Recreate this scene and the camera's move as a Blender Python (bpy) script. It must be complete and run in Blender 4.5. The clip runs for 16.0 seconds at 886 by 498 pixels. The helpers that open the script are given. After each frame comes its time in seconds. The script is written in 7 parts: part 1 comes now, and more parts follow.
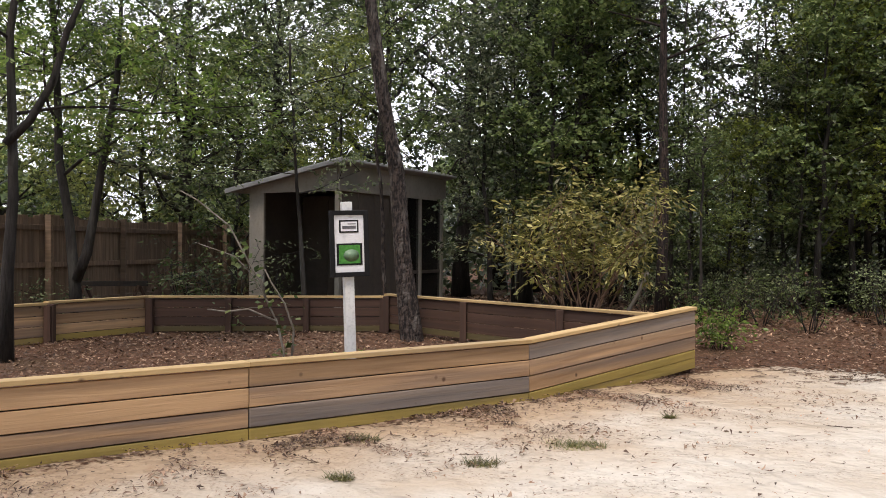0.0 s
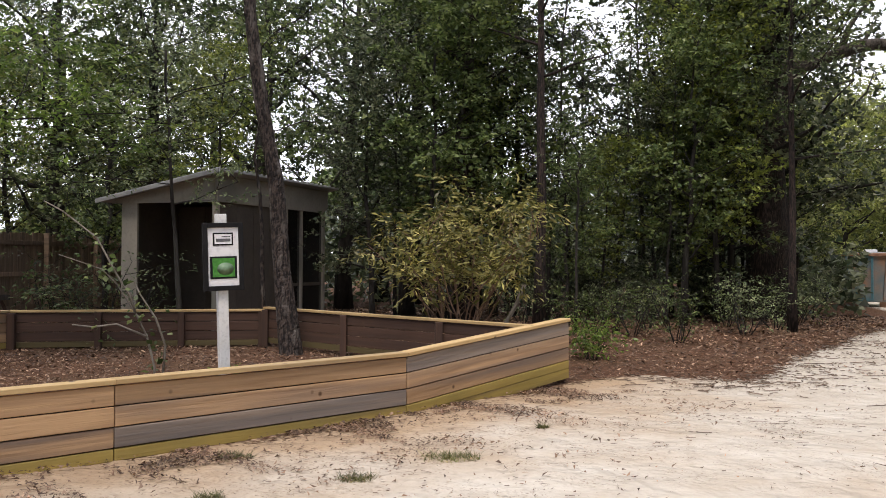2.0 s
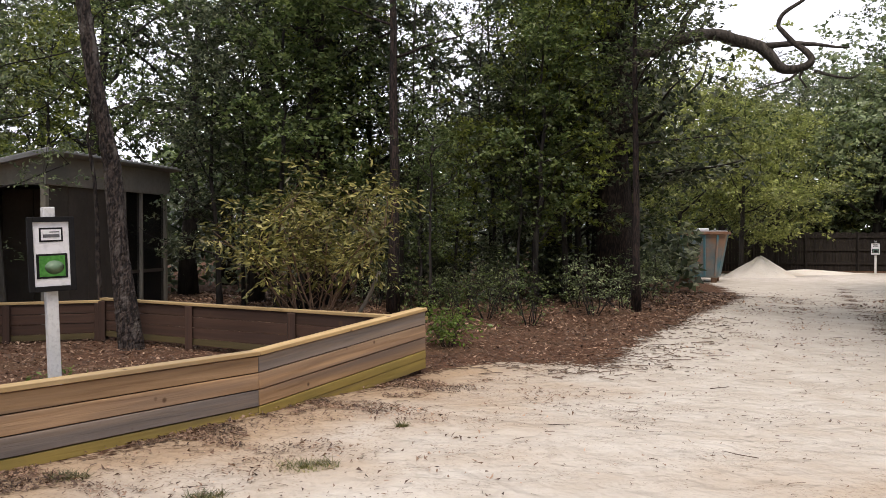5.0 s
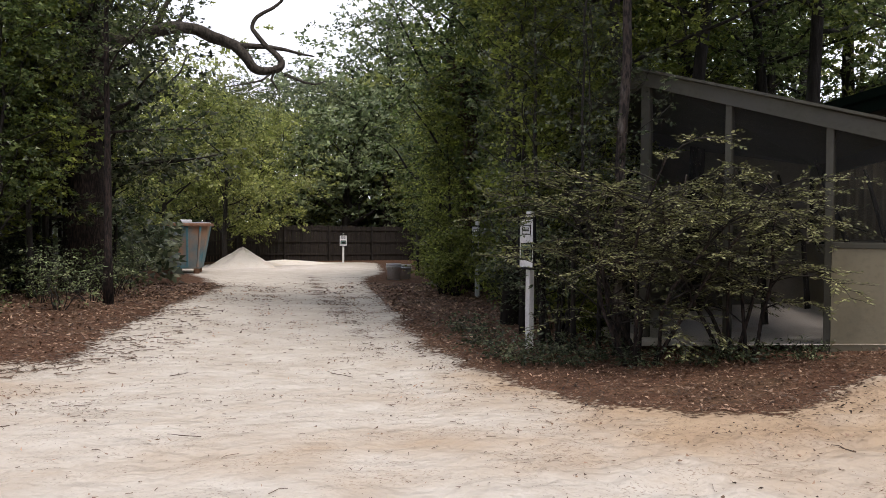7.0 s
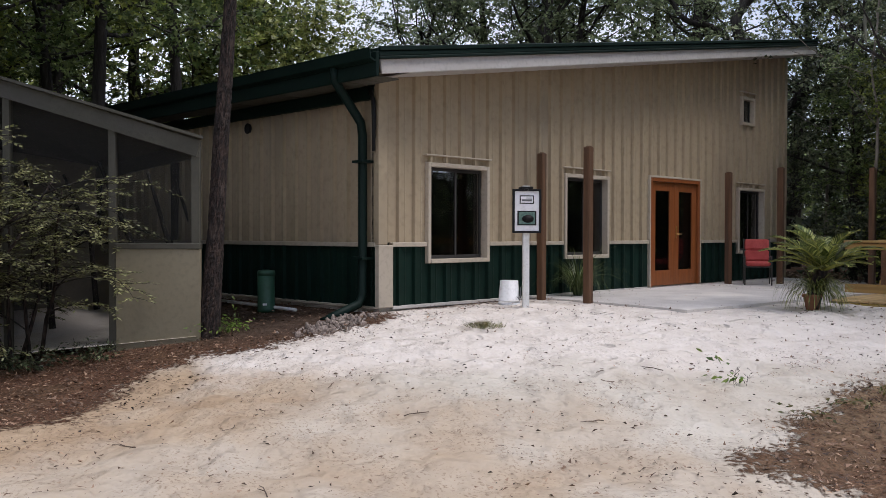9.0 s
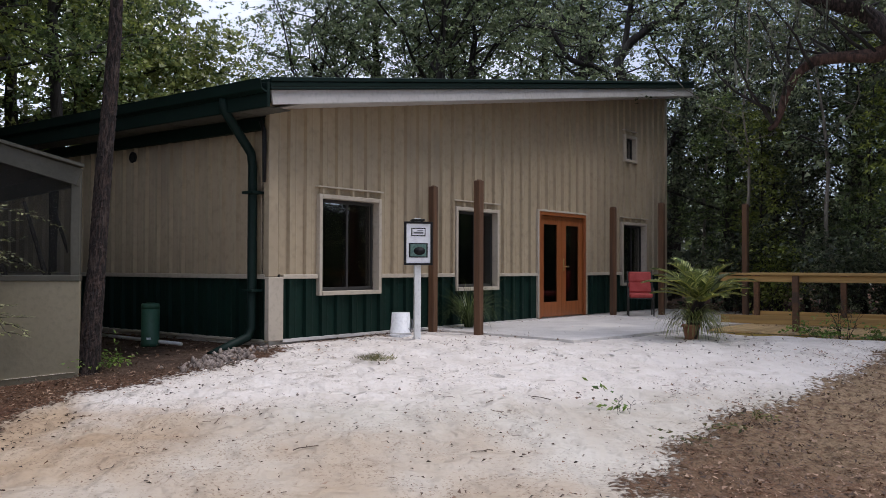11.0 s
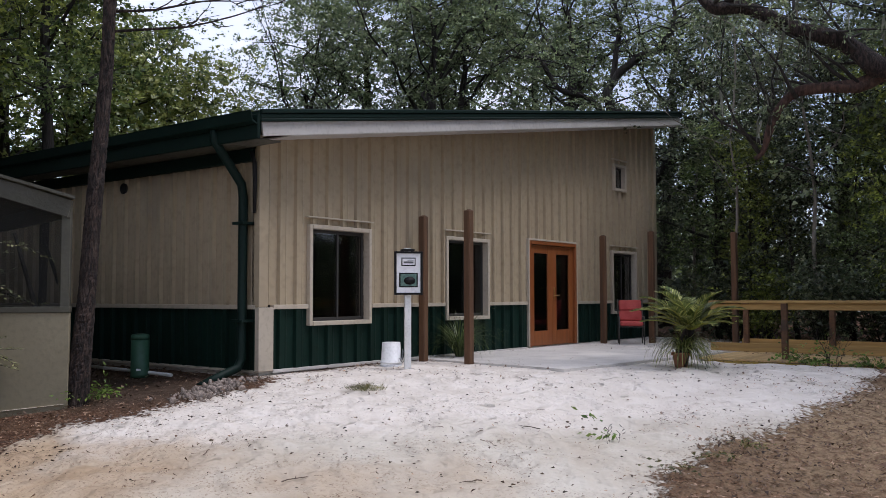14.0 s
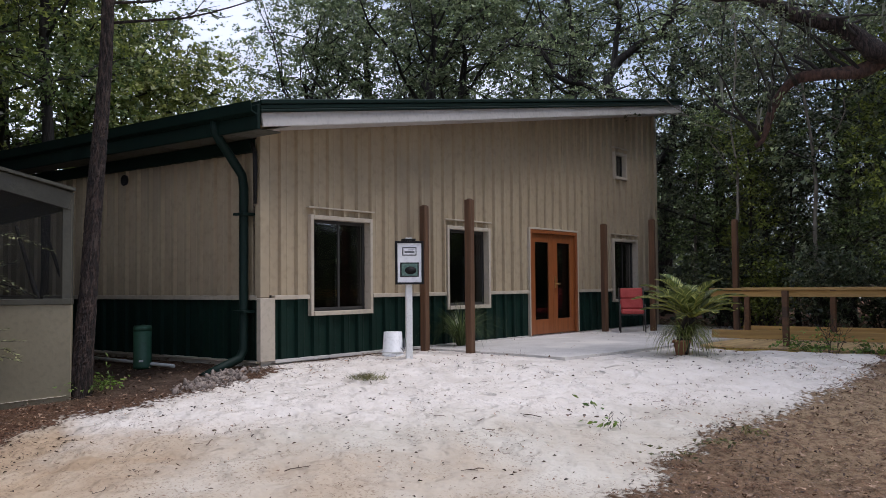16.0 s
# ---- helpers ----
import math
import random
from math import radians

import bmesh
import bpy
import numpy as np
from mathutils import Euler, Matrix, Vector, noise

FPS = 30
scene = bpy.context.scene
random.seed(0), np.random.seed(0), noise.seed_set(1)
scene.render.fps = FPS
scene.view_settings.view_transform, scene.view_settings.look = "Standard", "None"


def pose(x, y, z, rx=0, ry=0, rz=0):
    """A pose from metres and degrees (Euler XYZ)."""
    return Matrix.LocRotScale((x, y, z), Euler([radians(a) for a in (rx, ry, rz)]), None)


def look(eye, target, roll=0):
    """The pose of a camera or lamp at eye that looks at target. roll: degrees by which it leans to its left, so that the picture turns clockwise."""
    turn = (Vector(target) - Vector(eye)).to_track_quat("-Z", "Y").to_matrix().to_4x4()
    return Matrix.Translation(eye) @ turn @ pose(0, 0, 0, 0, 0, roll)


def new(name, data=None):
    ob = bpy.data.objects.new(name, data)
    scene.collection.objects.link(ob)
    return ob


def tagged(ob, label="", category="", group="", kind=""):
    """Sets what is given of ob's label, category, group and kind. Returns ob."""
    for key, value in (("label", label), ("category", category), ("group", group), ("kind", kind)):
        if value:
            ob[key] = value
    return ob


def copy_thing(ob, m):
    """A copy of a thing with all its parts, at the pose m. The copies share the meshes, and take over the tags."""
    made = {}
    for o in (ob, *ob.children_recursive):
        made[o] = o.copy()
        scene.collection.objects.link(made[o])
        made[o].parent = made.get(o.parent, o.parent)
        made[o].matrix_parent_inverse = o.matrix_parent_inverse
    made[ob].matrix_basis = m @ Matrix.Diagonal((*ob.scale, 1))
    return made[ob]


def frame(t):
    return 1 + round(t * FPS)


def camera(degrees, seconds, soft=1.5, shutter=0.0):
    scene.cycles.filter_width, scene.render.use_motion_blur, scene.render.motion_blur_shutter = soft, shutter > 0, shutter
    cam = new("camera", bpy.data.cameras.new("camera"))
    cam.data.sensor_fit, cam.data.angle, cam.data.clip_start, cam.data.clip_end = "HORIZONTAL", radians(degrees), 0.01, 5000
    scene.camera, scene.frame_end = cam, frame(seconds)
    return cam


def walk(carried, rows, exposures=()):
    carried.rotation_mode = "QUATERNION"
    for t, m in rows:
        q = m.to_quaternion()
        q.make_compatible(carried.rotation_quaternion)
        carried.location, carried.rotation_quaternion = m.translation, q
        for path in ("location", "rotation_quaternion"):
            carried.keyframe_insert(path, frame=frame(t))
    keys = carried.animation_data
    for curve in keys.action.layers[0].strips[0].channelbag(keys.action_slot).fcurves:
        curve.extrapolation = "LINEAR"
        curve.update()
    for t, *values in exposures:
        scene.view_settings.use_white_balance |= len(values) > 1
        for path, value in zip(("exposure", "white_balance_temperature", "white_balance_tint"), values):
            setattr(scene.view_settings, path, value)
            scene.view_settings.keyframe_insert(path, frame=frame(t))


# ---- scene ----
cam = camera(53.3, 16.0, soft=0.45)
PATH = [
    (0, (-0.062, -0.296, 1.471), (-0.077, 1.704, 1.467), 0.3),
    (0.5, (-0.027, -0.32, 1.49), (0.13, 1.674, 1.507), 0.4),
    (1, (-0.007, -0.33, 1.49), (0.203, 1.659, 1.515), 0.4),
    (1.5, (-0.006, -0.314, 1.49), (0.206, 1.675, 1.515), 0.4),
    (2, (0.007, -0.32, 1.487), (0.251, 1.665, 1.511), 0.4),
    (2.5, (0.01, -0.314, 1.488), (0.276, 1.668, 1.51), 0.4),
    (3, (0.008, -0.317, 1.487), (0.28, 1.664, 1.508), 0.4),
    (3.2, (-0.005, -0.303, 1.488), (0.272, 1.677, 1.505), 0.4),
    (5.3, (0.002, -0.018, 1.671), (0.663, 1.869, 1.631), 0.1),
    (5.5, (0.002, -0.03, 1.681), (0.724, 1.834, 1.637), 0.2),
    (6, (0.026, -0.139, 1.68), (0.939, 1.641, 1.634), 0.2),
    (6.5, (0.068, -0.33, 1.674), (1.288, 1.254, 1.628), 0.1),
    (7, (0.177, -0.411, 1.634), (1.681, 0.907, 1.591), 0.5),
    (7.5, (0.284, -0.481, 1.633), (1.948, 0.627, 1.579), 0.6),
    (8, (0.372, -0.575, 1.639), (2.226, 0.172, 1.58), 1.0),
    (8.5, (0.324, -0.554, 1.653), (2.308, -0.307, 1.599), 0.8),
    (9, (0.3, -0.512, 1.652), (2.298, -0.589, 1.617), 0.1),
    (9.5, (0.273, -0.478, 1.652), (2.26, -0.705, 1.627), -0.1),
    (9.7, (0.286, -0.496, 1.657), (2.27, -0.75, 1.637), -0.1),
    (12, (0.253, -0.538, 1.628), (2.224, -0.873, 1.693), 0.3),
    (12.5, (0.262, -0.546, 1.629), (2.231, -0.886, 1.704), 0.2),
    (13, (0.241, -0.535, 1.643), (2.21, -0.88, 1.726), 0.2),
    (13.5, (0.222, -0.555, 1.65), (2.191, -0.893, 1.746), 0.0),
    (14, (0.208, -0.553, 1.652), (2.177, -0.887, 1.757), -0.1),
    (14.5, (0.244, -0.551, 1.665), (2.213, -0.886, 1.764), -0.1),
    (15, (0.209, -0.556, 1.66), (2.178, -0.896, 1.752), -0.2),
    (15.5, (0.198, -0.556, 1.657), (2.167, -0.893, 1.742), -0.4),
    (16, (0.192, -0.559, 1.652), (2.163, -0.89, 1.733), -0.5),
]
walk(cam, [(t, look(eye, target, roll)) for t, eye, target, roll in PATH],
     exposures=[(0, 0.03, 6750, 16), (3, -0.15, 6700, 16), (5.5, -0.21, 6750, 17), (7, -0.26, 6550, 17), (7.5, -0.36, 6300, 16.5), (8.5, -0.4, 6200, 16.5), (9.5, -0.58, 6100, 17), (12, -0.54, 5950, 17), (16, -0.54, 5950, 17)])

# ---- sky, sun and exposure ----
SUN_EL, SUN_AZ = 62.0, 198.0
world = bpy.data.worlds.new("sky")
scene.world = world
world.use_nodes = True
wn = world.node_tree.nodes
wl = world.node_tree.links
wn.clear()
sky = wn.new("ShaderNodeTexSky")
sky.sky_type, sky.sun_disc = "NISHITA", False
sky.sun_elevation, sky.sun_rotation = radians(SUN_EL), radians(SUN_AZ)
cloud_at = wn.new("ShaderNodeTexCoord")
cloud = wn.new("ShaderNodeTexNoise")
cloud.inputs["Scale"].default_value, cloud.inputs["Detail"].default_value = 3.0, 5.0
cloud_ramp = wn.new("ShaderNodeMapRange")
cloud_ramp.inputs[1].default_value, cloud_ramp.inputs[2].default_value, cloud_ramp.inputs[3].default_value = 0.45, 0.62, 0.24
cloud_mix = wn.new("ShaderNodeMix")
cloud_mix.data_type = "RGBA"
cloud_mix.inputs[7].default_value = (11.8, 12.4, 13.7, 1)
sky_out = wn.new("ShaderNodeBackground")
sky_out.inputs["Strength"].default_value = 0.135
bank = wn.new("ShaderNodeVectorMath")
bank.operation = "DOT_PRODUCT"
bank.inputs[1].default_value = (0.04, 0.34, 0.0)
cover = wn.new("ShaderNodeMath")
cover.operation = "ADD"
wl.new(cloud_at.outputs["Generated"], cloud.inputs["Vector"])
wl.new(cloud_at.outputs["Generated"], bank.inputs[0])
wl.new(cloud.outputs["Fac"], cover.inputs[0])
wl.new(bank.outputs["Value"], cover.inputs[1])
wl.new(cover.outputs[0], cloud_ramp.inputs[0])
wl.new(cloud_ramp.outputs[0], cloud_mix.inputs[0])
wl.new(sky.outputs[0], cloud_mix.inputs[6])
wl.new(cloud_mix.outputs[2], sky_out.inputs["Color"])
wl.new(sky_out.outputs[0], wn.new("ShaderNodeOutputWorld").inputs[0])

sun = new("sun", bpy.data.lights.new("sun", "SUN"))
sun.data.energy, sun.data.angle, sun.data.color = 2.9, radians(20), (1.0, 0.94, 0.85)
sun_from = Vector((math.sin(radians(SUN_AZ)) * math.cos(radians(SUN_EL)), math.cos(radians(SUN_AZ)) * math.cos(radians(SUN_EL)), math.sin(radians(SUN_EL))))
sun.matrix_world = look(sun_from * 60, (0, 0, 0))

# ---- materials ----


def mat(name, a, b, scale=6.0, rough=0.7, bump=0.0, stretch=(1, 1, 1), fine=8.0, metal=0.0, c=None, stain=0.0, vary=0.0, island=False, low=0.35, high=0.65, knots=0.0, spec=0.5, warp=0.0):
    """Two base colours mixed by a noise at object scale, a finer grain, and a third colour in broad stains."""
    m = bpy.data.materials.new(name)
    m.use_nodes = True
    n, l = m.node_tree.nodes, m.node_tree.links
    p = n["Principled BSDF"]
    at = n.new("ShaderNodeTexCoord")
    mp = n.new("ShaderNodeMapping")
    mp.inputs["Scale"].default_value = stretch
    l.new(at.outputs["Object"], mp.inputs["Vector"])
    info = n.new("ShaderNodeObjectInfo")
    shift = n.new("ShaderNodeVectorMath")
    shift.operation = "ADD"
    times = n.new("ShaderNodeMath")
    times.operation = "MULTIPLY"
    times.inputs[1].default_value = 57.0
    l.new(info.outputs["Random"], times.inputs[0])
    l.new(mp.outputs[0], shift.inputs[0])
    l.new(times.outputs[0], shift.inputs[1])

    def tex(s, detail=6.0):
        t = n.new("ShaderNodeTexNoise")
        t.inputs["Scale"].default_value, t.inputs["Detail"].default_value, t.inputs["Distortion"].default_value = s, detail, warp
        l.new(shift.outputs[0], t.inputs["Vector"])
        return t

    def ramp(src, lo, hi):
        r = n.new("ShaderNodeMapRange")
        r.inputs[1].default_value, r.inputs[2].default_value = lo, hi
        l.new(src, r.inputs[0])
        return r.outputs[0]

    def mix(f, x, y, mode="MIX"):
        k = n.new("ShaderNodeMix")
        k.data_type, k.blend_type = "RGBA", mode
        for s, v in ((0, f), (6, x), (7, y)):
            if isinstance(v, (int, float)):
                k.inputs[s].default_value = v
            elif isinstance(v, tuple):
                k.inputs[s].default_value = (*v, 1)
            else:
                l.new(v, k.inputs[s])
        return k.outputs[2]

    coarse, grain = tex(scale), tex(scale * fine, 4.0)
    col = mix(ramp(coarse.outputs["Fac"], low, high), a, b)
    dark = tuple(v * 0.72 for v in a)
    col = mix(ramp(grain.outputs["Fac"], 0.5, 0.85), col, dark)
    if c:
        col = mix(ramp(tex(scale * 0.28, 5.0).outputs["Fac"], 0.62 - stain * 0.3, 0.72 - stain * 0.2), col, c)
    if knots:
        vo = n.new("ShaderNodeTexVoronoi")
        vo.inputs["Scale"].default_value = knots
        at2 = n.new("ShaderNodeVectorMath")
        at2.operation = "ADD"
        l.new(at.outputs["Object"], at2.inputs[0])
        l.new(times.outputs[0], at2.inputs[1])
        l.new(at2.outputs[0], vo.inputs["Vector"])
        col = mix(ramp(vo.outputs["Distance"], 0.12, 0.045), col, (0.10, 0.055, 0.03))
    if vary:
        hsv = n.new("ShaderNodeHueSaturation")
        v = n.new("ShaderNodeMapRange")
        v.inputs[3].default_value, v.inputs[4].default_value = 1 - vary, 1 + vary
        if island:
            g = n.new("ShaderNodeNewGeometry")
            l.new(g.outputs["Random Per Island"], v.inputs[0])
        else:
            l.new(info.outputs["Random"], v.inputs[0])
        l.new(v.outputs[0], hsv.inputs["Value"])
        l.new(col, hsv.inputs["Color"])
        col = hsv.outputs[0]
    l.new(col, p.inputs["Base Color"])
    p.inputs["Roughness"].default_value, p.inputs["Metallic"].default_value = rough, metal
    p.inputs["Specular IOR Level"].default_value = spec
    if bump:
        bp = n.new("ShaderNodeBump")
        bp.inputs["Strength"].default_value, bp.inputs["Distance"].default_value = min(1.0, bump), 0.03
        l.new(grain.outputs["Fac"], bp.inputs["Height"])
        l.new(bp.outputs[0], p.inputs["Normal"])
    return m


def leaf_mat(name, a, b, c, glow=0.42, rough=0.4):
    """Leaves: three greens spread over the single leaves, with light passing through."""
    m = bpy.data.materials.new(name)
    m.use_nodes = True
    n, l = m.node_tree.nodes, m.node_tree.links
    p = n["Principled BSDF"]
    g = n.new("ShaderNodeNewGeometry")
    r = n.new("ShaderNodeValToRGB")
    r.color_ramp.elements[0].color, r.color_ramp.elements[1].color = (*a, 1), (*c, 1)
    r.color_ramp.elements.new(0.55).color = (*b, 1)
    l.new(g.outputs["Random Per Island"], r.inputs[0])
    at = n.new("ShaderNodeTexCoord")
    t = n.new("ShaderNodeTexNoise")
    t.inputs["Scale"].default_value = 0.55
    l.new(at.outputs["Object"], t.inputs["Vector"])
    v = n.new("ShaderNodeMapRange")
    v.inputs[1].default_value, v.inputs[2].default_value, v.inputs[3].default_value, v.inputs[4].default_value = 0.3, 0.7, 0.65, 1.35
    l.new(t.outputs["Fac"], v.inputs[0])
    info = n.new("ShaderNodeObjectInfo")
    w = n.new("ShaderNodeMapRange")
    w.inputs[3].default_value, w.inputs[4].default_value = 0.8, 1.2
    l.new(info.outputs["Random"], w.inputs[0])
    # finer noise puts lit clumps and dark gaps into the leaf colour
    t2 = n.new("ShaderNodeTexNoise")
    t2.inputs["Scale"].default_value, t2.inputs["Detail"].default_value = 2.3, 3.0
    l.new(at.outputs["Object"], t2.inputs["Vector"])
    v2 = n.new("ShaderNodeMapRange")
    v2.inputs[1].default_value, v2.inputs[2].default_value, v2.inputs[3].default_value, v2.inputs[4].default_value = 0.35, 0.68, 0.6, 1.6
    l.new(t2.outputs["Fac"], v2.inputs[0])
    two = n.new("ShaderNodeMath")
    two.operation = "MULTIPLY"
    l.new(v.outputs[0], two.inputs[0])
    l.new(v2.outputs[0], two.inputs[1])
    both = n.new("ShaderNodeMath")
    both.operation = "MULTIPLY"
    l.new(two.outputs[0], both.inputs[0])
    l.new(w.outputs[0], both.inputs[1])
    h = n.new("ShaderNodeHueSaturation")
    l.new(both.outputs[0], h.inputs["Value"])
    l.new(r.outputs[0], h.inputs["Color"])
    l.new(h.outputs[0], p.inputs["Base Color"])
    p.inputs["Roughness"].default_value = rough
    tr = n.new("ShaderNodeBsdfTranslucent")
    l.new(h.outputs[0], tr.inputs["Color"])
    k = n.new("ShaderNodeMixShader")
    k.inputs[0].default_value = glow
    l.new(p.outputs[0], k.inputs[1])
    l.new(tr.outputs[0], k.inputs[2])
    l.new(k.outputs[0], n["Material Output"].inputs[0])
    return m


def glass_mat(name, tint, rough=0.03):
    m = bpy.data.materials.new(name)
    m.use_nodes = True
    p = m.node_tree.nodes["Principled BSDF"]
    p.inputs["Base Color"].default_value = (*tint, 1)
    p.inputs["Roughness"].default_value = rough
    p.inputs["Transmission Weight"].default_value = 1.0
    p.inputs["IOR"].default_value = 1.45
    return m


def mesh_screen(name, col, cover):
    """Fine insect screen: threads too thin to see, so part of the light passes."""
    m = bpy.data.materials.new(name)
    m.use_nodes = True
    n, l = m.node_tree.nodes, m.node_tree.links
    p = n["Principled BSDF"]
    p.inputs["Base Color"].default_value = (*col, 1)
    p.inputs["Roughness"].default_value = 0.6
    tr = n.new("ShaderNodeBsdfTransparent")
    k = n.new("ShaderNodeMixShader")
    k.inputs[0].default_value = cover
    l.new(tr.outputs[0], k.inputs[1])
    l.new(p.outputs[0], k.inputs[2])
    l.new(k.outputs[0], n["Material Output"].inputs[0])
    return m


LEAF_OAK = leaf_mat("oak leaves", (0.036, 0.062, 0.020), (0.105, 0.150, 0.046), (0.27, 0.325, 0.125), 0.45)
LEAF_LIVE = leaf_mat("live oak leaves", (0.09, 0.125, 0.062), (0.19, 0.24, 0.12), (0.40, 0.455, 0.24), 0.5)
LEAF_DARK = leaf_mat("dark evergreen leaves", (0.027, 0.042, 0.021), (0.074, 0.097, 0.048), (0.23, 0.25, 0.145), 0.4)
LEAF_BRIGHT = leaf_mat("young green leaves", (0.085, 0.15, 0.028), (0.155, 0.245, 0.05), (0.28, 0.37, 0.09), 0.5)
# paler leaf copy: the sun on the far crowns is put into the colour
LEAF_SUN = leaf_mat("sunlit yellow green leaves", (0.15, 0.185, 0.055), (0.27, 0.305, 0.09), (0.46, 0.48, 0.17), 0.5)
LEAF_OLIVE = leaf_mat("olive yellow leaves", (0.07, 0.08, 0.018), (0.20, 0.19, 0.05), (0.50, 0.45, 0.16), 0.35, 0.5)
LEAF_YELLOW = leaf_mat("yellow green leaves", (0.085, 0.115, 0.024), (0.185, 0.225, 0.048), (0.38, 0.42, 0.10), 0.5)
LEAF_GREY = leaf_mat("grey green shrub leaves", (0.085, 0.09, 0.034), (0.21, 0.222, 0.09), (0.48, 0.49, 0.26), 0.4, 0.45)
LEAF_PALM = leaf_mat("sago palm leaves", (0.055, 0.085, 0.022), (0.16, 0.20, 0.05), (0.58, 0.58, 0.22), 0.4, 0.3)
MIDRIB = mat("yellow green midrib", (0.38, 0.36, 0.06), (0.30, 0.32, 0.05), 9.0, 0.5)
LEAF_LITTER = leaf_mat("fallen brown leaves", (0.048, 0.028, 0.019), (0.18, 0.106, 0.066), (0.43, 0.29, 0.195), 0.1, 0.7)
MOSS_HANG = leaf_mat("grey hanging moss", (0.10, 0.105, 0.08), (0.15, 0.155, 0.12), (0.22, 0.22, 0.17), 0.3, 0.8)
GRASS = leaf_mat("scruffy weeds", (0.07, 0.085, 0.025), (0.16, 0.16, 0.055), (0.34, 0.28, 0.13), 0.3)
BARK = mat("grey brown bark", (0.015, 0.012, 0.010), (0.042, 0.035, 0.030), 12, 0.9, 1.0, (1, 1, 0.22), 3.0, c=(0.07, 0.066, 0.057), stain=0.2)
BARK_PINE = mat("reddish pine bark", (0.014, 0.010, 0.009), (0.085, 0.063, 0.053), 34, 0.9, 1.0, (1, 1, 0.3), 2.0, c=(0.15, 0.13, 0.115), stain=0.25, low=0.45, high=0.56)
BARK_ROUGH = mat("dark plated bark", (0.012, 0.008, 0.007), (0.058, 0.037, 0.030), 34, 0.9, 1.0, (1, 1, 0.25), 2.0, c=(0.08, 0.058, 0.048), stain=0.08, low=0.45, high=0.58)
BARK_RED = mat("reddish brown bark", (0.03, 0.017, 0.012), (0.11, 0.058, 0.042), 22, 0.9, 1.0, (1, 1, 0.4), 2.0)
# lighter copy of the bark: light from above is put into the colour
BARK_LIMB = mat("bare limb bark lightened for skylight", (0.035, 0.029, 0.024), (0.115, 0.098, 0.082), 20, 0.9, 1.0, (1, 1, 0.5), 2.0, c=(0.15, 0.13, 0.11), stain=0.2)
SHRUB_STEM = mat("tan shrub bark", (0.13, 0.075, 0.048), (0.25, 0.16, 0.105), 9, 0.9, 0.8, (1, 1, 0.3), 3.0)
BARK_PALE = mat("pale grey bark", (0.17, 0.145, 0.115), (0.27, 0.24, 0.20), 9, 0.9, 0.8, (1, 1, 0.3), 3.0)
BOARD = mat("weathered pine board", (0.58, 0.375, 0.205), (0.32, 0.195, 0.105), 3.2, 0.75, 0.25, (0.16, 3.4, 3.4), 2.6, c=(0.225, 0.165, 0.125), stain=0.6, vary=0.22, low=0.36, high=0.68, knots=4.2, warp=0.7)
BOARD_GREY = mat("grey weathered board", (0.31, 0.265, 0.235), (0.37, 0.29, 0.225), 3.2, 0.8, 0.25, (0.16, 3.4, 3.4), 2.6, c=(0.145, 0.13, 0.125), stain=0.55, vary=0.15, low=0.36, high=0.68, knots=4.2, warp=0.7)
BASE_DARK = mat("dark olive base plank", (0.13, 0.10, 0.04), (0.10, 0.075, 0.032), 3.0, 0.8, 0.15, (0.14, 6, 6), 4.0, vary=0.15)
BOARD_DARK = mat("dark brown board", (0.088, 0.046, 0.03), (0.066, 0.036, 0.025), 3.0, 0.8, 0.15, (0.14, 6, 6), 4.0, vary=0.2, low=0.40, high=0.60, knots=2.6)
TREATED = mat("yellow green treated timber", (0.42, 0.315, 0.085), (0.31, 0.235, 0.07), 3.0, 0.75, 0.2, (0.16, 3.4, 3.4), 2.6, c=(0.24, 0.18, 0.075), stain=0.3, vary=0.12, low=0.38, high=0.66, knots=3.4, warp=0.6)
CAP = mat("pale pine cap board", (0.60, 0.42, 0.20), (0.45, 0.305, 0.14), 3.0, 0.7, 0.25, (0.16, 3.4, 3.4), 2.6, c=(0.36, 0.27, 0.16), stain=0.3, vary=0.12, low=0.38, high=0.64, knots=3.4, warp=0.6)
POST = mat("brown treated post", (0.135, 0.066, 0.03), (0.085, 0.042, 0.02), 3.0, 0.75, 0.4, (6, 6, 0.4), 5.0, c=(0.06, 0.034, 0.02), stain=0.3, vary=0.2)
FENCE = mat("old fence pickets", (0.26, 0.175, 0.115), (0.155, 0.105, 0.07), 3.0, 0.85, 0.4, (6, 6, 0.4), 4.0, vary=0.3)
# near-black copy of the fence: shade on the far run is in the colour
FENCE_DARK = mat("near-black shaded boards", (0.035, 0.027, 0.021), (0.025, 0.02, 0.016), 3.0, 0.9, 0.4, (6, 6, 0.4), 4.0, vary=0.25)
WHITE_WORN = mat("worn white paint", (0.80, 0.80, 0.79), (0.74, 0.74, 0.72), 6.0, 0.6, 0.2, c=(0.55, 0.53, 0.50), stain=0.0)
BLACK = mat("black frame", (0.010, 0.010, 0.011), (0.015, 0.015, 0.016), 8, 0.6, spec=0.2)
SIGN_WHITE = mat("white sign sheet", (0.88, 0.88, 0.90), (0.85, 0.85, 0.87), 2, 0.4)
PHOTO_GREEN = mat("green photograph", (0.04, 0.20, 0.03), (0.09, 0.33, 0.06), 30, 0.35)
PHOTO_GREY = mat("grey shell shape", (0.12, 0.24, 0.13), (0.24, 0.33, 0.22), 40, 0.35)
PHOTO_TEAL = mat("dark teal photograph", (0.06, 0.13, 0.11), (0.16, 0.25, 0.21), 25, 0.35)
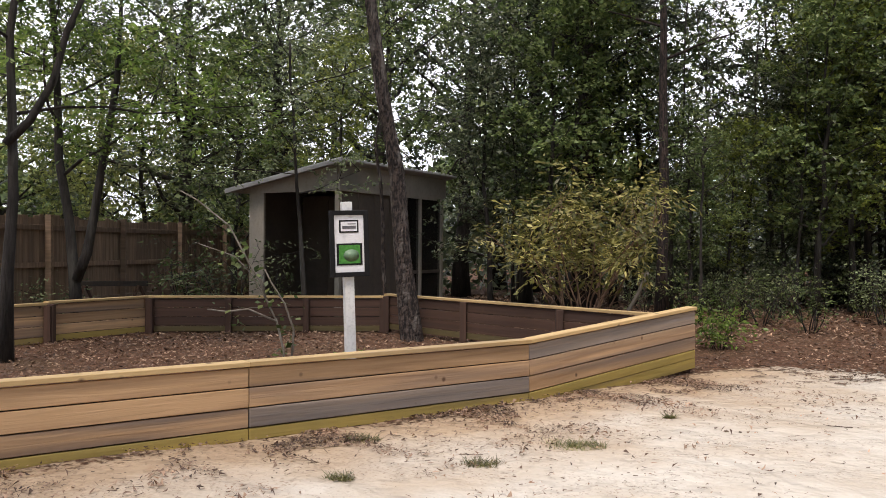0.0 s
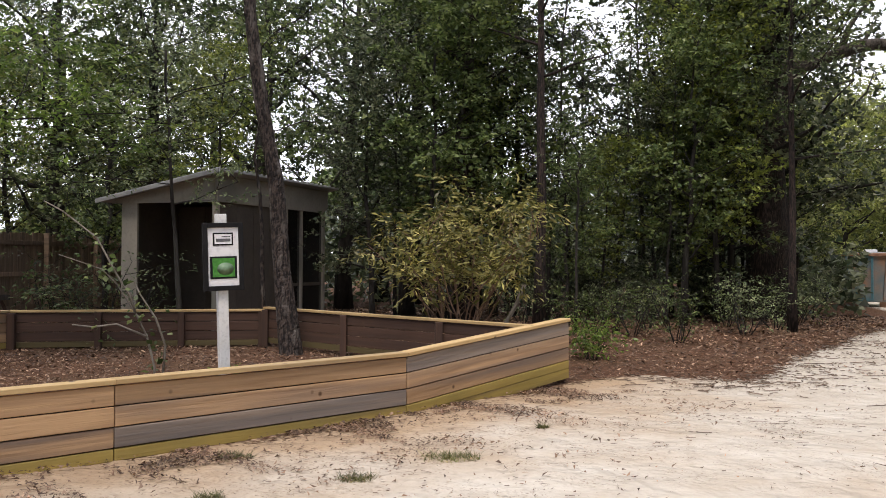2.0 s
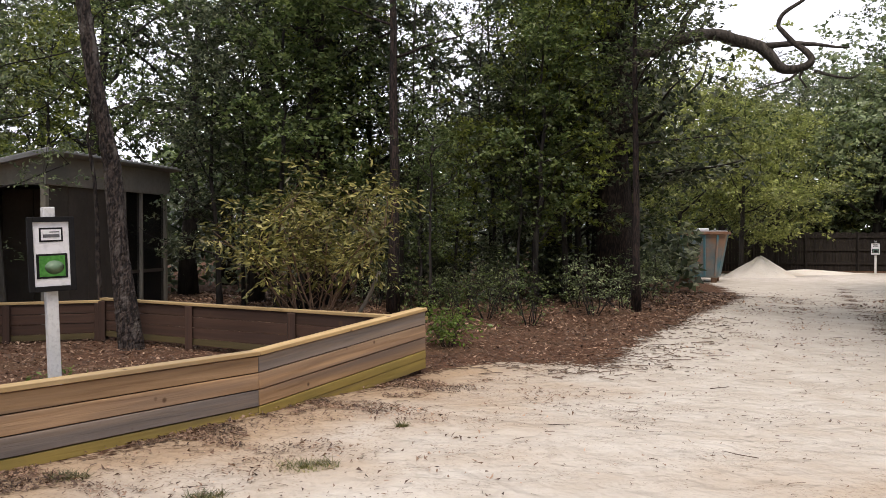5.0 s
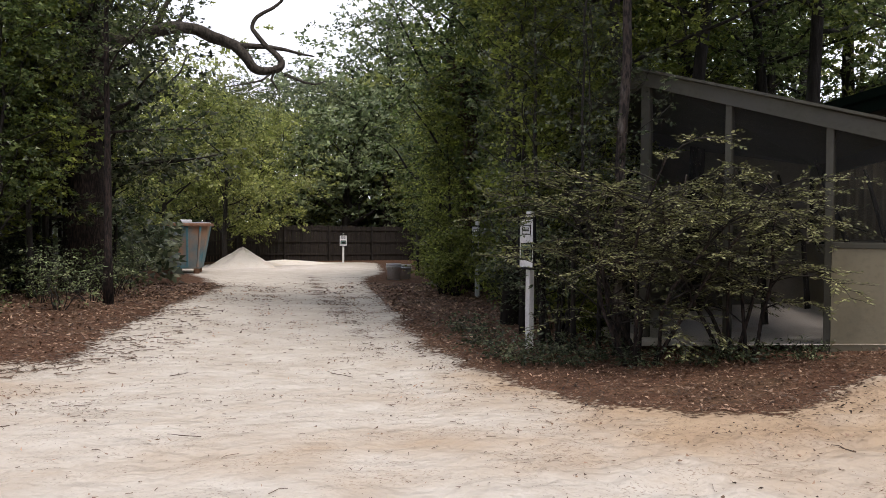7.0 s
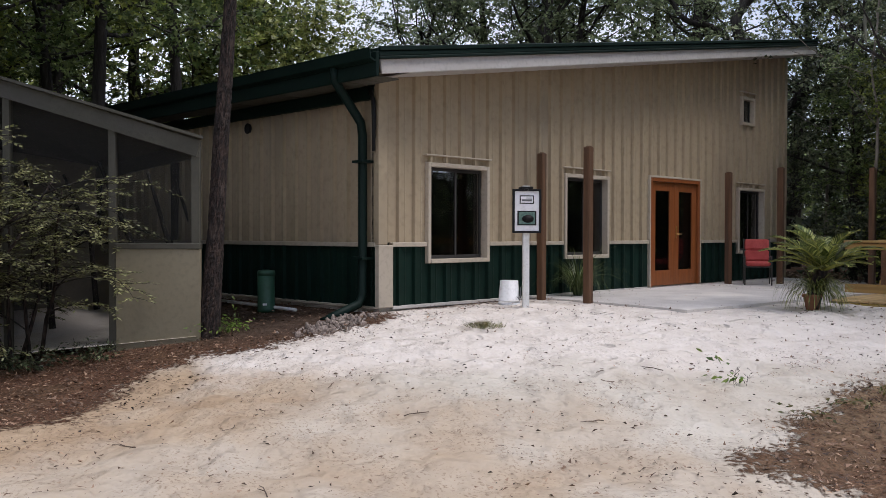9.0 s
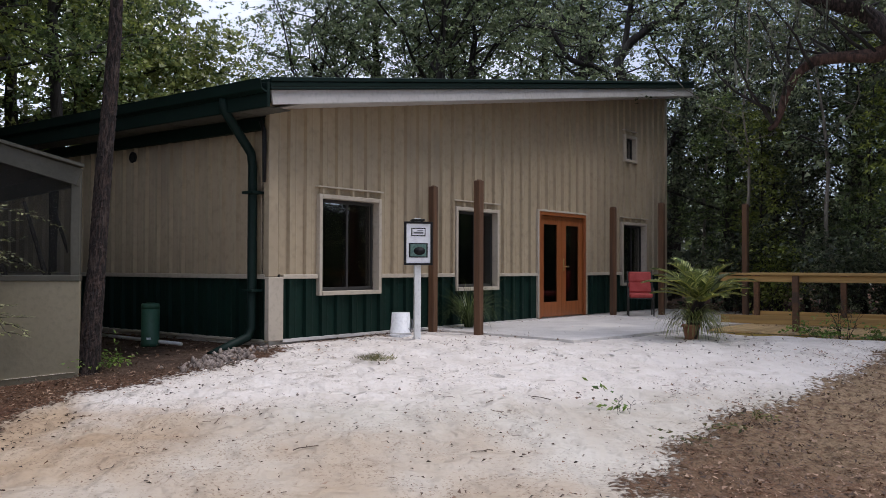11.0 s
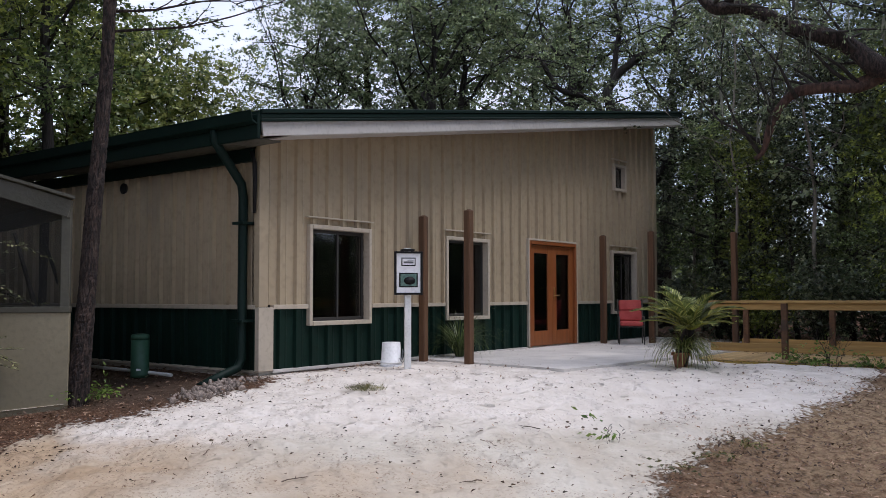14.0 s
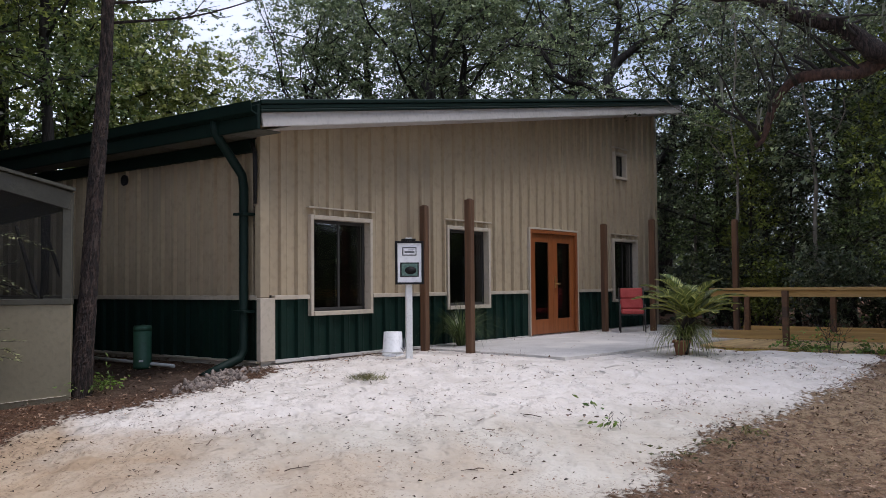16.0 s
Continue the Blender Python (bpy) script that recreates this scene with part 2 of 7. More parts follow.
BAR_GREY = mat("dark grey print", (0.10, 0.10, 0.11), (0.16, 0.16, 0.17), 20, 0.5)
BEIGE = mat("beige painted steel", (0.42, 0.342, 0.232), (0.385, 0.312, 0.212), 1.3, 0.42, 0.03, c=(0.31, 0.256, 0.185), stain=0.12)
BEIGE_TRIM = mat("pale beige trim", (0.50, 0.44, 0.35), (0.46, 0.40, 0.32), 2.0, 0.45)
GREEN = mat("dark green painted steel", (0.0032, 0.0165, 0.0115), (0.004, 0.021, 0.0145), 1.5, 0.6, 0.03, c=(0.010, 0.026, 0.019), stain=0.1, spec=0.2)
GREEN_ROOF = mat("dark green roof metal", (0.004, 0.014, 0.011), (0.005, 0.018, 0.014), 1.5, 0.6, spec=0.2)
FASCIA = mat("off-white fascia", (0.56, 0.54, 0.52), (0.50, 0.48, 0.46), 2.0, 0.5, c=(0.42, 0.40, 0.38), stain=0.1)
DOOR_WOOD = mat("orange stained door", (0.28, 0.088, 0.024), (0.22, 0.068, 0.02), 3.0, 0.4, 0.1, (6, 6, 0.5), 5.0)
GLASS = glass_mat("tinted pane", (0.42, 0.45, 0.46))
INTERIOR = mat("dark sash and unlit room wall", (0.035, 0.033, 0.03), (0.028, 0.026, 0.025), 2.0, 0.8)
CONCRETE = mat("pale concrete", (0.64, 0.61, 0.58), (0.56, 0.53, 0.50), 3.0, 0.85, 0.3, c=(0.74, 0.70, 0.65), stain=0.4)
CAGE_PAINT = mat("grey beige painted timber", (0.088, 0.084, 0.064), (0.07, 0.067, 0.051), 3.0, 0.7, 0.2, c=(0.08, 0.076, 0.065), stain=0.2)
CAGE_WALL = mat("cream painted panel", (0.30, 0.265, 0.18), (0.27, 0.236, 0.16), 2.0, 0.6, 0.1, c=(0.27, 0.25, 0.2), stain=0.15)
SHED_PAINT = mat("grey tan painted plywood", (0.36, 0.32, 0.265), (0.31, 0.28, 0.235), 2.0, 0.75, 0.2, c=(0.22, 0.21, 0.18), stain=0.2)
SHED_SHADED = mat("plywood darkened for shade", (0.12, 0.095, 0.075), (0.085, 0.07, 0.058), 2.0, 0.85, 0.2)
SHED_ROOF = mat("galvanised roof sheet", (0.42, 0.42, 0.42), (0.34, 0.34, 0.34), 3.0, 0.5, 0.1, metal=0.3)
DARK_SHEET = mat("dark sheet for the foliage behind", (0.018, 0.020, 0.017), (0.026, 0.028, 0.024), 3.0, 0.9, spec=0.1)
RAIL_WOOD = mat("weathered treated rail", (0.42, 0.26, 0.085), (0.31, 0.19, 0.065), 3.0, 0.75, 0.3, (0.14, 6, 6), 4.0, vary=0.15, low=0.40, high=0.60, knots=2.6)
SCREEN = mesh_screen("insect screen", (0.012, 0.012, 0.011), 0.34)
RUST_BLUE = mat("rusty blue steel", (0.07, 0.19, 0.24), (0.10, 0.24, 0.29), 2.0, 0.7, 0.3, c=(0.34, 0.21, 0.14), stain=0.45)
RUST = mat("rusty steel", (0.26, 0.13, 0.075), (0.36, 0.22, 0.15), 5.0, 0.8, 0.3)
PLASTIC_GREEN = mat("green plastic", (0.032, 0.10, 0.06), (0.04, 0.115, 0.07), 3.0, 0.5, c=(0.09, 0.15, 0.11), stain=0.1)
PLASTIC_WHITE = mat("white plastic", (0.82, 0.83, 0.85), (0.77, 0.78, 0.80), 3.0, 0.4)
PLASTIC_GREY = mat("grey plastic", (0.56, 0.58, 0.62), (0.50, 0.52, 0.56), 3.0, 0.45)
RED_FABRIC = mat("faded red cushion", (0.42, 0.06, 0.055), (0.50, 0.09, 0.08), 6.0, 0.85, 0.3)
METAL_DARK = mat("dark metal tube", (0.06, 0.055, 0.05), (0.09, 0.085, 0.08), 8.0, 0.45, metal=0.6)
BRASS = mat("brass", (0.55, 0.42, 0.18), (0.5, 0.38, 0.16), 8.0, 0.3, metal=1.0)
TERRACOTTA = mat("terracotta", (0.36, 0.17, 0.09), (0.30, 0.14, 0.075), 5.0, 0.85, 0.2)
STONE = mat("grey broken stone", (0.19, 0.15, 0.125), (0.37, 0.31, 0.27), 6.0, 0.9, 0.3, vary=0.4)
PILE_SAND = mat("heaped pale sand", (0.87, 0.80, 0.71), (0.91, 0.85, 0.77), 3.0, 0.95, 0.5, c=(0.80, 0.70, 0.58), stain=0.2)
TWIG = mat("dry twig", (0.075, 0.052, 0.038), (0.14, 0.10, 0.075), 8.0, 0.9)
NEEDLE = mat("dry pine needle", (0.10, 0.068, 0.048), (0.19, 0.135, 0.095), 5.0, 0.9)
LEAF_CURLED = leaf_mat("dry curled leaves", (0.022, 0.015, 0.011), (0.06, 0.04, 0.027), (0.16, 0.10, 0.06), 0.1, 0.7)
CLOD = mat("dark earth", (0.10, 0.07, 0.05), (0.17, 0.125, 0.09), 9.0, 0.95, 0.4)
PVC = mat("white pipe", (0.68, 0.68, 0.66), (0.6, 0.6, 0.58), 5.0, 0.5)


def ground_mat():
    """Pale sand, tan sand and leaf litter, laid out by the plan's own masks."""
    m = bpy.data.materials.new("sand and leaf litter")
    m.use_nodes = True
    n, l = m.node_tree.nodes, m.node_tree.links
    p = n["Principled BSDF"]
    at = n.new("ShaderNodeTexCoord")

    def tex(s, d=6.0):
        t = n.new("ShaderNodeTexNoise")
        t.inputs["Scale"].default_value, t.inputs["Detail"].default_value = s, d
        l.new(at.outputs["Object"], t.inputs["Vector"])
        return t.outputs["Fac"]

    def attr(nm):
        a = n.new("ShaderNodeAttribute")
        a.attribute_name = nm
        return a.outputs["Fac"]

    def ramp(src, lo, hi, x=0.0, y=1.0):
        r = n.new("ShaderNodeMapRange")
        for i, v in enumerate((lo, hi, x, y)):
            r.inputs[i + 1].default_value = v
        l.new(src, r.inputs[0])
        return r.outputs[0]

    def calc(op, x, y):
        k = n.new("ShaderNodeMath")
        k.operation = op
        for i, v in enumerate((x, y)):
            if isinstance(v, (int, float)):
                k.inputs[i].default_value = v
            else:
                l.new(v, k.inputs[i])
        return k.outputs[0]

    def mix(f, x, y):
        k = n.new("ShaderNodeMix")
        k.data_type = "RGBA"
        for s, v in ((0, f), (6, x), (7, y)):
            if isinstance(v, tuple):
                k.inputs[s].default_value = (*v, 1)
            elif isinstance(v, float):
                k.inputs[s].default_value = v
            else:
                l.new(v, k.inputs[s])
        return k.outputs[2]

    pale = mix(ramp(tex(1.6), 0.35, 0.65), (0.54, 0.482, 0.402), (0.63, 0.583, 0.505))
    tan = mix(ramp(tex(2.2), 0.35, 0.65), (0.48, 0.36, 0.24), (0.41, 0.30, 0.198))
    sand = mix(ramp(calc("ADD", attr("tan"), calc("MULTIPLY", calc("SUBTRACT", tex(0.9), 0.5), 0.9)), 0.25, 0.75), pale, tan)
    white = mix(ramp(tex(3.0), 0.3, 0.7), (0.685, 0.62, 0.552), (0.80, 0.738, 0.675))
    sand = mix(ramp(calc("ADD", attr("white"), calc("MULTIPLY", calc("SUBTRACT", tex(1.3), 0.5), 0.7)), 0.3, 0.7), sand, white)
    specks = calc("MULTIPLY", ramp(tex(38.0, 6.0), 0.55, 0.66), ramp(calc("ADD", tex(1.7, 6.0), calc("MULTIPLY", attr("tan"), 0.20)), 0.50, 0.66))
    sand = mix(calc("MULTIPLY", specks, 0.6), sand, (0.22, 0.15, 0.10))
    litter = mix(ramp(tex(7.0), 0.35, 0.65), (0.105, 0.052, 0.033), (0.215, 0.118, 0.072))
    litter = mix(ramp(tex(38.0, 4.0), 0.45, 0.6), litter, (0.085, 0.05, 0.033))
    litter = mix(ramp(tex(0.8), 0.5, 0.72, 0.0, 0.5), litter, (0.12, 0.085, 0.05))
    litter = mix(calc("MULTIPLY", attr("dusty"), ramp(tex(11.0, 8.0), 0.38, 0.54, 0.35, 1.0)), litter, (0.38, 0.275, 0.17))
    # bare dirt, its brown darkened further for the shade of eave and trees
    bare = mix(ramp(tex(9.0), 0.35, 0.65), (0.058, 0.040, 0.030), (0.098, 0.070, 0.052))
    litter = mix(calc("MULTIPLY", attr("earth"), 0.9), litter, bare)
    edge = calc("ADD", attr("litter"), calc("MULTIPLY", calc("SUBTRACT", calc("ADD", calc("MULTIPLY", tex(1.3, 4.0), 0.45), calc("MULTIPLY", tex(17.0, 8.0), 0.55)), 0.5), 2.2))
    l.new(mix(ramp(edge, 0.42, 0.58), sand, litter), p.inputs["Base Color"])
    p.inputs["Roughness"].default_value = 0.95
    p.inputs["Specular IOR Level"].default_value = 0.15
    dents = n.new("ShaderNodeTexVoronoi")
    dents.feature, dents.inputs["Scale"].default_value = "SMOOTH_F1", 3.4
    dents.inputs["Smoothness"].default_value = 0.35
    shake = n.new("ShaderNodeVectorMath")
    shake.operation = "MULTIPLY_ADD"
    wob = n.new("ShaderNodeTexNoise")
    wob.inputs["Scale"].default_value = 2.7
    l.new(at.outputs["Object"], wob.inputs["Vector"])
    l.new(wob.outputs["Color"], shake.inputs[0])
    shake.inputs[1].default_value = (0.7, 0.7, 0.7)
    l.new(at.outputs["Object"], shake.inputs[2])
    l.new(shake.outputs[0], dents.inputs["Vector"])
    trodden = calc("MULTIPLY", ramp(dents.outputs["Distance"], 0.0, 0.34), calc("MULTIPLY", ramp(tex(0.7, 2.0), 0.38, 0.6, 0.15, 1.0), calc("ADD", 0.35, attr("white"))))
    bp = n.new("ShaderNodeBump")
    bp.inputs["Strength"].default_value, bp.inputs["Distance"].default_value = 0.9, 0.11
    l.new(calc("ADD", calc("MULTIPLY", tex(24.0, 4.0), calc("ADD", 0.10, calc("MULTIPLY", ramp(edge, 0.42, 0.58), 0.5))), calc("ADD", calc("ADD", calc("MULTIPLY", tex(5.5, 2.0), 0.8), calc("MULTIPLY", trodden, 0.6)), calc("MULTIPLY", tex(2.0, 2.0), 1.2))), bp.inputs["Height"])
    l.new(bp.outputs[0], p.inputs["Normal"])
    return m


GROUND = ground_mat()

# ---- building helpers ----


def link_mesh(name, bm, material, parent=None, label="", smooth=False):
    me = bpy.data.meshes.new(name)
    bm.normal_update()
    bm.to_mesh(me)
    bm.free()
    me.materials.append(material)
    if smooth:
        me.shade_smooth()
    ob = new(name, me)
    if parent:
        ob.parent = parent
    if label:
        ob["label"] = label
    return ob


def part(name, bm, material, parent, label="", smooth=False):
    return link_mesh(name, bm, material, parent, label, smooth)


def thing(name, m, label, category, group="", kind=""):
    ob = new(name)
    ob.matrix_world = m
    ob.empty_display_size = 0.2
    return tagged(ob, label, category, group, kind)


def box(lo, hi, bevel=0.006, bm=None):
    """A box between two corners with softened edges."""
    bm = bm or bmesh.new()
    lo, hi = Vector(lo), Vector(hi)
    made = bmesh.ops.create_cube(bm, size=1.0, matrix=Matrix.LocRotScale((lo + hi) / 2, None, hi - lo))
    if bevel:
        edges = list({e for v in made["verts"] for e in v.link_edges})
        bmesh.ops.bevel(bm, geom=edges, offset=bevel, segments=1, affect="EDGES")
    return bm


def beam(p, q, w, h, bevel=0.004, bm=None, up=(0, 0, 1)):
    """A timber from p to q, w wide and h deep, its depth along up."""
    bm = bm or bmesh.new()
    p, q = Vector(p), Vector(q)
    x = (q - p).normalized()
    y = Vector(up).cross(x)
    y = y.normalized() if y.length > 1e-4 else Vector((0, 1, 0))
    z = x.cross(y)
    m = Matrix((x, y, z)).transposed().to_4x4()
    m.translation = (p + q) / 2
    made = bmesh.ops.create_cube(bm, size=1.0, matrix=m @ Matrix.Diagonal(((q - p).length, w, h, 1)))
    if bevel:
        edges = list({e for v in made["verts"] for e in v.link_edges})
        bmesh.ops.bevel(bm, geom=edges, offset=bevel, segments=1, affect="EDGES")
    return bm


def board(name, p, q, w, h, material, parent, label="", bevel=0.004):
    """A board as an object of its own, its grain along its length."""
    p, q = Vector(p), Vector(q)
    x = (q - p).normalized()
    y = Vector((0, 0, 1)).cross(x)
    y = y.normalized() if y.length > 1e-4 else Vector((0, 1, 0))
    m = Matrix((x, y, x.cross(y))).transposed().to_4x4()
    m.translation = (p + q) / 2
    d = (q - p).length / 2
    ob = part(name, box((-d, -w / 2, -h / 2), (d, w / 2, h / 2), bevel), material, parent, label)
    ob.matrix_local = m
    return ob


def tube(path, radii, sides=8, bm=None, wob=0.0):
    """A tapered tube along a path."""
    bm = bm or bmesh.new()
    path = [Vector(p) for p in path]
    rings = []
    side = Vector((1, 0, 0))
    for i, p in enumerate(path):
        d = (path[min(i + 1, len(path) - 1)] - path[max(i - 1, 0)]).normalized()
        side = side - d * side.dot(d)
        side = side.normalized() if side.length > 1e-3 else d.orthogonal().normalized()
        other = d.cross(side)
        ring = []
        for k in range(sides):
            a = 2 * math.pi * k / sides
            r = radii[i] * (1 + wob * (noise.noise(p * 1.7 + Vector((k * 3.1, 0, 0)))))
            ring.append(bm.verts.new(p + (side * math.cos(a) + other * math.sin(a)) * r))
        rings.append(ring)
    for a, b in zip(rings, rings[1:]):
        for k in range(sides):
            f = bm.faces.new((a[k], a[(k + 1) % sides], b[(k + 1) % sides], b[k]))
            f.smooth = True
    bm.faces.new(list(reversed(rings[0])))
    bm.faces.new(rings[-1])
    return bm


def turned(profile, sides=20, bm=None):
    """A body of revolution from (radius, height) pairs."""
    bm = bm or bmesh.new()
    rings = []
    for r, z in profile:
        rings.append([bm.verts.new((r * math.cos(2 * math.pi * k / sides), r * math.sin(2 * math.pi * k / sides), z)) for k in range(sides)])
    for a, b in zip(rings, rings[1:]):
        for k in range(sides):
            f = bm.faces.new((a[k], a[(k + 1) % sides], b[(k + 1) % sides], b[k]))
            f.smooth = True
    bm.faces.new(list(reversed(rings[0])))
    bm.faces.new(rings[-1])
    return bm


def quads_mesh(name, verts, material, parent=None):
    """A mesh of loose faces from an array of (n, corners, 3)."""
    verts = np.asarray(verts, dtype=np.float32)
    n, c = verts.shape[:2]
    me = bpy.data.meshes.new(name)
    me.vertices.add(n * c)
    me.vertices.foreach_set("co", verts.reshape(-1))
    me.loops.add(n * c)
    me.loops.foreach_set("vertex_index", np.arange(n * c, dtype=np.int32))
    me.polygons.add(n)
    me.polygons.foreach_set("loop_start", np.arange(0, n * c, c, dtype=np.int32))
    me.update(calc_edges=True)
    me.materials.append(material)
    ob = new(name, me)
    if parent:
        ob.parent = parent
    return ob


def leaves(at, size, rng, flat=0.5, shape=0.42, along=None, tri=False):
    """Leaf blades, pointed at both ends and folded a little, round the given points."""
    n = len(at)
    d = rng.normal(size=(n, 3))
    d[:, 2] = d[:, 2] * flat - 0.25
    if along is not None:
        d = d * 0.55 + along
    d /= np.linalg.norm(d, axis=1)[:, None]
    up = rng.normal(size=(n, 3)) * 0.6 + (0, 0, 0.8)
    side = np.cross(d, up)
    side /= np.linalg.norm(side, axis=1)[:, None] + 1e-6
    s = (size * rng.uniform(0.6, 1.35, n))[:, None]
    nrm = np.cross(side, d)
    a = at
    if tri:
        return np.stack([at + side * s * shape * 0.72, at + d * s * 0.82, at - side * s * shape * 0.72], 1)
    b = at + d * s * 0.5 + side * s * shape * 0.5 + nrm * s * 0.06
    c = at + d * s
    e = at + d * s * 0.5 - side * s * shape * 0.5 + nrm * s * 0.06
    return np.stack([a, b, c, e], 1)


def sprayed(spots, weight, n_leaf, size, rng, clump, per=14, shape=0.42, tri=False):
    """Leaves in flat sprays: short twigs that leave the given spots, each with leaves along it."""
    k = max(1, n_leaf // per)
    pick = rng.integers(0, len(spots), k)
    o = spots[pick] + rng.normal(size=(k, 3)) * clump * weight[pick][:, None] * (0.9, 0.9, 0.5)
    d = rng.normal(size=(k, 3)) * (1, 1, 0.35) - (0, 0, 0.12)
    d /= np.linalg.norm(d, axis=1)[:, None]
    ln = size * rng.uniform(2.5, 5.5, k)
    f = rng.random((k, per))
    at = o[:, None] + d[:, None] * (f * ln[:, None])[..., None] + rng.normal(size=(k, per, 3)) * size * (0.55, 0.55, 0.3)
    at = at.reshape(-1, 3)
    at[:, 2] = np.maximum(at[:, 2], 0.08)
    return leaves(at, size, rng, shape=shape, along=np.repeat(d, per, 0), tri=tri)


# ---- ground ----
PEN_FRONT = [(-5.75, 3.3), (-1.6, 6.45), (0.70, 8.21), (2.84, 10.19)]
PEN_BACK = [(2.84, 10.19), (-1.15, 14.9), (-5.15, 14.55), (-6.1, 12.9), (-6.9, 11.6)]
SAND = [(-9, -3), (-7.5, 2.0), *PEN_FRONT, (4.0, 10.6), (5.2, 10.05), (7.3, 12.4), (9.2, 14.3), (10.9, 16.2), (14.6, 20.4), (16.8, 24.6), (17.5, 26.5),
        (19.5, 30.5), (23, 33.5), (29.5, 32.5), (30.5, 30.5), (24, 23.5), (20.2, 20.7), (11.9, 11.0), (9.2, 7.8), (8.2, 6.1), (7.5, 4.8), (7.3, 3.6), (7.4, 3.0), (7.7, 2.4), (8.3, 2.15),
        (9.2, 2.05), (10.0, 1.8), (10.15, 1.2), (10.5, 0.75), (10.75, 0.35), (11.2, -0.1), (11.9, -0.4), (12.2, -0.1), (20.7, -9.3), (15.0, -9.0), (12.6, -9.6), (11.3, -8.5), (8.9, -5.9), (8.3, -4.65), (7.2, -3.6), (6.3, -2.9), (2.5, -5.0), (-6, -7)]


def smooth(x):
    x = np.clip(x, 0, 1)
    return x * x * (3 - 2 * x)


def inside(px, py, poly):
    hit = np.zeros(np.shape(px), bool)
    for (ax, ay), (bx, by) in zip(poly, poly[1:] + poly[:1]):
        c = (ay > py) != (by > py)
        hit ^= c & (px < (bx - ax) * (py - ay) / (by - ay + 1e-12) + ax)
    return hit


def away(px, py, line):
    """Distance to a polyline."""
    best = np.full(np.shape(px), 1e9)
    for (ax, ay), (bx, by) in zip(line, line[1:]):
        dx, dy = bx - ax, by - ay
        t = np.clip(((px - ax) * dx + (py - ay) * dy) / (dx * dx + dy * dy), 0, 1)
        best = np.minimum(best, np.hypot(px - ax - t * dx, py - ay - t * dy))
    return best


def soft_noise(x, y, s):
    return (np.sin(x * s + 1.3 * np.sin(y * s * 0.7)) + np.sin(y * s * 1.13 + 1.7 * np.sin(x * s * 0.6 + 2.0)) + np.sin((x + y) * s * 0.71 + 0.9)) / 3


def lattice(x, y, s):
    """Smooth value noise on a square grid, 0 to 1."""
    x, y = x * s + 0.37 * np.sin(y * s * 0.8), y * s + 0.41 * np.sin(x * s * 0.7 + 1)
    i, j = np.floor(x), np.floor(y)
    f, g = smooth(x - i), smooth(y - j)

    def at(a, b):
        h = np.sin(a * 127.1 + b * 311.7) * 43758.5453
        return h - np.floor(h)
    return (at(i, j) * (1 - f) + at(i + 1, j) * f) * (1 - g) + (at(i, j + 1) * (1 - f) + at(i + 1, j + 1) * f) * g


def height(x, y):
    """The lie of the land: flat by the pen, rising to the building's pad and gently along the drive."""
    x, y = np.asarray(x, float), np.asarray(y, float)
    pad = 0.60 * smooth((x - 5.2) / 7.2) * (1 - smooth((y + 0.8 - 0.9 * np.maximum(0, x - 12.5)) / 7.2))
    wood = 0.16 * smooth((y - 9.0) / 6.0) * (1 - smooth((x - 9.0) / 6.0)) * smooth((x - 1.5) / 2.0)
    r = np.hypot(x, y)
    near = np.clip(1 - r / 45, 0, 1)
    lane = away(x, y, [(3, 2), (9, 8.5), (15, 16), (27, 31)])
    ruts = (np.abs(np.sin(lane * 1.9)) - 0.5) * 0.022 * np.exp(-((lane / 2.6) ** 4))
    trod = 0.010 * soft_noise(x + 2, y - 1, 7.3) * soft_noise(x, y, 1.9) + 0.006 * soft_noise(x - 4, y + 3, 13.7)
    s, v = (x - 12.2) * 0.682 - (y + 0.11) * 0.731, (x - 12.2) * 0.731 + (y + 0.11) * 0.682
    open_sand = smooth((-v - 0.15) / 0.6) * (1 - smooth((s - 2.1) / 0.6) * smooth((v + 4.1) / 0.5)) * smooth((x - 3.0) / 3.0) * (1 - smooth((y - 2.2) / 2.0)) * (1 - smooth((s - 7.0) / 2.0))
    steps = 0.055 * (lattice(x, y, 2.6) - 0.5) + 0.045 * (np.abs(2 * lattice(x + 7, y, 4.7) - 1) - 0.5) + 0.015 * (lattice(x, y + 3, 9.0) - 0.5)
    wash = 0.24 * np.exp(-((away(x, y, [(14.2, -7.9), (10.6, -11.8)]) / 0.6) ** 2))
    return pad - wash + wood + ruts + steps * open_sand + near * (0.022 * soft_noise(x, y, 1.1) + 0.012 * soft_noise(x + 5, y, 3.1) + trod)


def polar_xy(az, d):
    return 0.05 + d * math.sin(radians(az)), -0.45 + d * math.cos(radians(az))


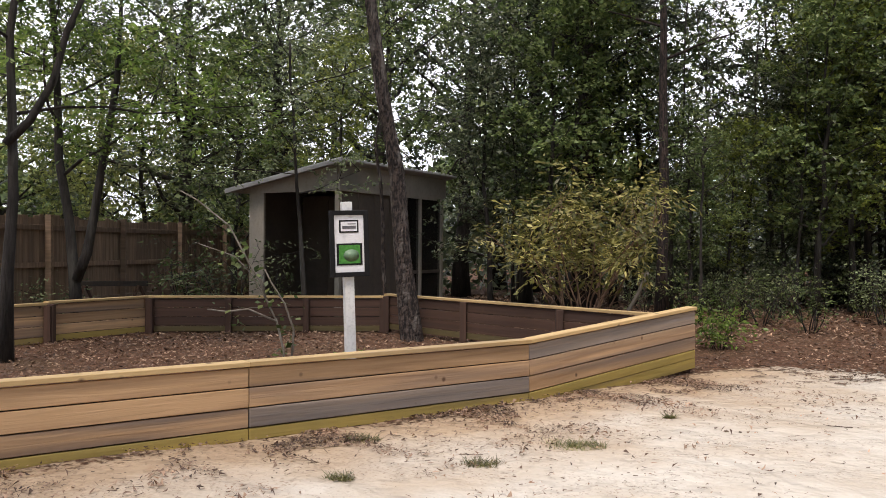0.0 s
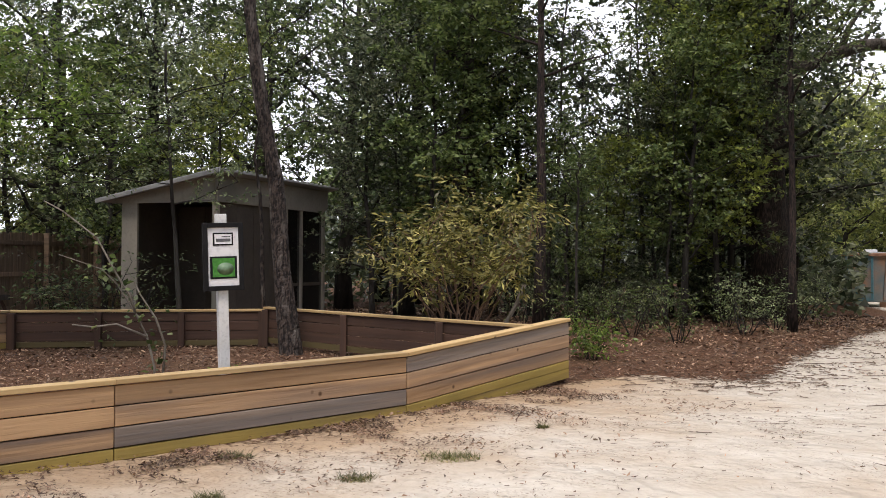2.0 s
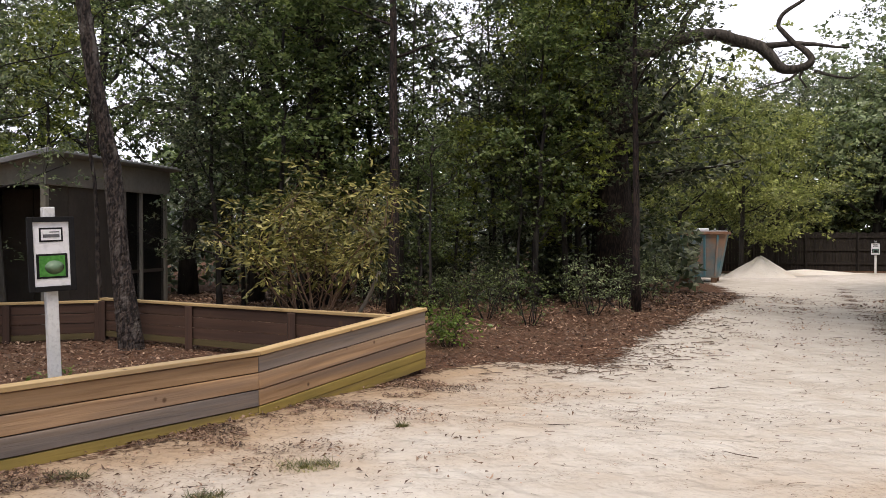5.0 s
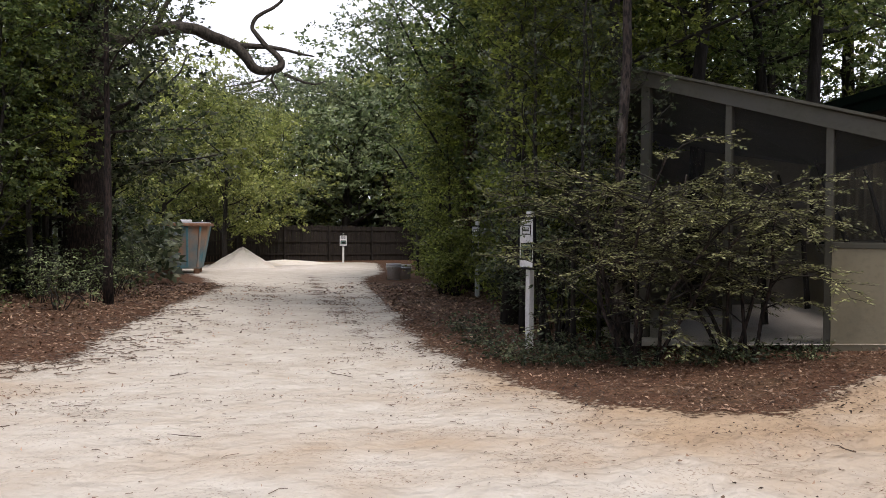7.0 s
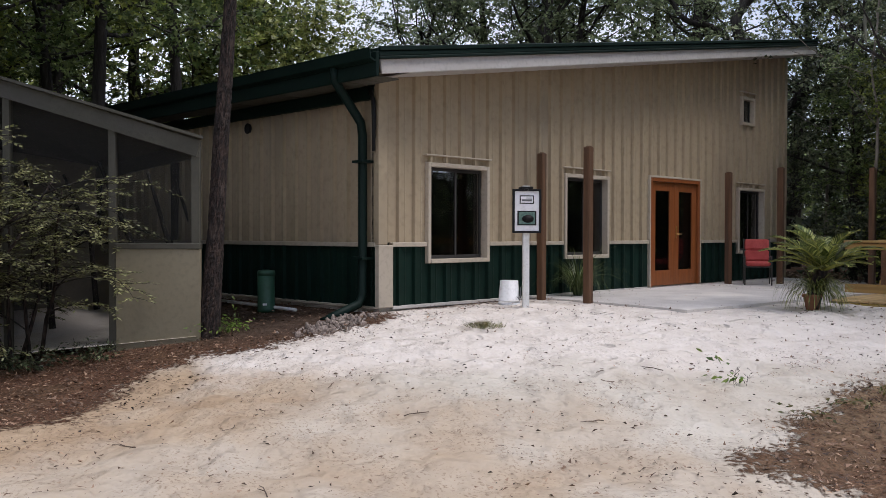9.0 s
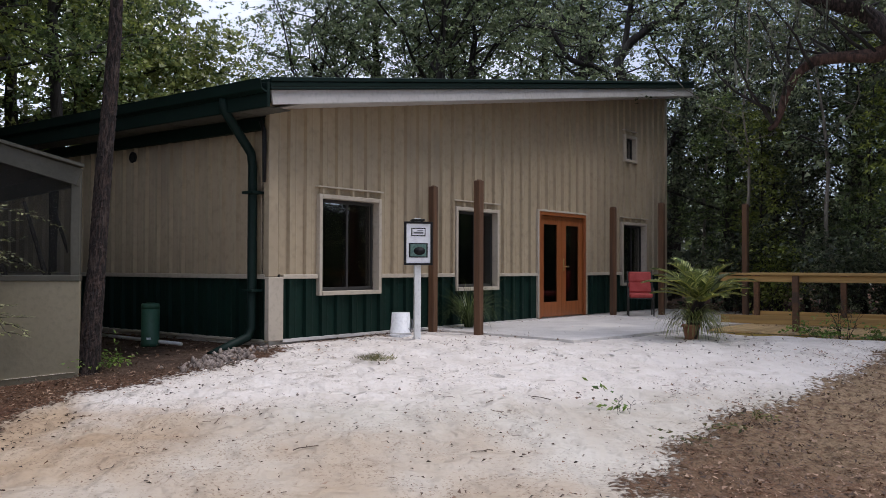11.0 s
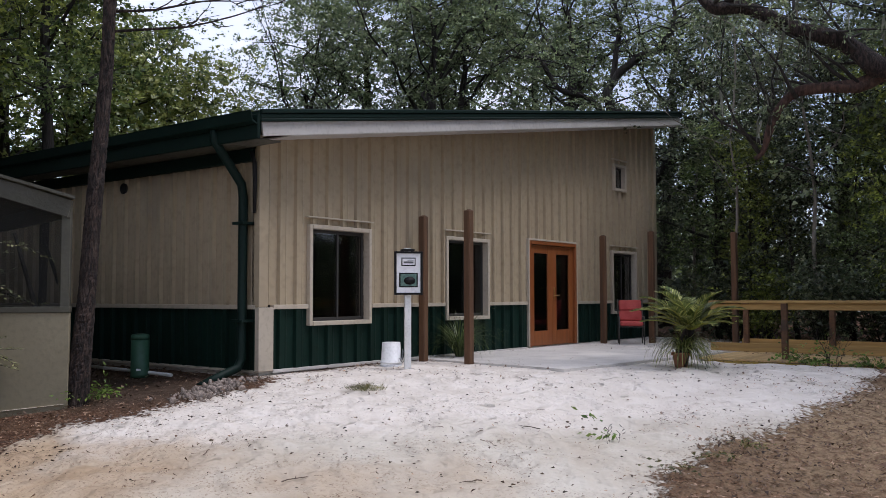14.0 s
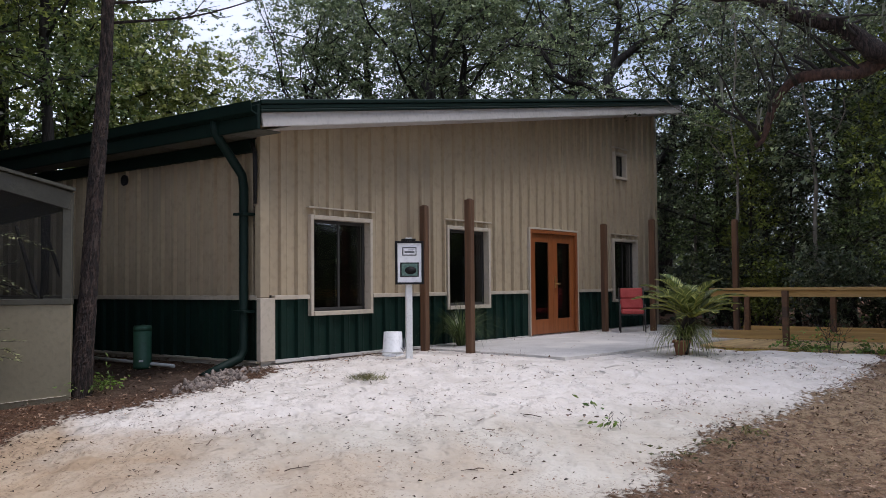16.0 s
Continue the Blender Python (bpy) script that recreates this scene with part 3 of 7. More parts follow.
def build_ground():
    ang = np.concatenate([np.radians(np.linspace(-45, 145, 440)), np.radians(np.linspace(147, 313, 60))])
    rad = np.concatenate([[0.0], np.geomspace(0.8, 4.9, 34), np.arange(5.0, 14.0, 0.08), np.geomspace(14.1, 60, 62), np.geomspace(66, 900, 14)])
    a, r = np.meshgrid(ang, rad)
    x, y = r * np.sin(a), r * np.cos(a)
    sandy = inside(x, y, SAND)
    z = height(x, y)
    edge = away(x, y, SAND + SAND[:1])
    lit = np.clip(0.5 + np.where(sandy, -1, 1) * edge / 0.9, 0, 1)
    fringe = np.exp(-away(x, y, PEN_FRONT) / 0.5) * 0.42
    lit = np.maximum(lit, fringe)
    drift = np.exp(-away(x, y, [(9.5, 9.3), (14, 15.5), (20, 23)]) / 0.6) * 0.46
    lit = np.maximum(lit, drift)
    gx, gy = polar_xy(24.0, 27.0)
    lit = lit * (1 - np.exp(-((x - gx) ** 2 + (y - gy) ** 2) / 1.2))
    pen_tan = np.exp(-away(x, y, PEN_FRONT) / 2.0) * 1.0
    path_tan = np.exp(-away(x, y, [(4.5, 4.6), (6.4, 3.0), (8.3, 0.9), (10.3, 0.9)]) / 1.0) * 0.42
    near_tan = 0.5 * np.exp(-((np.hypot(x - 6.0, y + 1.0) / 3.1) ** 2))
    rim_tan = np.exp(-away(x, y, [(8.1, 5.9), (7.4, 5.0), (7.3, 3.6), (7.6, 2.6), (8.4, 2.0), (9.0, 1.8)]) / 0.8) * 0.6
    tan = np.clip(pen_tan + path_tan + near_tan + rim_tan, 0, 1)
    white = smooth((x - 7.4) / 3.2) * (1 - smooth((y - 1.2) / 1.2))
    white = np.maximum(white, np.exp(-((x - 23.5) ** 2 + (y - 30.5) ** 2) / 26) * 0.95)
    dusty = np.exp(-((x - 8.6) ** 2 + (y + 7.2) ** 2) / 12) + 0.15 * np.exp(-((x - 12.3) ** 2 + (y - 1.4) ** 2) / 1.6)
    earth = np.exp(-((away(x, y, [(11.6, 1.15), (12.7, 2.2), (15.2, 4.4)]) / 1.05) ** 4))
    rows, cols = a.shape
    me = bpy.data.meshes.new("ground")
    grid = np.arange(rows * cols).reshape(rows, cols)
    nxt = np.roll(grid, -1, 1)
    f = np.stack([grid[:-1], grid[1:], nxt[1:], nxt[:-1]], -1).reshape(-1, 4)[:, ::-1]
    me.vertices.add(rows * cols)
    me.vertices.foreach_set("co", np.stack([x, y, z], -1).astype(np.float32).reshape(-1))
    me.loops.add(len(f) * 4)
    me.loops.foreach_set("vertex_index", f.astype(np.int32).reshape(-1))
    me.polygons.add(len(f))
    me.polygons.foreach_set("loop_start", np.arange(0, len(f) * 4, 4, dtype=np.int32))
    me.update(calc_edges=True)
    for nm, v in (("litter", lit), ("tan", tan), ("white", white), ("dusty", dusty), ("earth", earth)):
        me.attributes.new(nm, "FLOAT", "POINT").data.foreach_set("value", v.astype(np.float32).reshape(-1))
    me.materials.append(GROUND)
    me.shade_smooth()
    tagged(new("ground", me), "pale sandy ground with brown leaf litter under the trees", "ground", kind="structure")


build_ground()


def gz(x, y):
    return float(height(x, y))

# ---- the steel building ----
S_LEN, D_LEN, BASE = 12.6, 11.0, 0.65
WAIN = BASE + 0.85
OPEN = [(0.92, 2.10, 1.29, 2.60), (4.10, 5.27, 1.29, 2.60), (6.72, 8.58, BASE, 2.72), (10.28, 11.42, 1.29, 2.60), (10.42, 10.92, 4.09, 4.585)]


def eave(s):
    return 3.70 + 0.1625 * s


def ribbed(parent, length, openings, lo, hi, material, flip, name="panel"):
    """Ribbed steel sheets with openings, one sheet 0.915 m wide at a time. hi is a function along the wall."""
    pitch, prof = 0.305, ((0.0, 0.0), (0.012, 0.052), (0.052, 0.052), (0.064, 0.0), (0.150, 0.0), (0.158, 0.006), (0.172, 0.006), (0.18, 0.0))
    pts = []
    s = 0.0
    while s < length:
        pts += [(s + a, b) for a, b in prof if s + a < length]
        s += pitch
    pts.append((length, 0.0))
    for o in openings:
        for e in o[:2]:
            k = max(i for i, p in enumerate(pts) if p[0] <= e)
            (sa, da), (sb, db) = pts[k], pts[min(k + 1, len(pts) - 1)]
            d = da if sb == sa else da + (db - da) * (e - sa) / (sb - sa)
            pts.insert(k + 1, (e, d))
    sheet = {}
    for (sa, da), (sb, db) in zip(pts, pts[1:]):
        if sb - sa < 1e-5:
            continue
        mid = (sa + sb) / 2
        spans = [(lo, None)]
        for o in sorted((o for o in openings if o[0] <= mid <= o[1]), key=lambda o: o[2]):
            b0, _ = spans.pop()
            spans += [(b0, o[2]), (o[3], None)]
        bm = sheet.setdefault(int(mid / 0.915), bmesh.new())
        for b0, b1 in spans:
            ta, tb = (hi(sa), hi(sb)) if b1 is None else (min(b1, hi(sa)), min(b1, hi(sb)))
            if ta - b0 < 0.005:
                continue
            q = [(sa, da, b0), (sb, db, b0), (sb, db, tb), (sa, da, ta)]
            bm.faces.new([bm.verts.new((x, -y, z) if not flip else (-y, x, z)) for x, y, z in (q if not flip else q[::-1])])
    for bm in sheet.values():
        bmesh.ops.remove_doubles(bm, verts=bm.verts, dist=0.0005)
        part(name, bm, material, parent)


def window_unit(parent, s0, s1, z0, z1, name, label):
    """A trimmed sliding window: casing, two sashes, a pane in each."""
    w = new(name)
    w.parent = parent
    tagged(w, label, "", "", "")
    for nm, lo, hi in (("casing", (s0 - 0.06, -0.07, z0 - 0.06), (s0, 0.15, z1 + 0.06)), ("casing", (s1, -0.07, z0 - 0.06), (s1 + 0.06, 0.15, z1 + 0.06)),
                       ("casing", (s0, -0.07, z1), (s1, 0.15, z1 + 0.06)), ("sill", (s0, -0.08, z0 - 0.06), (s1, 0.15, z0))):
        part(nm, box(lo, hi, 0.006), BEIGE_TRIM, w)
    part("drip_cap", box((s0 - 0.10, -0.075, z1 + 0.155), (s1 + 0.10, 0.0, z1 + 0.175), 0.003), BEIGE_TRIM, w)
    mid = (s0 + s1) / 2
    if s1 - s0 > 0.8:
        spans = [(s0, mid + 0.025, 0.03), (mid - 0.025, s1, 0.065)]
    else:
        spans = [(s0, s1, 0.04)]
    for a, b, d in spans:
        bm = bmesh.new()
        for lo, hi in (((a + 0.002, d, z0 + 0.002), (a + 0.04, d + 0.03, z1 - 0.002)), ((b - 0.04, d, z0 + 0.002), (b - 0.002, d + 0.03, z1 - 0.002)),
                       ((a + 0.04, d, z0 + 0.002), (b - 0.04, d + 0.03, z0 + 0.05)), ((a + 0.04, d, z1 - 0.05), (b - 0.04, d + 0.03, z1 - 0.002))):
            box(lo, hi, 0.003, bm)
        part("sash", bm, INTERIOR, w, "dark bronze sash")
        g = part("pane", box((a + 0.035, d + 0.012, z0 + 0.045), (b - 0.035, d + 0.018, z1 - 0.045), 0), GLASS, w)
        g.visible_shadow = False
    return w


def build_hall():
    hall = thing("building", pose(12.2, -0.11, 0, 0, 0, -47), "beige ribbed steel building with dark green wainscot and green roof", "building")
    wall = new("front_wall")
    wall.parent = hall
    ribbed(wall, S_LEN, OPEN, WAIN + 0.03, lambda s: 4.0 + 0.1635 * s, BEIGE, False)
    low = new("front_wainscot")
    low.parent = hall
    low["label"] = "dark green ribbed steel wainscot"
    ribbed(low, S_LEN, [(o[0], o[1], o[2], o[3]) for o in OPEN if o[2] < WAIN], BASE, lambda s: WAIN - 0.03, GREEN, False)
    side = new("side_wall")
    side.parent = hall
    ribbed(side, D_LEN, [], WAIN + 0.03, lambda s: 3.62, BEIGE, True)
    low2 = new("side_wainscot")
    low2.parent = hall
    low2["label"] = "dark green ribbed steel wainscot"
    ribbed(low2, D_LEN, [], BASE, lambda s: WAIN - 0.03, GREEN, True)
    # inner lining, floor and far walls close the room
    # near-black lining puts the closed room's dimness into the colour
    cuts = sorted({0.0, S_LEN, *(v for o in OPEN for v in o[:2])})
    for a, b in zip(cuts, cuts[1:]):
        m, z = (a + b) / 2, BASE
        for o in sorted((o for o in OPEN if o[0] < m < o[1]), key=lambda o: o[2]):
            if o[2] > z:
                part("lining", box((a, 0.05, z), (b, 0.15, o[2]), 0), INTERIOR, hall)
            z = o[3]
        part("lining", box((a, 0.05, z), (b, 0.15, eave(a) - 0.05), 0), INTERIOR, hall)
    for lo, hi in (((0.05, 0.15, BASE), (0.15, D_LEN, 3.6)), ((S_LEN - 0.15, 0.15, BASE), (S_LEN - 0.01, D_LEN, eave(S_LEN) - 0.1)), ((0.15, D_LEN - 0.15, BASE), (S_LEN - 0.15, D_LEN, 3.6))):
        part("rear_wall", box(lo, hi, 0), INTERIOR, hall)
    part("room_floor", box((0.15, 0.15, 0.3), (S_LEN - 0.15, D_LEN - 0.15, BASE + 0.01), 0), CONCRETE, hall)
    part("footing", box((0.02, 0.02, 0.1), (S_LEN - 0.02, D_LEN, BASE - 0.004), 0), CONCRETE, hall, "grey concrete footing")
    # trim
    part("corner_trim", box((-0.06, -0.064, BASE), (0.20, 0.02, WAIN - 0.005), 0.006), BEIGE_TRIM, hall, "pale beige corner board")
    part("corner_trim", box((-0.06, -0.062, WAIN), (0.10, 0.02, eave(0) + 0.1), 0.006), BEIGE, hall)
    part("corner_trim", box((S_LEN - 0.1, -0.062, BASE), (S_LEN + 0.04, 0.1, eave(S_LEN)), 0.006), BEIGE, hall)
    edges = [0.2] + [v for o in OPEN if o[2] < WAIN for v in (o[0] - 0.076, o[1] + 0.076)] + [S_LEN - 0.1]
    for a, b in zip(edges[::2], edges[1::2]):
        part("belt_trim", box((a, -0.062, WAIN - 0.03), (b, 0.02, WAIN + 0.03), 0.005), BEIGE_TRIM, hall, "pale beige belt strip")
    part("base_trim", box((0.2, -0.062, BASE - 0.03), (6.6, 0.0, BASE + 0.012), 0.003), FASCIA, hall, "thin white base flashing")
    part("belt_trim", box((-0.062, 0.02, WAIN - 0.03), (0.02, D_LEN, WAIN + 0.03), 0.005), BEIGE_TRIM, hall, "pale beige belt strip")
    part("base_trim", box((-0.062, 0.02, BASE - 0.02), (0.0, D_LEN, BASE + 0.012), 0.003), BEIGE_TRIM, hall)
    for i in (0, 1, 3):
        window_unit(hall, *OPEN[i], "window", "dark sliding window in a pale beige casing")
    window_unit(hall, *OPEN[4], "window", "small high window in a beige casing")
    # double door
    s0, s1, z0, z1 = OPEN[2]
    door = new("double_door")
    door.parent = hall
    door["label"] = "orange-stained double door with long glass panes"
    for lo, hi in (((s0, -0.05, z0), (s0 + 0.07, 0.12, z1)), ((s1 - 0.07, -0.05, z0), (s1, 0.12, z1)), ((s0 + 0.07, -0.05, z1 - 0.07), (s1 - 0.07, 0.12, z1))):
        part("frame", box(lo, hi, 0.006), DOOR_WOOD, door)
    for lo, hi in (((s0 - 0.04, -0.055, z0), (s0 - 0.002, 0.05, z1 + 0.04)), ((s1 + 0.002, -0.055, z0), (s1 + 0.04, 0.05, z1 + 0.04)), ((s0 - 0.002, -0.055, z1 + 0.003), (s1 + 0.002, 0.05, z1 + 0.04))):
        part("casing", box(lo, hi, 0.004), BEIGE_TRIM, door)
    mid = (s0 + s1) / 2
    for a, b in ((s0 + 0.073, mid - 0.003), (mid + 0.003, s1 - 0.073)):
        bm = bmesh.new()
        box((a, 0.0, z0 + 0.012), (a + 0.17, 0.045, z1 - 0.075), 0.004, bm)
        box((b - 0.17, 0.0, z0 + 0.012), (b, 0.045, z1 - 0.075), 0.004, bm)
        box((a + 0.17, 0.0, z0 + 0.012), (b - 0.17, 0.045, z0 + 0.30), 0.004, bm)
        box((a + 0.17, 0.0, z1 - 0.24), (b - 0.17, 0.045, z1 - 0.075), 0.004, bm)
        part("leaf", bm, DOOR_WOOD, door)
        g = part("pane", box((a + 0.165, 0.018, z0 + 0.295), (b - 0.165, 0.026, z1 - 0.235), 0), GLASS, door)
        g.visible_shadow = False
    bm = box((mid + 0.055, -0.012, z0 + 0.92), (mid + 0.095, 0.0, z0 + 1.16), 0.004)
    tube([(mid + 0.075, -0.01, z0 + 1.0), (mid + 0.075, -0.055, z0 + 1.0), (mid + 0.19, -0.055, z0 + 1.0)], [0.011] * 3, 8, bm)
    part("handle", bm, BRASS, door, "brass lever handle")
    # roof, fascia, gutter, downspout
    L, R, F = -0.55, S_LEN + 0.34, -0.6

    def roof_z(s):
        return 4.06 + 0.1635 * s

    bm = bmesh.new()
    for s in np.arange(L, R - 0.01, 0.61):
        e = min(s + 0.61, R)
        vs = [bm.verts.new(p) for p in ((s, F, roof_z(s)), (e, F, roof_z(e)), (e, D_LEN + 0.4, roof_z(e)), (s, D_LEN + 0.4, roof_z(s)),
                                        (s, F, roof_z(s) - 0.05), (e, F, roof_z(e) - 0.05), (e, D_LEN + 0.4, roof_z(e) - 0.05), (s, D_LEN + 0.4, roof_z(s) - 0.05))]
        for f in ((0, 1, 2, 3), (7, 6, 5, 4), (4, 5, 1, 0), (6, 7, 3, 2), (5, 6, 2, 1), (7, 4, 0, 3)):
            bm.faces.new([vs[i] for i in f])
    bmesh.ops.remove_doubles(bm, verts=bm.verts, dist=0.001)
    part("roof", bm, GREEN_ROOF, hall)
    for out, dz, h in ((0.035, -0.012, 0.055), (0.018, -0.075, 0.06), (0.026, -0.125, 0.035)):
        part("rake_trim", beam((L, F - out, roof_z(L) + dz), (R, F - out, roof_z(R) + dz), 0.05, h, 0.008), GREEN_ROOF, hall, "dark green rake edge")
    part("fascia", beam((L + 0.06, F + 0.012, roof_z(L + 0.06) - 0.235), (R, F + 0.012, roof_z(R) - 0.235), 0.03, 0.18, 0.004), FASCIA, hall, "off-white fascia board")
    part("soffit", beam((0.0, F / 2, roof_z(0.0) - 0.325), (R, F / 2, roof_z(R) - 0.325), 0.57, 0.015, 0), FASCIA, hall)
    bm = bmesh.new()
    prof = [(0.0, 0.0), (0.0, -0.15), (-0.06, -0.16), (-0.13, -0.13), (-0.15, -0.02), (-0.16, 0.0), (-0.135, -0.02), (-0.12, -0.11), (-0.06, -0.14), (-0.015, -0.13), (-0.015, 0.0)]
    ends = []
    for y in (F - 0.03, D_LEN + 0.4):
        ends.append([bm.verts.new((L - 0.01 + a, y, roof_z(L) - 0.02 + b)) for a, b in prof])
    for k in range(len(prof)):
        j = (k + 1) % len(prof)
        bm.faces.new((ends[0][k], ends[0][j], ends[1][j], ends[1][k]))
    for e in ends:
        bm.faces.new(e)
    bmesh.ops.recalc_face_normals(bm, faces=bm.faces)
    part("gutter", bm, GREEN_ROOF, hall, "dark green eave gutter")
    part("eave_fascia", box((L - 0.05, F - 0.035, 3.61), (L, D_LEN + 0.4, roof_z(L) - 0.05), 0.008), GREEN_ROOF, hall, "deep dark green eave fascia")
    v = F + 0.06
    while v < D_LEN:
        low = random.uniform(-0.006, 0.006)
        part("soffit_panel", box((L + 0.002, v, 3.625 + low), (-0.13, v + 0.29, 3.64 + low), 0.002), CAGE_PAINT, hall, "dark grey-beige soffit panel")
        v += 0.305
    part("eave_purlin", box((-0.12, 0.05, 3.45), (-0.02, D_LEN, 3.62), 0.01), GREEN_ROOF, hall, "dark steel eave angle")
    bm = bmesh.new()
    tube([(L - 0.06, 0.19, 3.80), (L - 0.06, 0.19, 3.66), (-0.16, 0.19, 3.14), (-0.13, 0.19, 2.96), (-0.13, 0.19, 0.82), (-0.2, 0.19, 0.70), (-0.45, 0.19, 0.62), (-0.80, 0.19, 0.50)],
         [0.062] * 8, 8, bm)
    part("downspout", bm, GREEN_ROOF, hall, "dark green downspout with ground extension")
    for z in (1.3, 2.6):
        part("strap", box((-0.225, 0.08, z), (-0.02, 0.30, z + 0.035), 0.002), GREEN_ROOF, hall)
    part("wall_pipe", tube([(-0.14, 0.02, 3.56), (-0.12, -0.02, 3.42), (-0.12, -0.03, 3.2), (-0.10, 0.0, 2.75)], [0.03, 0.03, 0.03, 0.022], 8), BLACK, hall, "thin black pipe hanging from the eave")
    bm = turned([(0.085, 0.0), (0.085, 0.03), (0.06, 0.04), (0.05, 0.02)], 16)
    v = part("vent", bm, BLACK, hall, "round dark wall vent")
    v.matrix_local = pose(-0.035, 3.1, 3.31, 0, -90, 0)


build_hall()


def uv(s, v, z=0.0):
    """From the building's own plan to the world."""
    c, k = math.cos(radians(-47)), math.sin(radians(-47))
    return 12.2 + c * s - k * v, -0.11 + k * s + c * v, z


def build_patio():
    t = thing("patio", pose(12.2, -0.11, 0, 0, 0, -47), "pale concrete patio dusted with white sand", "patio", kind="structure")
    out = [(3.25, -0.06), (3.12, -1.3), (3.0, -2.2), (2.82, -3.0), (3.9, -3.12), (5.45, -3.26), (7.0, -3.4), (8.6, -3.5), (12.4, -3.2), (12.4, -0.06)]
    bm = bmesh.new()
    lo, hi = [bm.verts.new((a, b, 0.2)) for a, b in out], [bm.verts.new((a, b, 0.64)) for a, b in out]
    bm.faces.new(hi[::-1]), bm.faces.new(lo)
    for k in range(len(out)):
        j = (k + 1) % len(out)
        bm.faces.new((lo[k], hi[k], hi[j], lo[j]))
    bmesh.ops.recalc_face_normals(bm, faces=bm.faces)
    part("slab", bm, CONCRETE, t)


build_patio()


def porch_post(s, v, z0, z1, w=0.115):
    x, y, _ = uv(s, v)
    t = thing("porch_post", pose(x, y, z0 - 0.05, 0, 0, -47), "bare brown timber post standing before the building", "post", "bare porch posts")
    part("shaft", box((-w / 2, -w / 2, 0), (w / 2, w / 2, z1 - z0 + 0.05), 0.012), POST, t)
    bm = tube([(0, 0, z1 - z0 + 0.05), (0, 0, z1 - z0 + 0.065)], [w * 0.52, w * 0.3], 4)
    part("post_top", bm, POST, t)


for s, v, z0, z1 in ((3.18, -0.25, 0.6, 2.92), (3.07, -1.22, 0.6, 2.95), (9.0, -0.45, 0.64, 2.9), (9.75, -1.2, 0.64, 3.0), (10.4, -2.75, 0.64, 2.95)):
    porch_post(s, v, z0, z1)


# ---- signs ----
def sign(x, y, z, face, w, h, z_low, z_top, photo, label, cap=True, edge=0.03, lean=0.0):
    """A white post that carries a framed sheet with a small title box and a picture. face: yaw of the panel's normal."""
    t = thing("sign", pose(x, y, z, 0, lean, face), label, "sign", "framed signs on white posts")
    part("post", box((-0.045, 0.0, -0.1), (0.045, 0.085, z_top), 0.005), WHITE_WORN, t)
    if cap:
        part("post_cap", box((-0.09, -0.04, z_top - 0.045), (0.09, 0.12, z_top - 0.015), 0.005), BLACK, t, "small dark cap")
    z0, z1 = z_low, z_low + h
    f = edge
    for lo, hi in (((-w / 2, -0.04, z0), (-w / 2 + f, -0.002, z1)), ((w / 2 - f, -0.04, z0), (w / 2, -0.002, z1)), ((-w / 2 + f, -0.04, z0), (w / 2 - f, -0.002, z0 + f)), ((-w / 2 + f, -0.04, z1 - f), (w / 2 - f, -0.002, z1))):
        part("frame", box(lo, hi, 0.003), BLACK, t)
    sheet = part("sheet", box((-w / 2 + f, -0.022, z0 + f), (w / 2 - f, -0.004, z1 - f), 0), SIGN_WHITE, t)
    a, b = w * 0.25, h * 0.095
    zc = z0 + h * 0.76
    part("title_border", box((-a, -0.027, zc - b), (a, -0.0225, zc + b), 0), BLACK, sheet)
    part("title_field", box((-a + 0.014, -0.031, zc - b + 0.014), (a - 0.014, -0.0275, zc + b - 0.014), 0), SIGN_WHITE, sheet)
    part("print_bar", box((-a * 0.7, -0.0335, zc - 0.022), (a * 0.7, -0.0315, zc + 0.004), 0), BAR_GREY, sheet)
    part("print_bar", box((-a * 0.15, -0.0335, zc + 0.018), (a * 0.7, -0.0315, zc + 0.026), 0), BAR_GREY, sheet)
    zc, a, b = z0 + h * 0.34, w * 0.33, h * 0.165
    part("picture_border", box((-a, -0.027, zc - b), (a, -0.0225, zc + b), 0), BLACK, sheet)
    part("picture", box((-a + 0.02, -0.031, zc - b + 0.016), (a - 0.02, -0.0275, zc + b - 0.016), 0), photo, sheet)
    bm = turned([(0.0005, 0), (0.5, 0), (0.5, 0.002), (0.0005, 0.002)], 18)
    k = part("picture_shape", bm, PHOTO_GREY if photo is PHOTO_GREEN else BLACK, sheet)
    k.matrix_local = Matrix.LocRotScale((0.015, -0.032, zc - 0.01), Euler((radians(90), 0, 0)), Vector((a * 1.25, b * 1.1, 1)))
    return t


sign(-0.93, 7.72, 0.0, 22, 0.36, 0.60, 1.20, 1.88, PHOTO_GREEN, "white framed sign with a green picture on a white post", cap=False, edge=0.042, lean=-2.0)
sign(12.72, -2.17, gz(12.7, -2.2), -86, 0.41, 0.62, 1.06, 1.73, PHOTO_TEAL, "white framed sign with a dark picture before the building", edge=0.03)
sign(10.1, 6.73, gz(10.1, 6.7), -105, 0.36, 0.72, 1.10, 1.90, PHOTO_TEAL, "narrow white framed sign on a white post by the drive", cap=False)
sign(17.0, 13.25, gz(17, 13.2), -100, 0.32, 0.66, 1.10, 1.86, PHOTO_TEAL, "white framed sign half hidden in the bushes", cap=False)
sign(29.1, 31.35, gz(29.1, 31.35), -45, 0.40, 0.56, 0.80, 1.42, PHOTO_TEAL, "small framed sign on a white post at the drive's end")


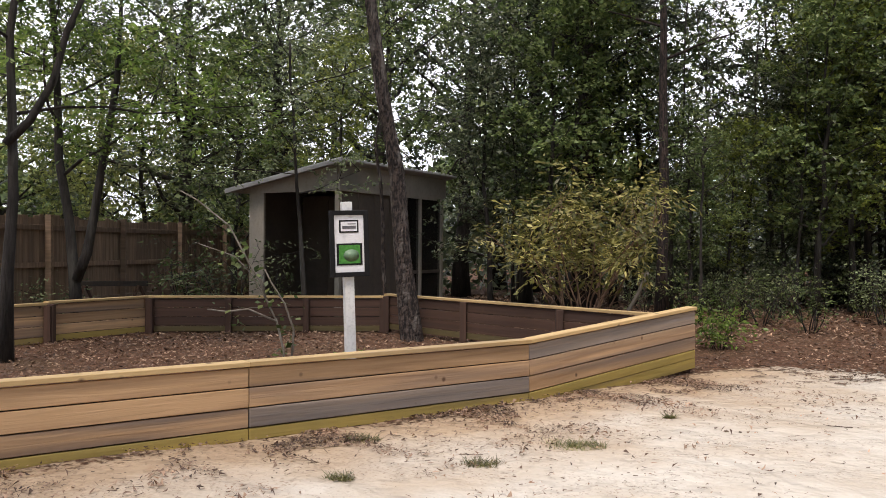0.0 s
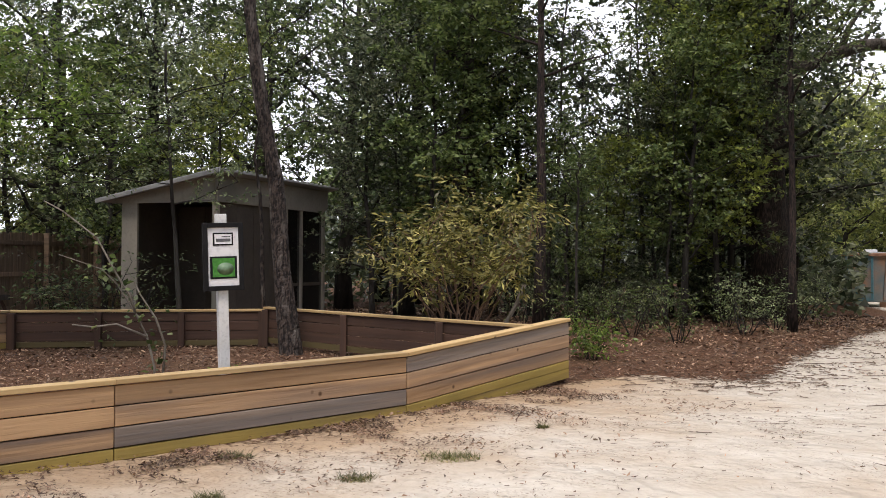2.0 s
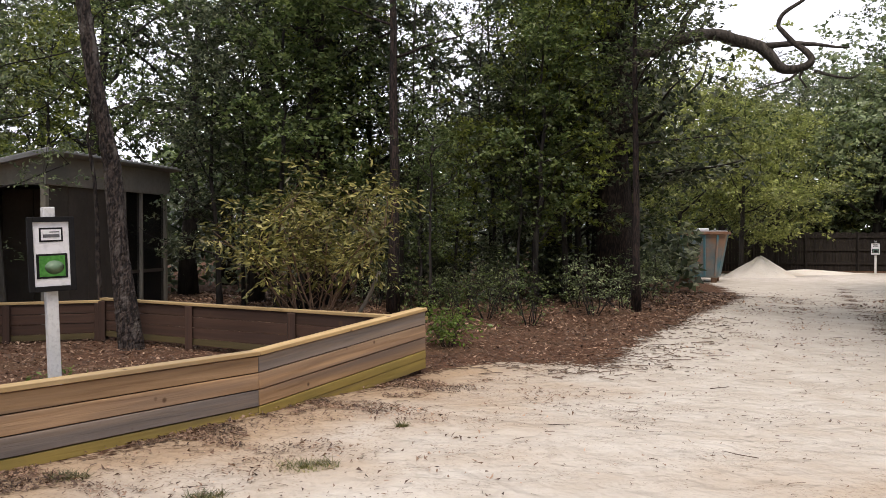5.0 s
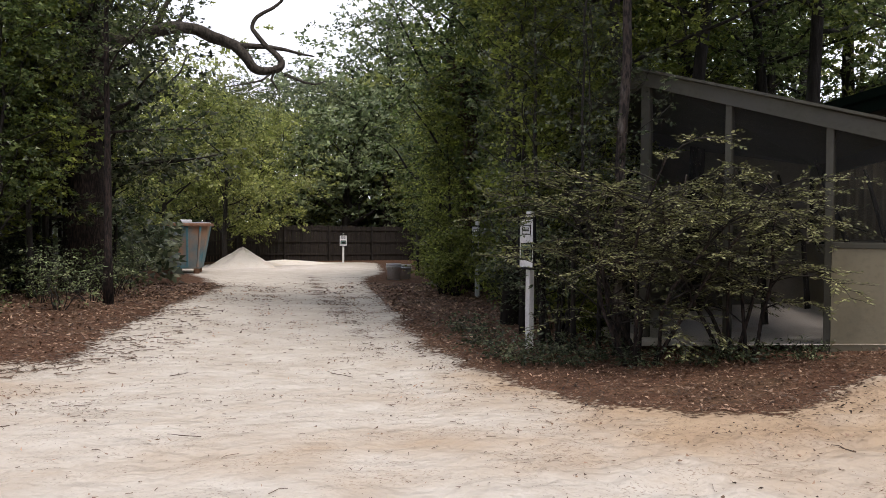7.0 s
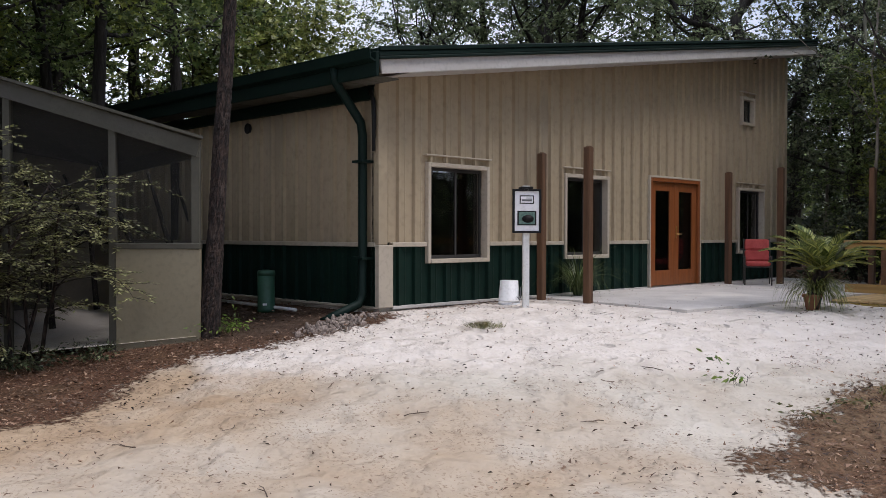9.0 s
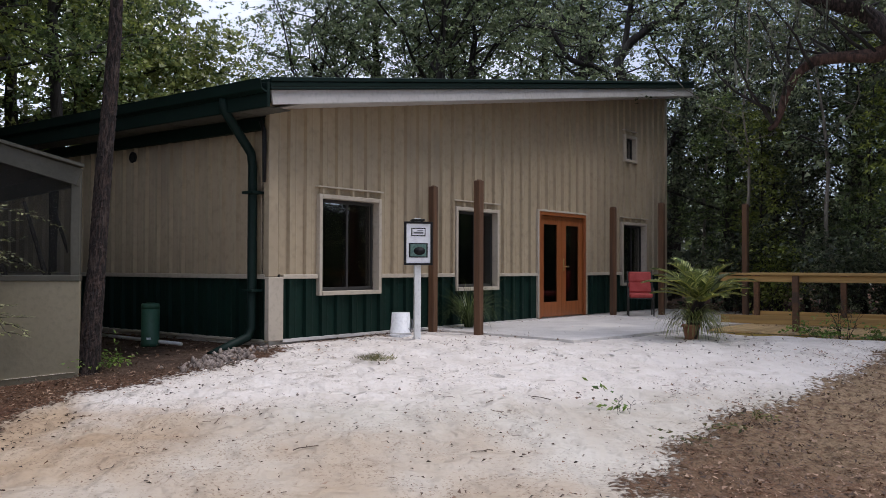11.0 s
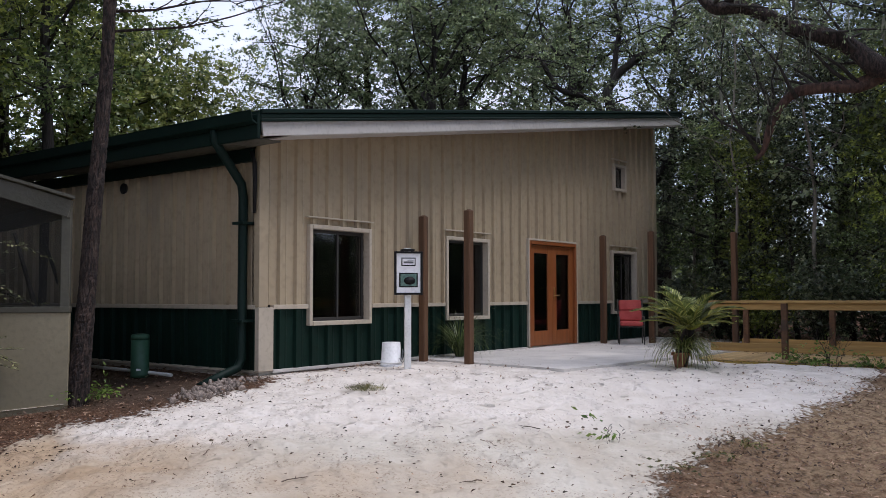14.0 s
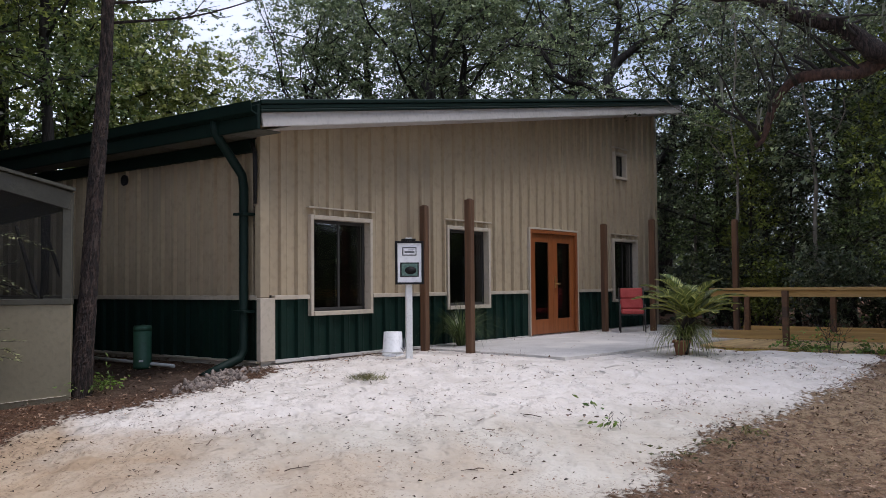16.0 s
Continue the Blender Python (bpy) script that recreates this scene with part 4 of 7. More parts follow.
# ---- the board pen ----
def pen_run(p, q, z, tops, parent, outer, post_every=None, grey=(), mats=None):
    """One straight run of a low board wall: treated base plank, three boards, a cap and posts behind."""
    p, q = Vector((*p, 0)), Vector((*q, 0))
    d = (q - p).normalized()
    n = Vector((-d.y, d.x, 0)) * (1 if outer else -1)
    gap = d * 0.004
    lay = [(0.10, TREATED, -0.04), (0.155, None, 0.0), (0.155, None, 0.0), (0.155, None, 0.0)]
    h = 0.0
    for i, (bh, m, _) in enumerate(lay):
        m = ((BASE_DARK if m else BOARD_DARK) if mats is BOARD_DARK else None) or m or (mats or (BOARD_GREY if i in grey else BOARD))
        a, b = p + gap, q - gap
        wob = random.uniform(-0.004, 0.004)
        board("board", (*(a + n * wob).to_2d(), z + h + bh / 2), (*(b + n * wob).to_2d(), z + h + bh / 2 + tops), 0.038, bh - 0.010, m, parent, "yellow-green treated base plank" if m is TREATED else "")
        h += bh
    return h


def build_pen():
    t = thing("board_pen", pose(0, 0, 0), "low pen of weathered horizontal boards with a pale cap", "pen wall")
    runs = list(zip(PEN_FRONT, PEN_FRONT[1:]))
    greys = ((), (1,), (3,))
    for (p, q), g, dz in zip(runs, greys, ((0.0, 0.0), (0.0, 0.0), (0.0, 0.195))):
        pen_run(p, q, -0.02, dz[1], t, True, grey=g)
        if dz[1]:
            board("board", (*p, -0.077), (*q, -0.077 + dz[1]), 0.038, 0.118, TREATED, t, "yellow-green treated base plank")
        back = Vector((-(q[1] - p[1]), q[0] - p[0], 0)).normalized() * 0.032
        # added dark board that blocks light through the seams
        board("backing", (p[0] + back.x, p[1] + back.y, 0.28), (q[0] + back.x, q[1] + back.y, 0.28 + dz[1]), 0.012, 0.50, FENCE_DARK, t)
        a, b = Vector((*p, 0)), Vector((*q, 0))
        n = Vector(((q[1] - p[1]), -(q[0] - p[0]), 0)).normalized()
        board("cap_rail", (*(a - n * 0.03).to_2d(), 0.57), (*(b - n * 0.03).to_2d(), 0.57 + dz[1]), 0.14, 0.038, CAP, t, "pale yellow pine cap board")
        for k in range(3):
            c = a.lerp(b, 0.02 + 0.48 * k)
            board("post", (c.x - n.x * 0.07, c.y - n.y * 0.07, -0.1), (c.x - n.x * 0.07, c.y - n.y * 0.07, 0.54 + dz[1] * 0.5 * k), 0.085, 0.085, BOARD_DARK, t)
    zs = (0.06, 0.02, 0.02, 0.0)
    for k, (p, q) in enumerate(zip(PEN_BACK, PEN_BACK[1:])):
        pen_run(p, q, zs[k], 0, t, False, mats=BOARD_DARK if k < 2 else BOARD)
        a, b = Vector((*p, 0)), Vector((*q, 0))
        n = Vector(((q[1] - p[1]), -(q[0] - p[0]), 0)).normalized()
        board("cap_rail", (*(a + n * 0.02).to_2d(), 0.59 + zs[k]), (*(b + n * 0.02).to_2d(), 0.59 + zs[k]), 0.13, 0.038, CAP, t, "pale yellow pine cap board")
        cnt = 3 if (b - a).length > 3 else 1
        for i in range(cnt + 1):
            c = a.lerp(b, 0.015 + 0.97 * i / cnt)
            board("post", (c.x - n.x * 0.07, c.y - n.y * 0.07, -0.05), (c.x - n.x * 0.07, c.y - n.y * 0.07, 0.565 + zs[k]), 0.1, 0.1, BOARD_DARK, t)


build_pen()


# ---- shed behind the pen ----
def build_shed():
    K, Rr, Lw, Hh, Hl, Hb = (-2.12, 16.08), 4.17, 2.13, 2.98, 2.58, 2.46
    t = thing("shed", pose(K[0], K[1], 0.05, 0, 0, 62.6), "grey-tan open shed with screened side and sloping roof", "shed")
    # local x runs along the high side, local y along the open end
    for x, w in ((0.05, 0.1), (2.48, 0.1), (3.12, 0.08), (Rr - 0.06, 0.1)):
        part("post", box((x - w / 2, 0.0, -0.1), (x + w / 2, 0.1, Hb + 0.02), 0.006), SHED_PAINT, t)
    part("end_panel", box((0.0, Lw - 0.36, -0.1), (0.06, Lw, Hb + 0.02), 0.006), SHED_PAINT, t)
    # darker than the shed paint: shade under the roof is put into the colour
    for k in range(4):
        part("side_panel", box((0.105 + 0.58 * k, 0.02, -0.1), (0.105 + 0.58 * (k + 1) - 0.012, 0.045, Hb + 0.01), 0.003), SHED_SHADED, t)
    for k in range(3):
        part("inner_panel", box((1.6, 0.06 + 0.66 * k, -0.1), (1.65, 0.06 + 0.66 * (k + 1) - 0.015, Hl - 0.1), 0.004), SHED_SHADED, t)
    part("back_wall", box((0.07, Lw - 0.06, -0.1), (Rr, Lw, Hl), 0.004), SHED_SHADED, t)
    part("far_wall", box((Rr - 0.05, 0.11, -0.1), (Rr, Lw - 0.06, Hl), 0.004), SHED_SHADED, t)
    part("beam", box((-0.02, -0.03, Hb), (Rr + 0.06, 0.02, Hh - 0.02), 0.006), SHED_PAINT, t, "deep grey-tan header board")
    bm = bmesh.new()
    vs = [bm.verts.new(p) for p in ((-0.03, 0.02, Hb), (-0.03, Lw + 0.12, Hb), (-0.03, Lw + 0.12, Hl - 0.02), (-0.03, 0.02, Hh - 0.02),
                                    (0.02, 0.02, Hb), (0.02, Lw + 0.12, Hb), (0.02, Lw + 0.12, Hl - 0.02), (0.02, 0.02, Hh - 0.02))]
    for f in ((0, 1, 2, 3), (7, 6, 5, 4), (0, 4, 5, 1), (2, 6, 7, 3), (1, 5, 6, 2), (0, 3, 7, 4)):
        bm.faces.new([vs[i] for i in f])
    bmesh.ops.recalc_face_normals(bm, faces=bm.faces)
    part("gable_board", bm, SHED_PAINT, t)
    sl = (Hh - Hl) / Lw
    x = -0.22
    while x < Rr + 0.2:
        part("roof_rib", tube([(x, -0.22, Hh + 0.22 * sl + 0.03), (x, Lw + 0.42, Hl - 0.42 * sl + 0.03)], [0.02, 0.02], 5), SHED_ROOF, t)
        x += 0.2
    bm = beam((Rr / 2, -0.22, Hh + 0.22 * sl), (Rr / 2, Lw + 0.42, Hl - 0.42 * sl), Rr + 0.46, 0.04, 0.004)
    part("roof", bm, SHED_ROOF, t, "grey galvanised roof sheet")
    part("roof_edge", beam((-0.235, -0.22, Hh + 0.22 * sl - 0.01), (-0.235, Lw + 0.42, Hl - 0.42 * sl - 0.01), 0.02, 0.07, 0.003), SHED_ROOF, t)
    for a, b in ((2.54, 3.07), (3.17, Rr - 0.12)):
        part("screen", box((a, 0.04, 0.0), (b, 0.05, Hb), 0), SCREEN, t)
        part("screen_rail", box((a, 0.03, 0.85), (b, 0.07, 0.92), 0.004), SHED_SHADED, t)


build_shed()


# ---- fences ----
def picket_fence(p, q, z, h, label, seed, group, material=None):
    material = material or FENCE
    t = thing("privacy_fence", pose(0, 0, 0), label, "fence", group)
    rng = random.Random(seed)
    p, q = Vector((*p, z)), Vector((*q, z))
    d = (q - p).normalized()
    n = Vector((d.y, -d.x, 0))
    L = (q - p).length
    k, s = 0, 0.0
    shared = [box((-0.068, -0.009, 0), (0.068, 0.009, h + e), 0.003) for e in (0.0, 0.02, -0.03)]
    datas = []
    for bm in shared:
        me = bpy.data.meshes.new("picket")
        bm.to_mesh(me)
        bm.free()
        me.materials.append(material)
        datas.append(me)
    while s < L and k < 300:
        ob = new("picket", rng.choice(datas))
        ob.parent = t
        ob.matrix_local = Matrix.LocRotScale(p + d * s, Euler((0, 0, math.atan2(d.y, d.x) + rng.uniform(-0.02, 0.02))), None)
        s += 0.145
        k += 1
    for zz in (0.35, h * 0.55, h - 0.2):
        board("rail", p + n * 0.03 + Vector((0, 0, zz)), p + d * min(s, L) + n * 0.03 + Vector((0, 0, zz)), 0.04, 0.09, material, t)
    s = 0.0
    while s < L:
        c = p + d * s + n * 0.09
        board("post", c, c + Vector((0, 0, h + 0.02)), 0.1, 0.1, material, t)
        s += 2.4


picket_fence((-7.35, 12.3), (-5.2, 25.2), 0.12, 1.85, "old brown wooden privacy fence behind the pen", 3, "privacy fences")
picket_fence((-5.2, 25.2), (-0.5, 26.2), 0.12, 1.85, "old brown wooden privacy fence behind the pen", 4, "privacy fences")
picket_fence((17, 39), (40, 30.5), 0.0, 1.8, "old wooden fence at the drive's end, darkened for tree shade", 5, "privacy fences", FENCE_DARK)


# ---- screened enclosure beside the building ----
def build_cage():
    c, p1, L = Vector((11.05, 2.05, 0)), Vector((11.05, 5.45, 0)), Vector((12.9, 7.9, 0))
    rb = Vector((15.6, 4.83, 0))
    t = thing("screen_enclosure", pose(0, 0, 0), "grey timber animal enclosure with dark insect screen", "enclosure")
    z0, zc, zp, zl, zr = 0.2, 2.76, 3.82, 3.62, 2.75

    def top(f):
        return zc + (zp - zc) * f

    posts = [(0.0, 0.1), (0.29, 0.085), (0.655, 0.085), (1.0, 0.13)]
    for f, w in posts:
        b = c.lerp(p1, f)
        part("post", box((b.x - 0.05, b.y - w / 2, z0), (b.x + 0.05, b.y + w / 2, top(f) - 0.02), 0.005), CAGE_PAINT, t)
    board("header", (c.x - 0.06, c.y - 0.05, zc - 0.1), (p1.x - 0.06, p1.y + 0.05, zp - 0.1), 0.05, 0.20, CAGE_PAINT, t)
    board("header", (p1.x - 0.05, p1.y + 0.06, zp - 0.1), (L.x - 0.05, L.y, zl - 0.1), 0.05, 0.20, CAGE_PAINT, t)
    board("header", (c.x - 0.06, c.y - 0.03, zc - 0.1), (rb.x, rb.y - 0.03, zr - 0.1), 0.05, 0.20, CAGE_PAINT, t)
    for f in (0.33, 0.66, 1.0):
        b = p1.lerp(L, f)
        board("post", (b.x, b.y, z0 - 0.2), (b.x, b.y, zp - 0.12), 0.1, 0.1, CAGE_PAINT, t)
    p3 = c.lerp(p1, 0.29)
    part("low_panel", box((c.x - 0.058, c.y - 0.056, z0 - 0.12), (c.x + 0.03, p3.y - 0.045, 1.46), 0.004), CAGE_WALL, t, "cream painted low wall panel")
    part("sill", box((c.x - 0.075, c.y - 0.06, 1.462), (c.x + 0.06, p3.y - 0.045, 1.53), 0.005), CAGE_PAINT, t)
    board("low_panel", (c.x + 0.06, c.y, 0.78), (rb.x, rb.y, 0.78), 0.06, 1.36, CAGE_WALL, t, "cream painted low wall panel")
    def web(a, b, za, zb, ta, tb):
        bm = bmesh.new()
        bm.faces.new([bm.verts.new(v) for v in ((a.x, a.y, za), (b.x, b.y, zb), (b.x, b.y, tb), (a.x, a.y, ta))])
        part("screen", bm, SCREEN, t, "dark insect screen")
    web(c, p3, 1.53, 1.53, zc - 0.2, top(0.29) - 0.2)
    web(p3, c.lerp(p1, 0.655), z0, z0, top(0.29) - 0.2, top(0.655) - 0.2)
    web(c.lerp(p1, 0.655), p1, z0, z0, top(0.655) - 0.2, zp - 0.2)
    web(p1, L, z0, z0, zp - 0.2, zl - 0.2)
    web(c, rb, 1.53, 1.53, zc - 0.2, zr - 0.2)
    # back walls, floor and roof sheet
    back = Vector((16.3, 8.3, 0))
    # added dark sheet in place of the dim foliage behind the open frame
    board("back_wall", (L.x, L.y, 1.7), (back.x, back.y, 1.7), 0.08, 3.4, DARK_SHEET, t, "dark sheet for the foliage behind")
    board("back_wall", (back.x, back.y, 1.7), (rb.x, rb.y, 1.7), 0.08, 3.0, SHED_PAINT, t, "grey-tan rear board wall")
    bm = bmesh.new()
    lo = [(c.x - 0.15, c.y - 0.12, zc + 0.01), (p1.x - 0.15, p1.y + 0.1, zp + 0.01), (L.x - 0.1, L.y + 0.1, zl + 0.01), (back.x, back.y, 3.4), (rb.x + 0.1, rb.y - 0.1, zr + 0.01)]
    a, b = [bm.verts.new(v) for v in lo], [bm.verts.new((x, y, z + 0.035)) for x, y, z in lo]
    bm.faces.new(a), bm.faces.new(b[::-1])
    for k in range(5):
        j = (k + 1) % 5
        bm.faces.new((a[k], b[k], b[j], a[j]))
    bmesh.ops.triangulate(bm, faces=bm.faces)
    bmesh.ops.recalc_face_normals(bm, faces=bm.faces)
    part("roof", bm, CAGE_PAINT, t)
    bm = bmesh.new()
    fl = [bm.verts.new((x + (13.4 - x) * 0.03, y + (5.3 - y) * 0.03, gz(x, y) + 0.05)) for x, y, _ in lo]
    bm.faces.new(fl)
    bmesh.ops.recalc_face_normals(bm, faces=bm.faces)
    part("sand_floor", bm, PILE_SAND, t, "pale sand floor")
    for k in range(5):
        a = Vector((12.0 + 0.9 * k, 3.0 + 0.5 * (k % 2) * 3, 0.3))
        part("perch", tube([a, a + Vector((0.3, 0.2, 1.2)), a + Vector((0.2 + 0.2 * (k % 3), 0.6, 2.3))], [0.05, 0.04, 0.025], 7), BARK, t, "bare climbing branch")


build_cage()


# ---- dumpster, sand heap, buckets ----
def build_dumpster():
    x, y = 18.25, 27.7
    t = thing("dumpster", pose(x, y, gz(x, y), 0, 0, -38), "rusty blue steel dumpster beside the sand heap", "dumpster")
    bm = bmesh.new()
    lo = [(-0.55, -0.7, 0.18), (0.45, -0.7, 0.18), (0.45, 0.7, 0.18), (-0.55, 0.7, 0.18)]
    hi = [(-0.85, -0.85, 1.72), (0.72, -0.85, 1.72), (0.72, 0.85, 1.72), (-0.85, 0.85, 1.72)]
    a, b = [bm.verts.new(v) for v in lo], [bm.verts.new(v) for v in hi]
    bm.faces.new(a[::-1]), bm.faces.new(b)
    for k in range(4):
        j = (k + 1) % 4
        bm.faces.new((a[k], a[j], b[j], b[k]))
    bmesh.ops.bevel(bm, geom=bm.edges[:], offset=0.02, segments=1, affect="EDGES")
    part("bin", bm, RUST_BLUE, t)
    part("rim", box((-0.93, -0.93, 1.70), (0.80, 0.93, 1.80), 0.015), RUST, t, "rusty top rim")
    part("lid", box((-0.80, -0.80, 1.80), (0.70, 0.80, 1.84), 0.01), PLASTIC_GREY, t, "faded grey lid")
    for k in (-0.45, 0.0, 0.35):
        part("rib", beam((k, -0.72, 0.25), (k * 1.3, -0.87, 1.68), 0.07, 0.05), RUST_BLUE, t)
    for sx in (-0.4, 0.3):
        for sy in (-0.5, 0.5):
            part("foot", box((sx - 0.1, sy - 0.1, 0), (sx + 0.1, sy + 0.1, 0.2), 0.01), RUST, t)
    part("rubbish", box((-0.3, -0.5, 1.84), (0.1, -0.1, 1.93), 0.02), PLASTIC_WHITE, t, "white rubbish on the lid")


build_dumpster()


def build_heap(x0, y0, rx, ry, h, label):
    bm = bmesh.new()
    n, rows = 56, 16
    top = bm.verts.new((0, 0, h))
    rings = []
    for i in range(1, rows + 1):
        f = i / rows
        ring = []
        for k in range(n):
            a = 2 * math.pi * k / n
            r = f * (1 + 0.14 * noise.noise((math.cos(a) * 1.2, math.sin(a) * 1.2, 3.0)))
            z = h * (1 - f) ** 0.92 * (1 + 0.2 * noise.noise((math.cos(a) * 2, math.sin(a) * 2, f * 2))) + 0.05 * h * noise.noise((r * math.cos(a) * 4, r * math.sin(a) * 4, 1.0)) - 0.05 * f
            ring.append(bm.verts.new((r * rx * math.cos(a), r * ry * math.sin(a), z)))
        rings.append(ring)
    for k in range(n):
        bm.faces.new((top, rings[0][k], rings[0][(k + 1) % n]))
    for a, b in zip(rings, rings[1:]):
        for k in range(n):
            bm.faces.new((a[k], b[k], b[(k + 1) % n], a[(k + 1) % n]))
    ob = link_mesh("sand_heap", bm, PILE_SAND, smooth=True)
    ob.location = (x0, y0, gz(x0, y0))
    tagged(ob, label, "sand heap")


build_heap(22.5, 30.4, 1.5, 1.4, 0.82, "pale heap of sand at the end of the drive")
build_heap(25.6, 31.6, 4.0, 1.0, 0.22, "low spread ridge of white sand beside the heap")


def bucket(x, y, z, r, h, material, label, group=""):
    t = thing("bucket", pose(x, y, z), label, "bucket", group)
    part("tub", turned([(r * 0.82, 0.0), (r * 0.97, h * 0.9), (r, h * 0.9), (r, h), (r * 0.94, h), (r * 0.78, 0.03)], 24), material, t)
    part("rim", turned([(r * 1.04, h * 0.78), (r * 1.06, h * 0.79), (r * 1.06, h * 0.82), (r * 0.98, h * 0.83)], 24), material, t)
    part("bail", tube([(r * 1.05 * math.cos(a), r * 0.35 * math.sin(a) - r * 0.9, h * 0.8 - 0.5 * r * math.sin(a)) for a in np.linspace(0, math.pi, 9)], [0.004] * 9, 5), METAL_DARK, t, "wire handle")
    return t


bx, by, _ = uv(2.22, -0.40)
b1 = bucket(bx, by, gz(bx, by), 0.165, 0.37, PLASTIC_WHITE, "white plastic bucket upside down on the sand")
b1.matrix_world = pose(bx, by, gz(bx, by) + 0.36, 180, 0, 180)
part("label_patch", box((0.02, -0.168, 0.1), (0.1, -0.158, 0.26), 0.002), BAR_GREY, b1, "grey printed label")
bucket(20.75, 19.75, gz(20.75, 19.75), 0.25, 0.52, PLASTIC_WHITE, "white plastic tub at the drive's edge", "tubs by the drive")
bucket(21.5, 20.0, gz(21.5, 20.0), 0.25, 0.46, PLASTIC_WHITE, "white plastic tub at the drive's edge", "tubs by the drive")

# green utility marker
gx, gy = 13.2, 1.56
t = thing("utility_post", pose(gx, gy, gz(gx, gy)), "stout green plastic utility post in bare dirt", "utility post")
part("tube", turned([(0.128, 0.0), (0.128, 0.05), (0.125, 0.06), (0.125, 0.53)], 22), PLASTIC_GREEN, t)
part("cap", turned([(0.129, 0.53), (0.129, 0.57), (0.118, 0.60), (0.05, 0.612)], 22), PLASTIC_GREEN, t)
part("tag", box((-0.128, -0.03, 0.1), (-0.11, 0.03, 0.13), 0.002), PLASTIC_WHITE, t)

# loose pipe on the dirt beside the wall
px0, py0, _ = uv(-0.5, 1.2)
px1, py1, _ = uv(-0.35, 3.6)
ob = link_mesh("drain_pipe", tube([(px0, py0, gz(px0, py0) + 0.06), (px1, py1, gz(px1, py1) + 0.05)], [0.025, 0.025], 8), PVC)
tagged(ob, "thin white plastic pipe lying along the wall", "pipe")


# stones by the downspout
def stones():
    rng = random.Random(8)
    base = bmesh.new()
    bmesh.ops.create_icosphere(base, subdivisions=1, radius=0.5)
    for v in base.verts:
        v.co *= 1 + 0.25 * noise.noise(v.co * 2.9)
    me = bpy.data.meshes.new("stone")
    base.to_mesh(me)
    base.free()
    me.materials.append(STONE)
    me.shade_smooth()
    t = thing("stone_pile", pose(0, 0, 0), "spill of pale rounded stones under the downspout", "stones")
    for k in range(290):
        f = rng.random()
        x, y = 11.65 - 0.8 * f + rng.gauss(0, 0.13), 0.04 + 0.62 * f + rng.gauss(0, 0.10 + 0.06 * f)
        r = (0.035 + 0.06 * rng.random() ** 2.5) * (1 + 0.25 * f)
        ob = new("stone", me)
        ob.parent = t
        hump = 0.045 * math.exp(-((f - 0.25) / 0.3) ** 2)
        ob.matrix_local = Matrix.LocRotScale((x, y, gz(x, y) + r * 0.15 + hump * rng.random()), Euler([rng.uniform(0, 6) for _ in range(3)]), Vector((r, r * rng.uniform(0.65, 1), r * 0.55)))


stones()


# ---- chair, palm, boardwalk ----
def build_chair():
    x, y, _ = uv(9.15, -1.0)
    t = thing("patio_chair", pose(x, y, 0.64, 0, 0, -108), "metal patio chair with a faded red cushion", "chair")
    t.scale = (0.93, 0.93, 0.9)
    for sx in (-0.27, 0.27):
        part("leg", tube([(sx, -0.28, 0), (sx, -0.27, 0.42), (sx, -0.2, 0.64), (sx, 0.2, 0.62)], [0.014] * 4, 8), METAL_DARK, t)
        part("leg", tube([(sx, 0.30, 0), (sx, 0.2, 0.40), (sx, 0.34, 1.02)], [0.014] * 3, 8), METAL_DARK, t)
    part("crossbar", tube([(-0.27, -0.27, 0.40), (0.27, -0.27, 0.40)], [0.012] * 2, 8), METAL_DARK, t)
    part("crossbar", tube([(-0.27, 0.34, 1.0), (0.27, 0.34, 1.0)], [0.012] * 2, 8), METAL_DARK, t)
    part("seat_pan", box((-0.26, -0.27, 0.395), (0.26, 0.22, 0.415), 0.006), METAL_DARK, t)
    part("seat_cushion", box((-0.25, -0.29, 0.416), (0.25, 0.2, 0.52), 0.035), RED_FABRIC, t, "faded red seat cushion")
    for z0, z1 in ((0.50, 0.75), (0.755, 1.0)):
        bm = box((-0.25, -0.05, z0), (0.25, 0.05, z1), 0.03)
        ob = part("back_cushion", bm, RED_FABRIC, t, "faded red quilted back cushion")
        ob.matrix_local = pose(0, 0.10, 0.03, -13, 0, 0)


build_chair()


def frond(length, lift, bend, rng, pinnae=40):
    """A stiff feather leaf: an arching midrib with narrow leaflets raised in a V. lift and bend in degrees."""
    mid, quads, p, steps = [Vector((0.05, 0, 0))], [], Vector((0.05, 0, 0)), 10
    for k in range(steps):
        a = radians(lift - bend * ((k + 0.5) / steps) ** 1.4)
        p = p + Vector((math.cos(a), 0, math.sin(a))) * (length / steps)
        mid.append(p)
    for k in range(pinnae):
        f = 0.10 + 0.88 * k / pinnae
        i = min(steps - 1, int(f * steps))
        d0 = (mid[i + 1] - mid[i]).normalized()
        up = Vector((-d0.z, 0, d0.x))
        q = mid[i].lerp(mid[i + 1], f * steps - i)
        ln = length * 0.20 * math.sin(math.pi * (0.16 + 0.78 * f)) + 0.03
        for s in (-1, 1):
            d = (d0 * 0.75 + Vector((0, s * 0.8, 0)) + up * (0.30 + rng.uniform(-0.12, 0.12))).normalized()
            w = d0 * 0.016
            quads.append([q - w, q + d * ln * 0.5 - w * 0.8, q + d * ln - up * ln * 0.12, q + d * ln * 0.5 + w * 0.8])
    return mid, quads


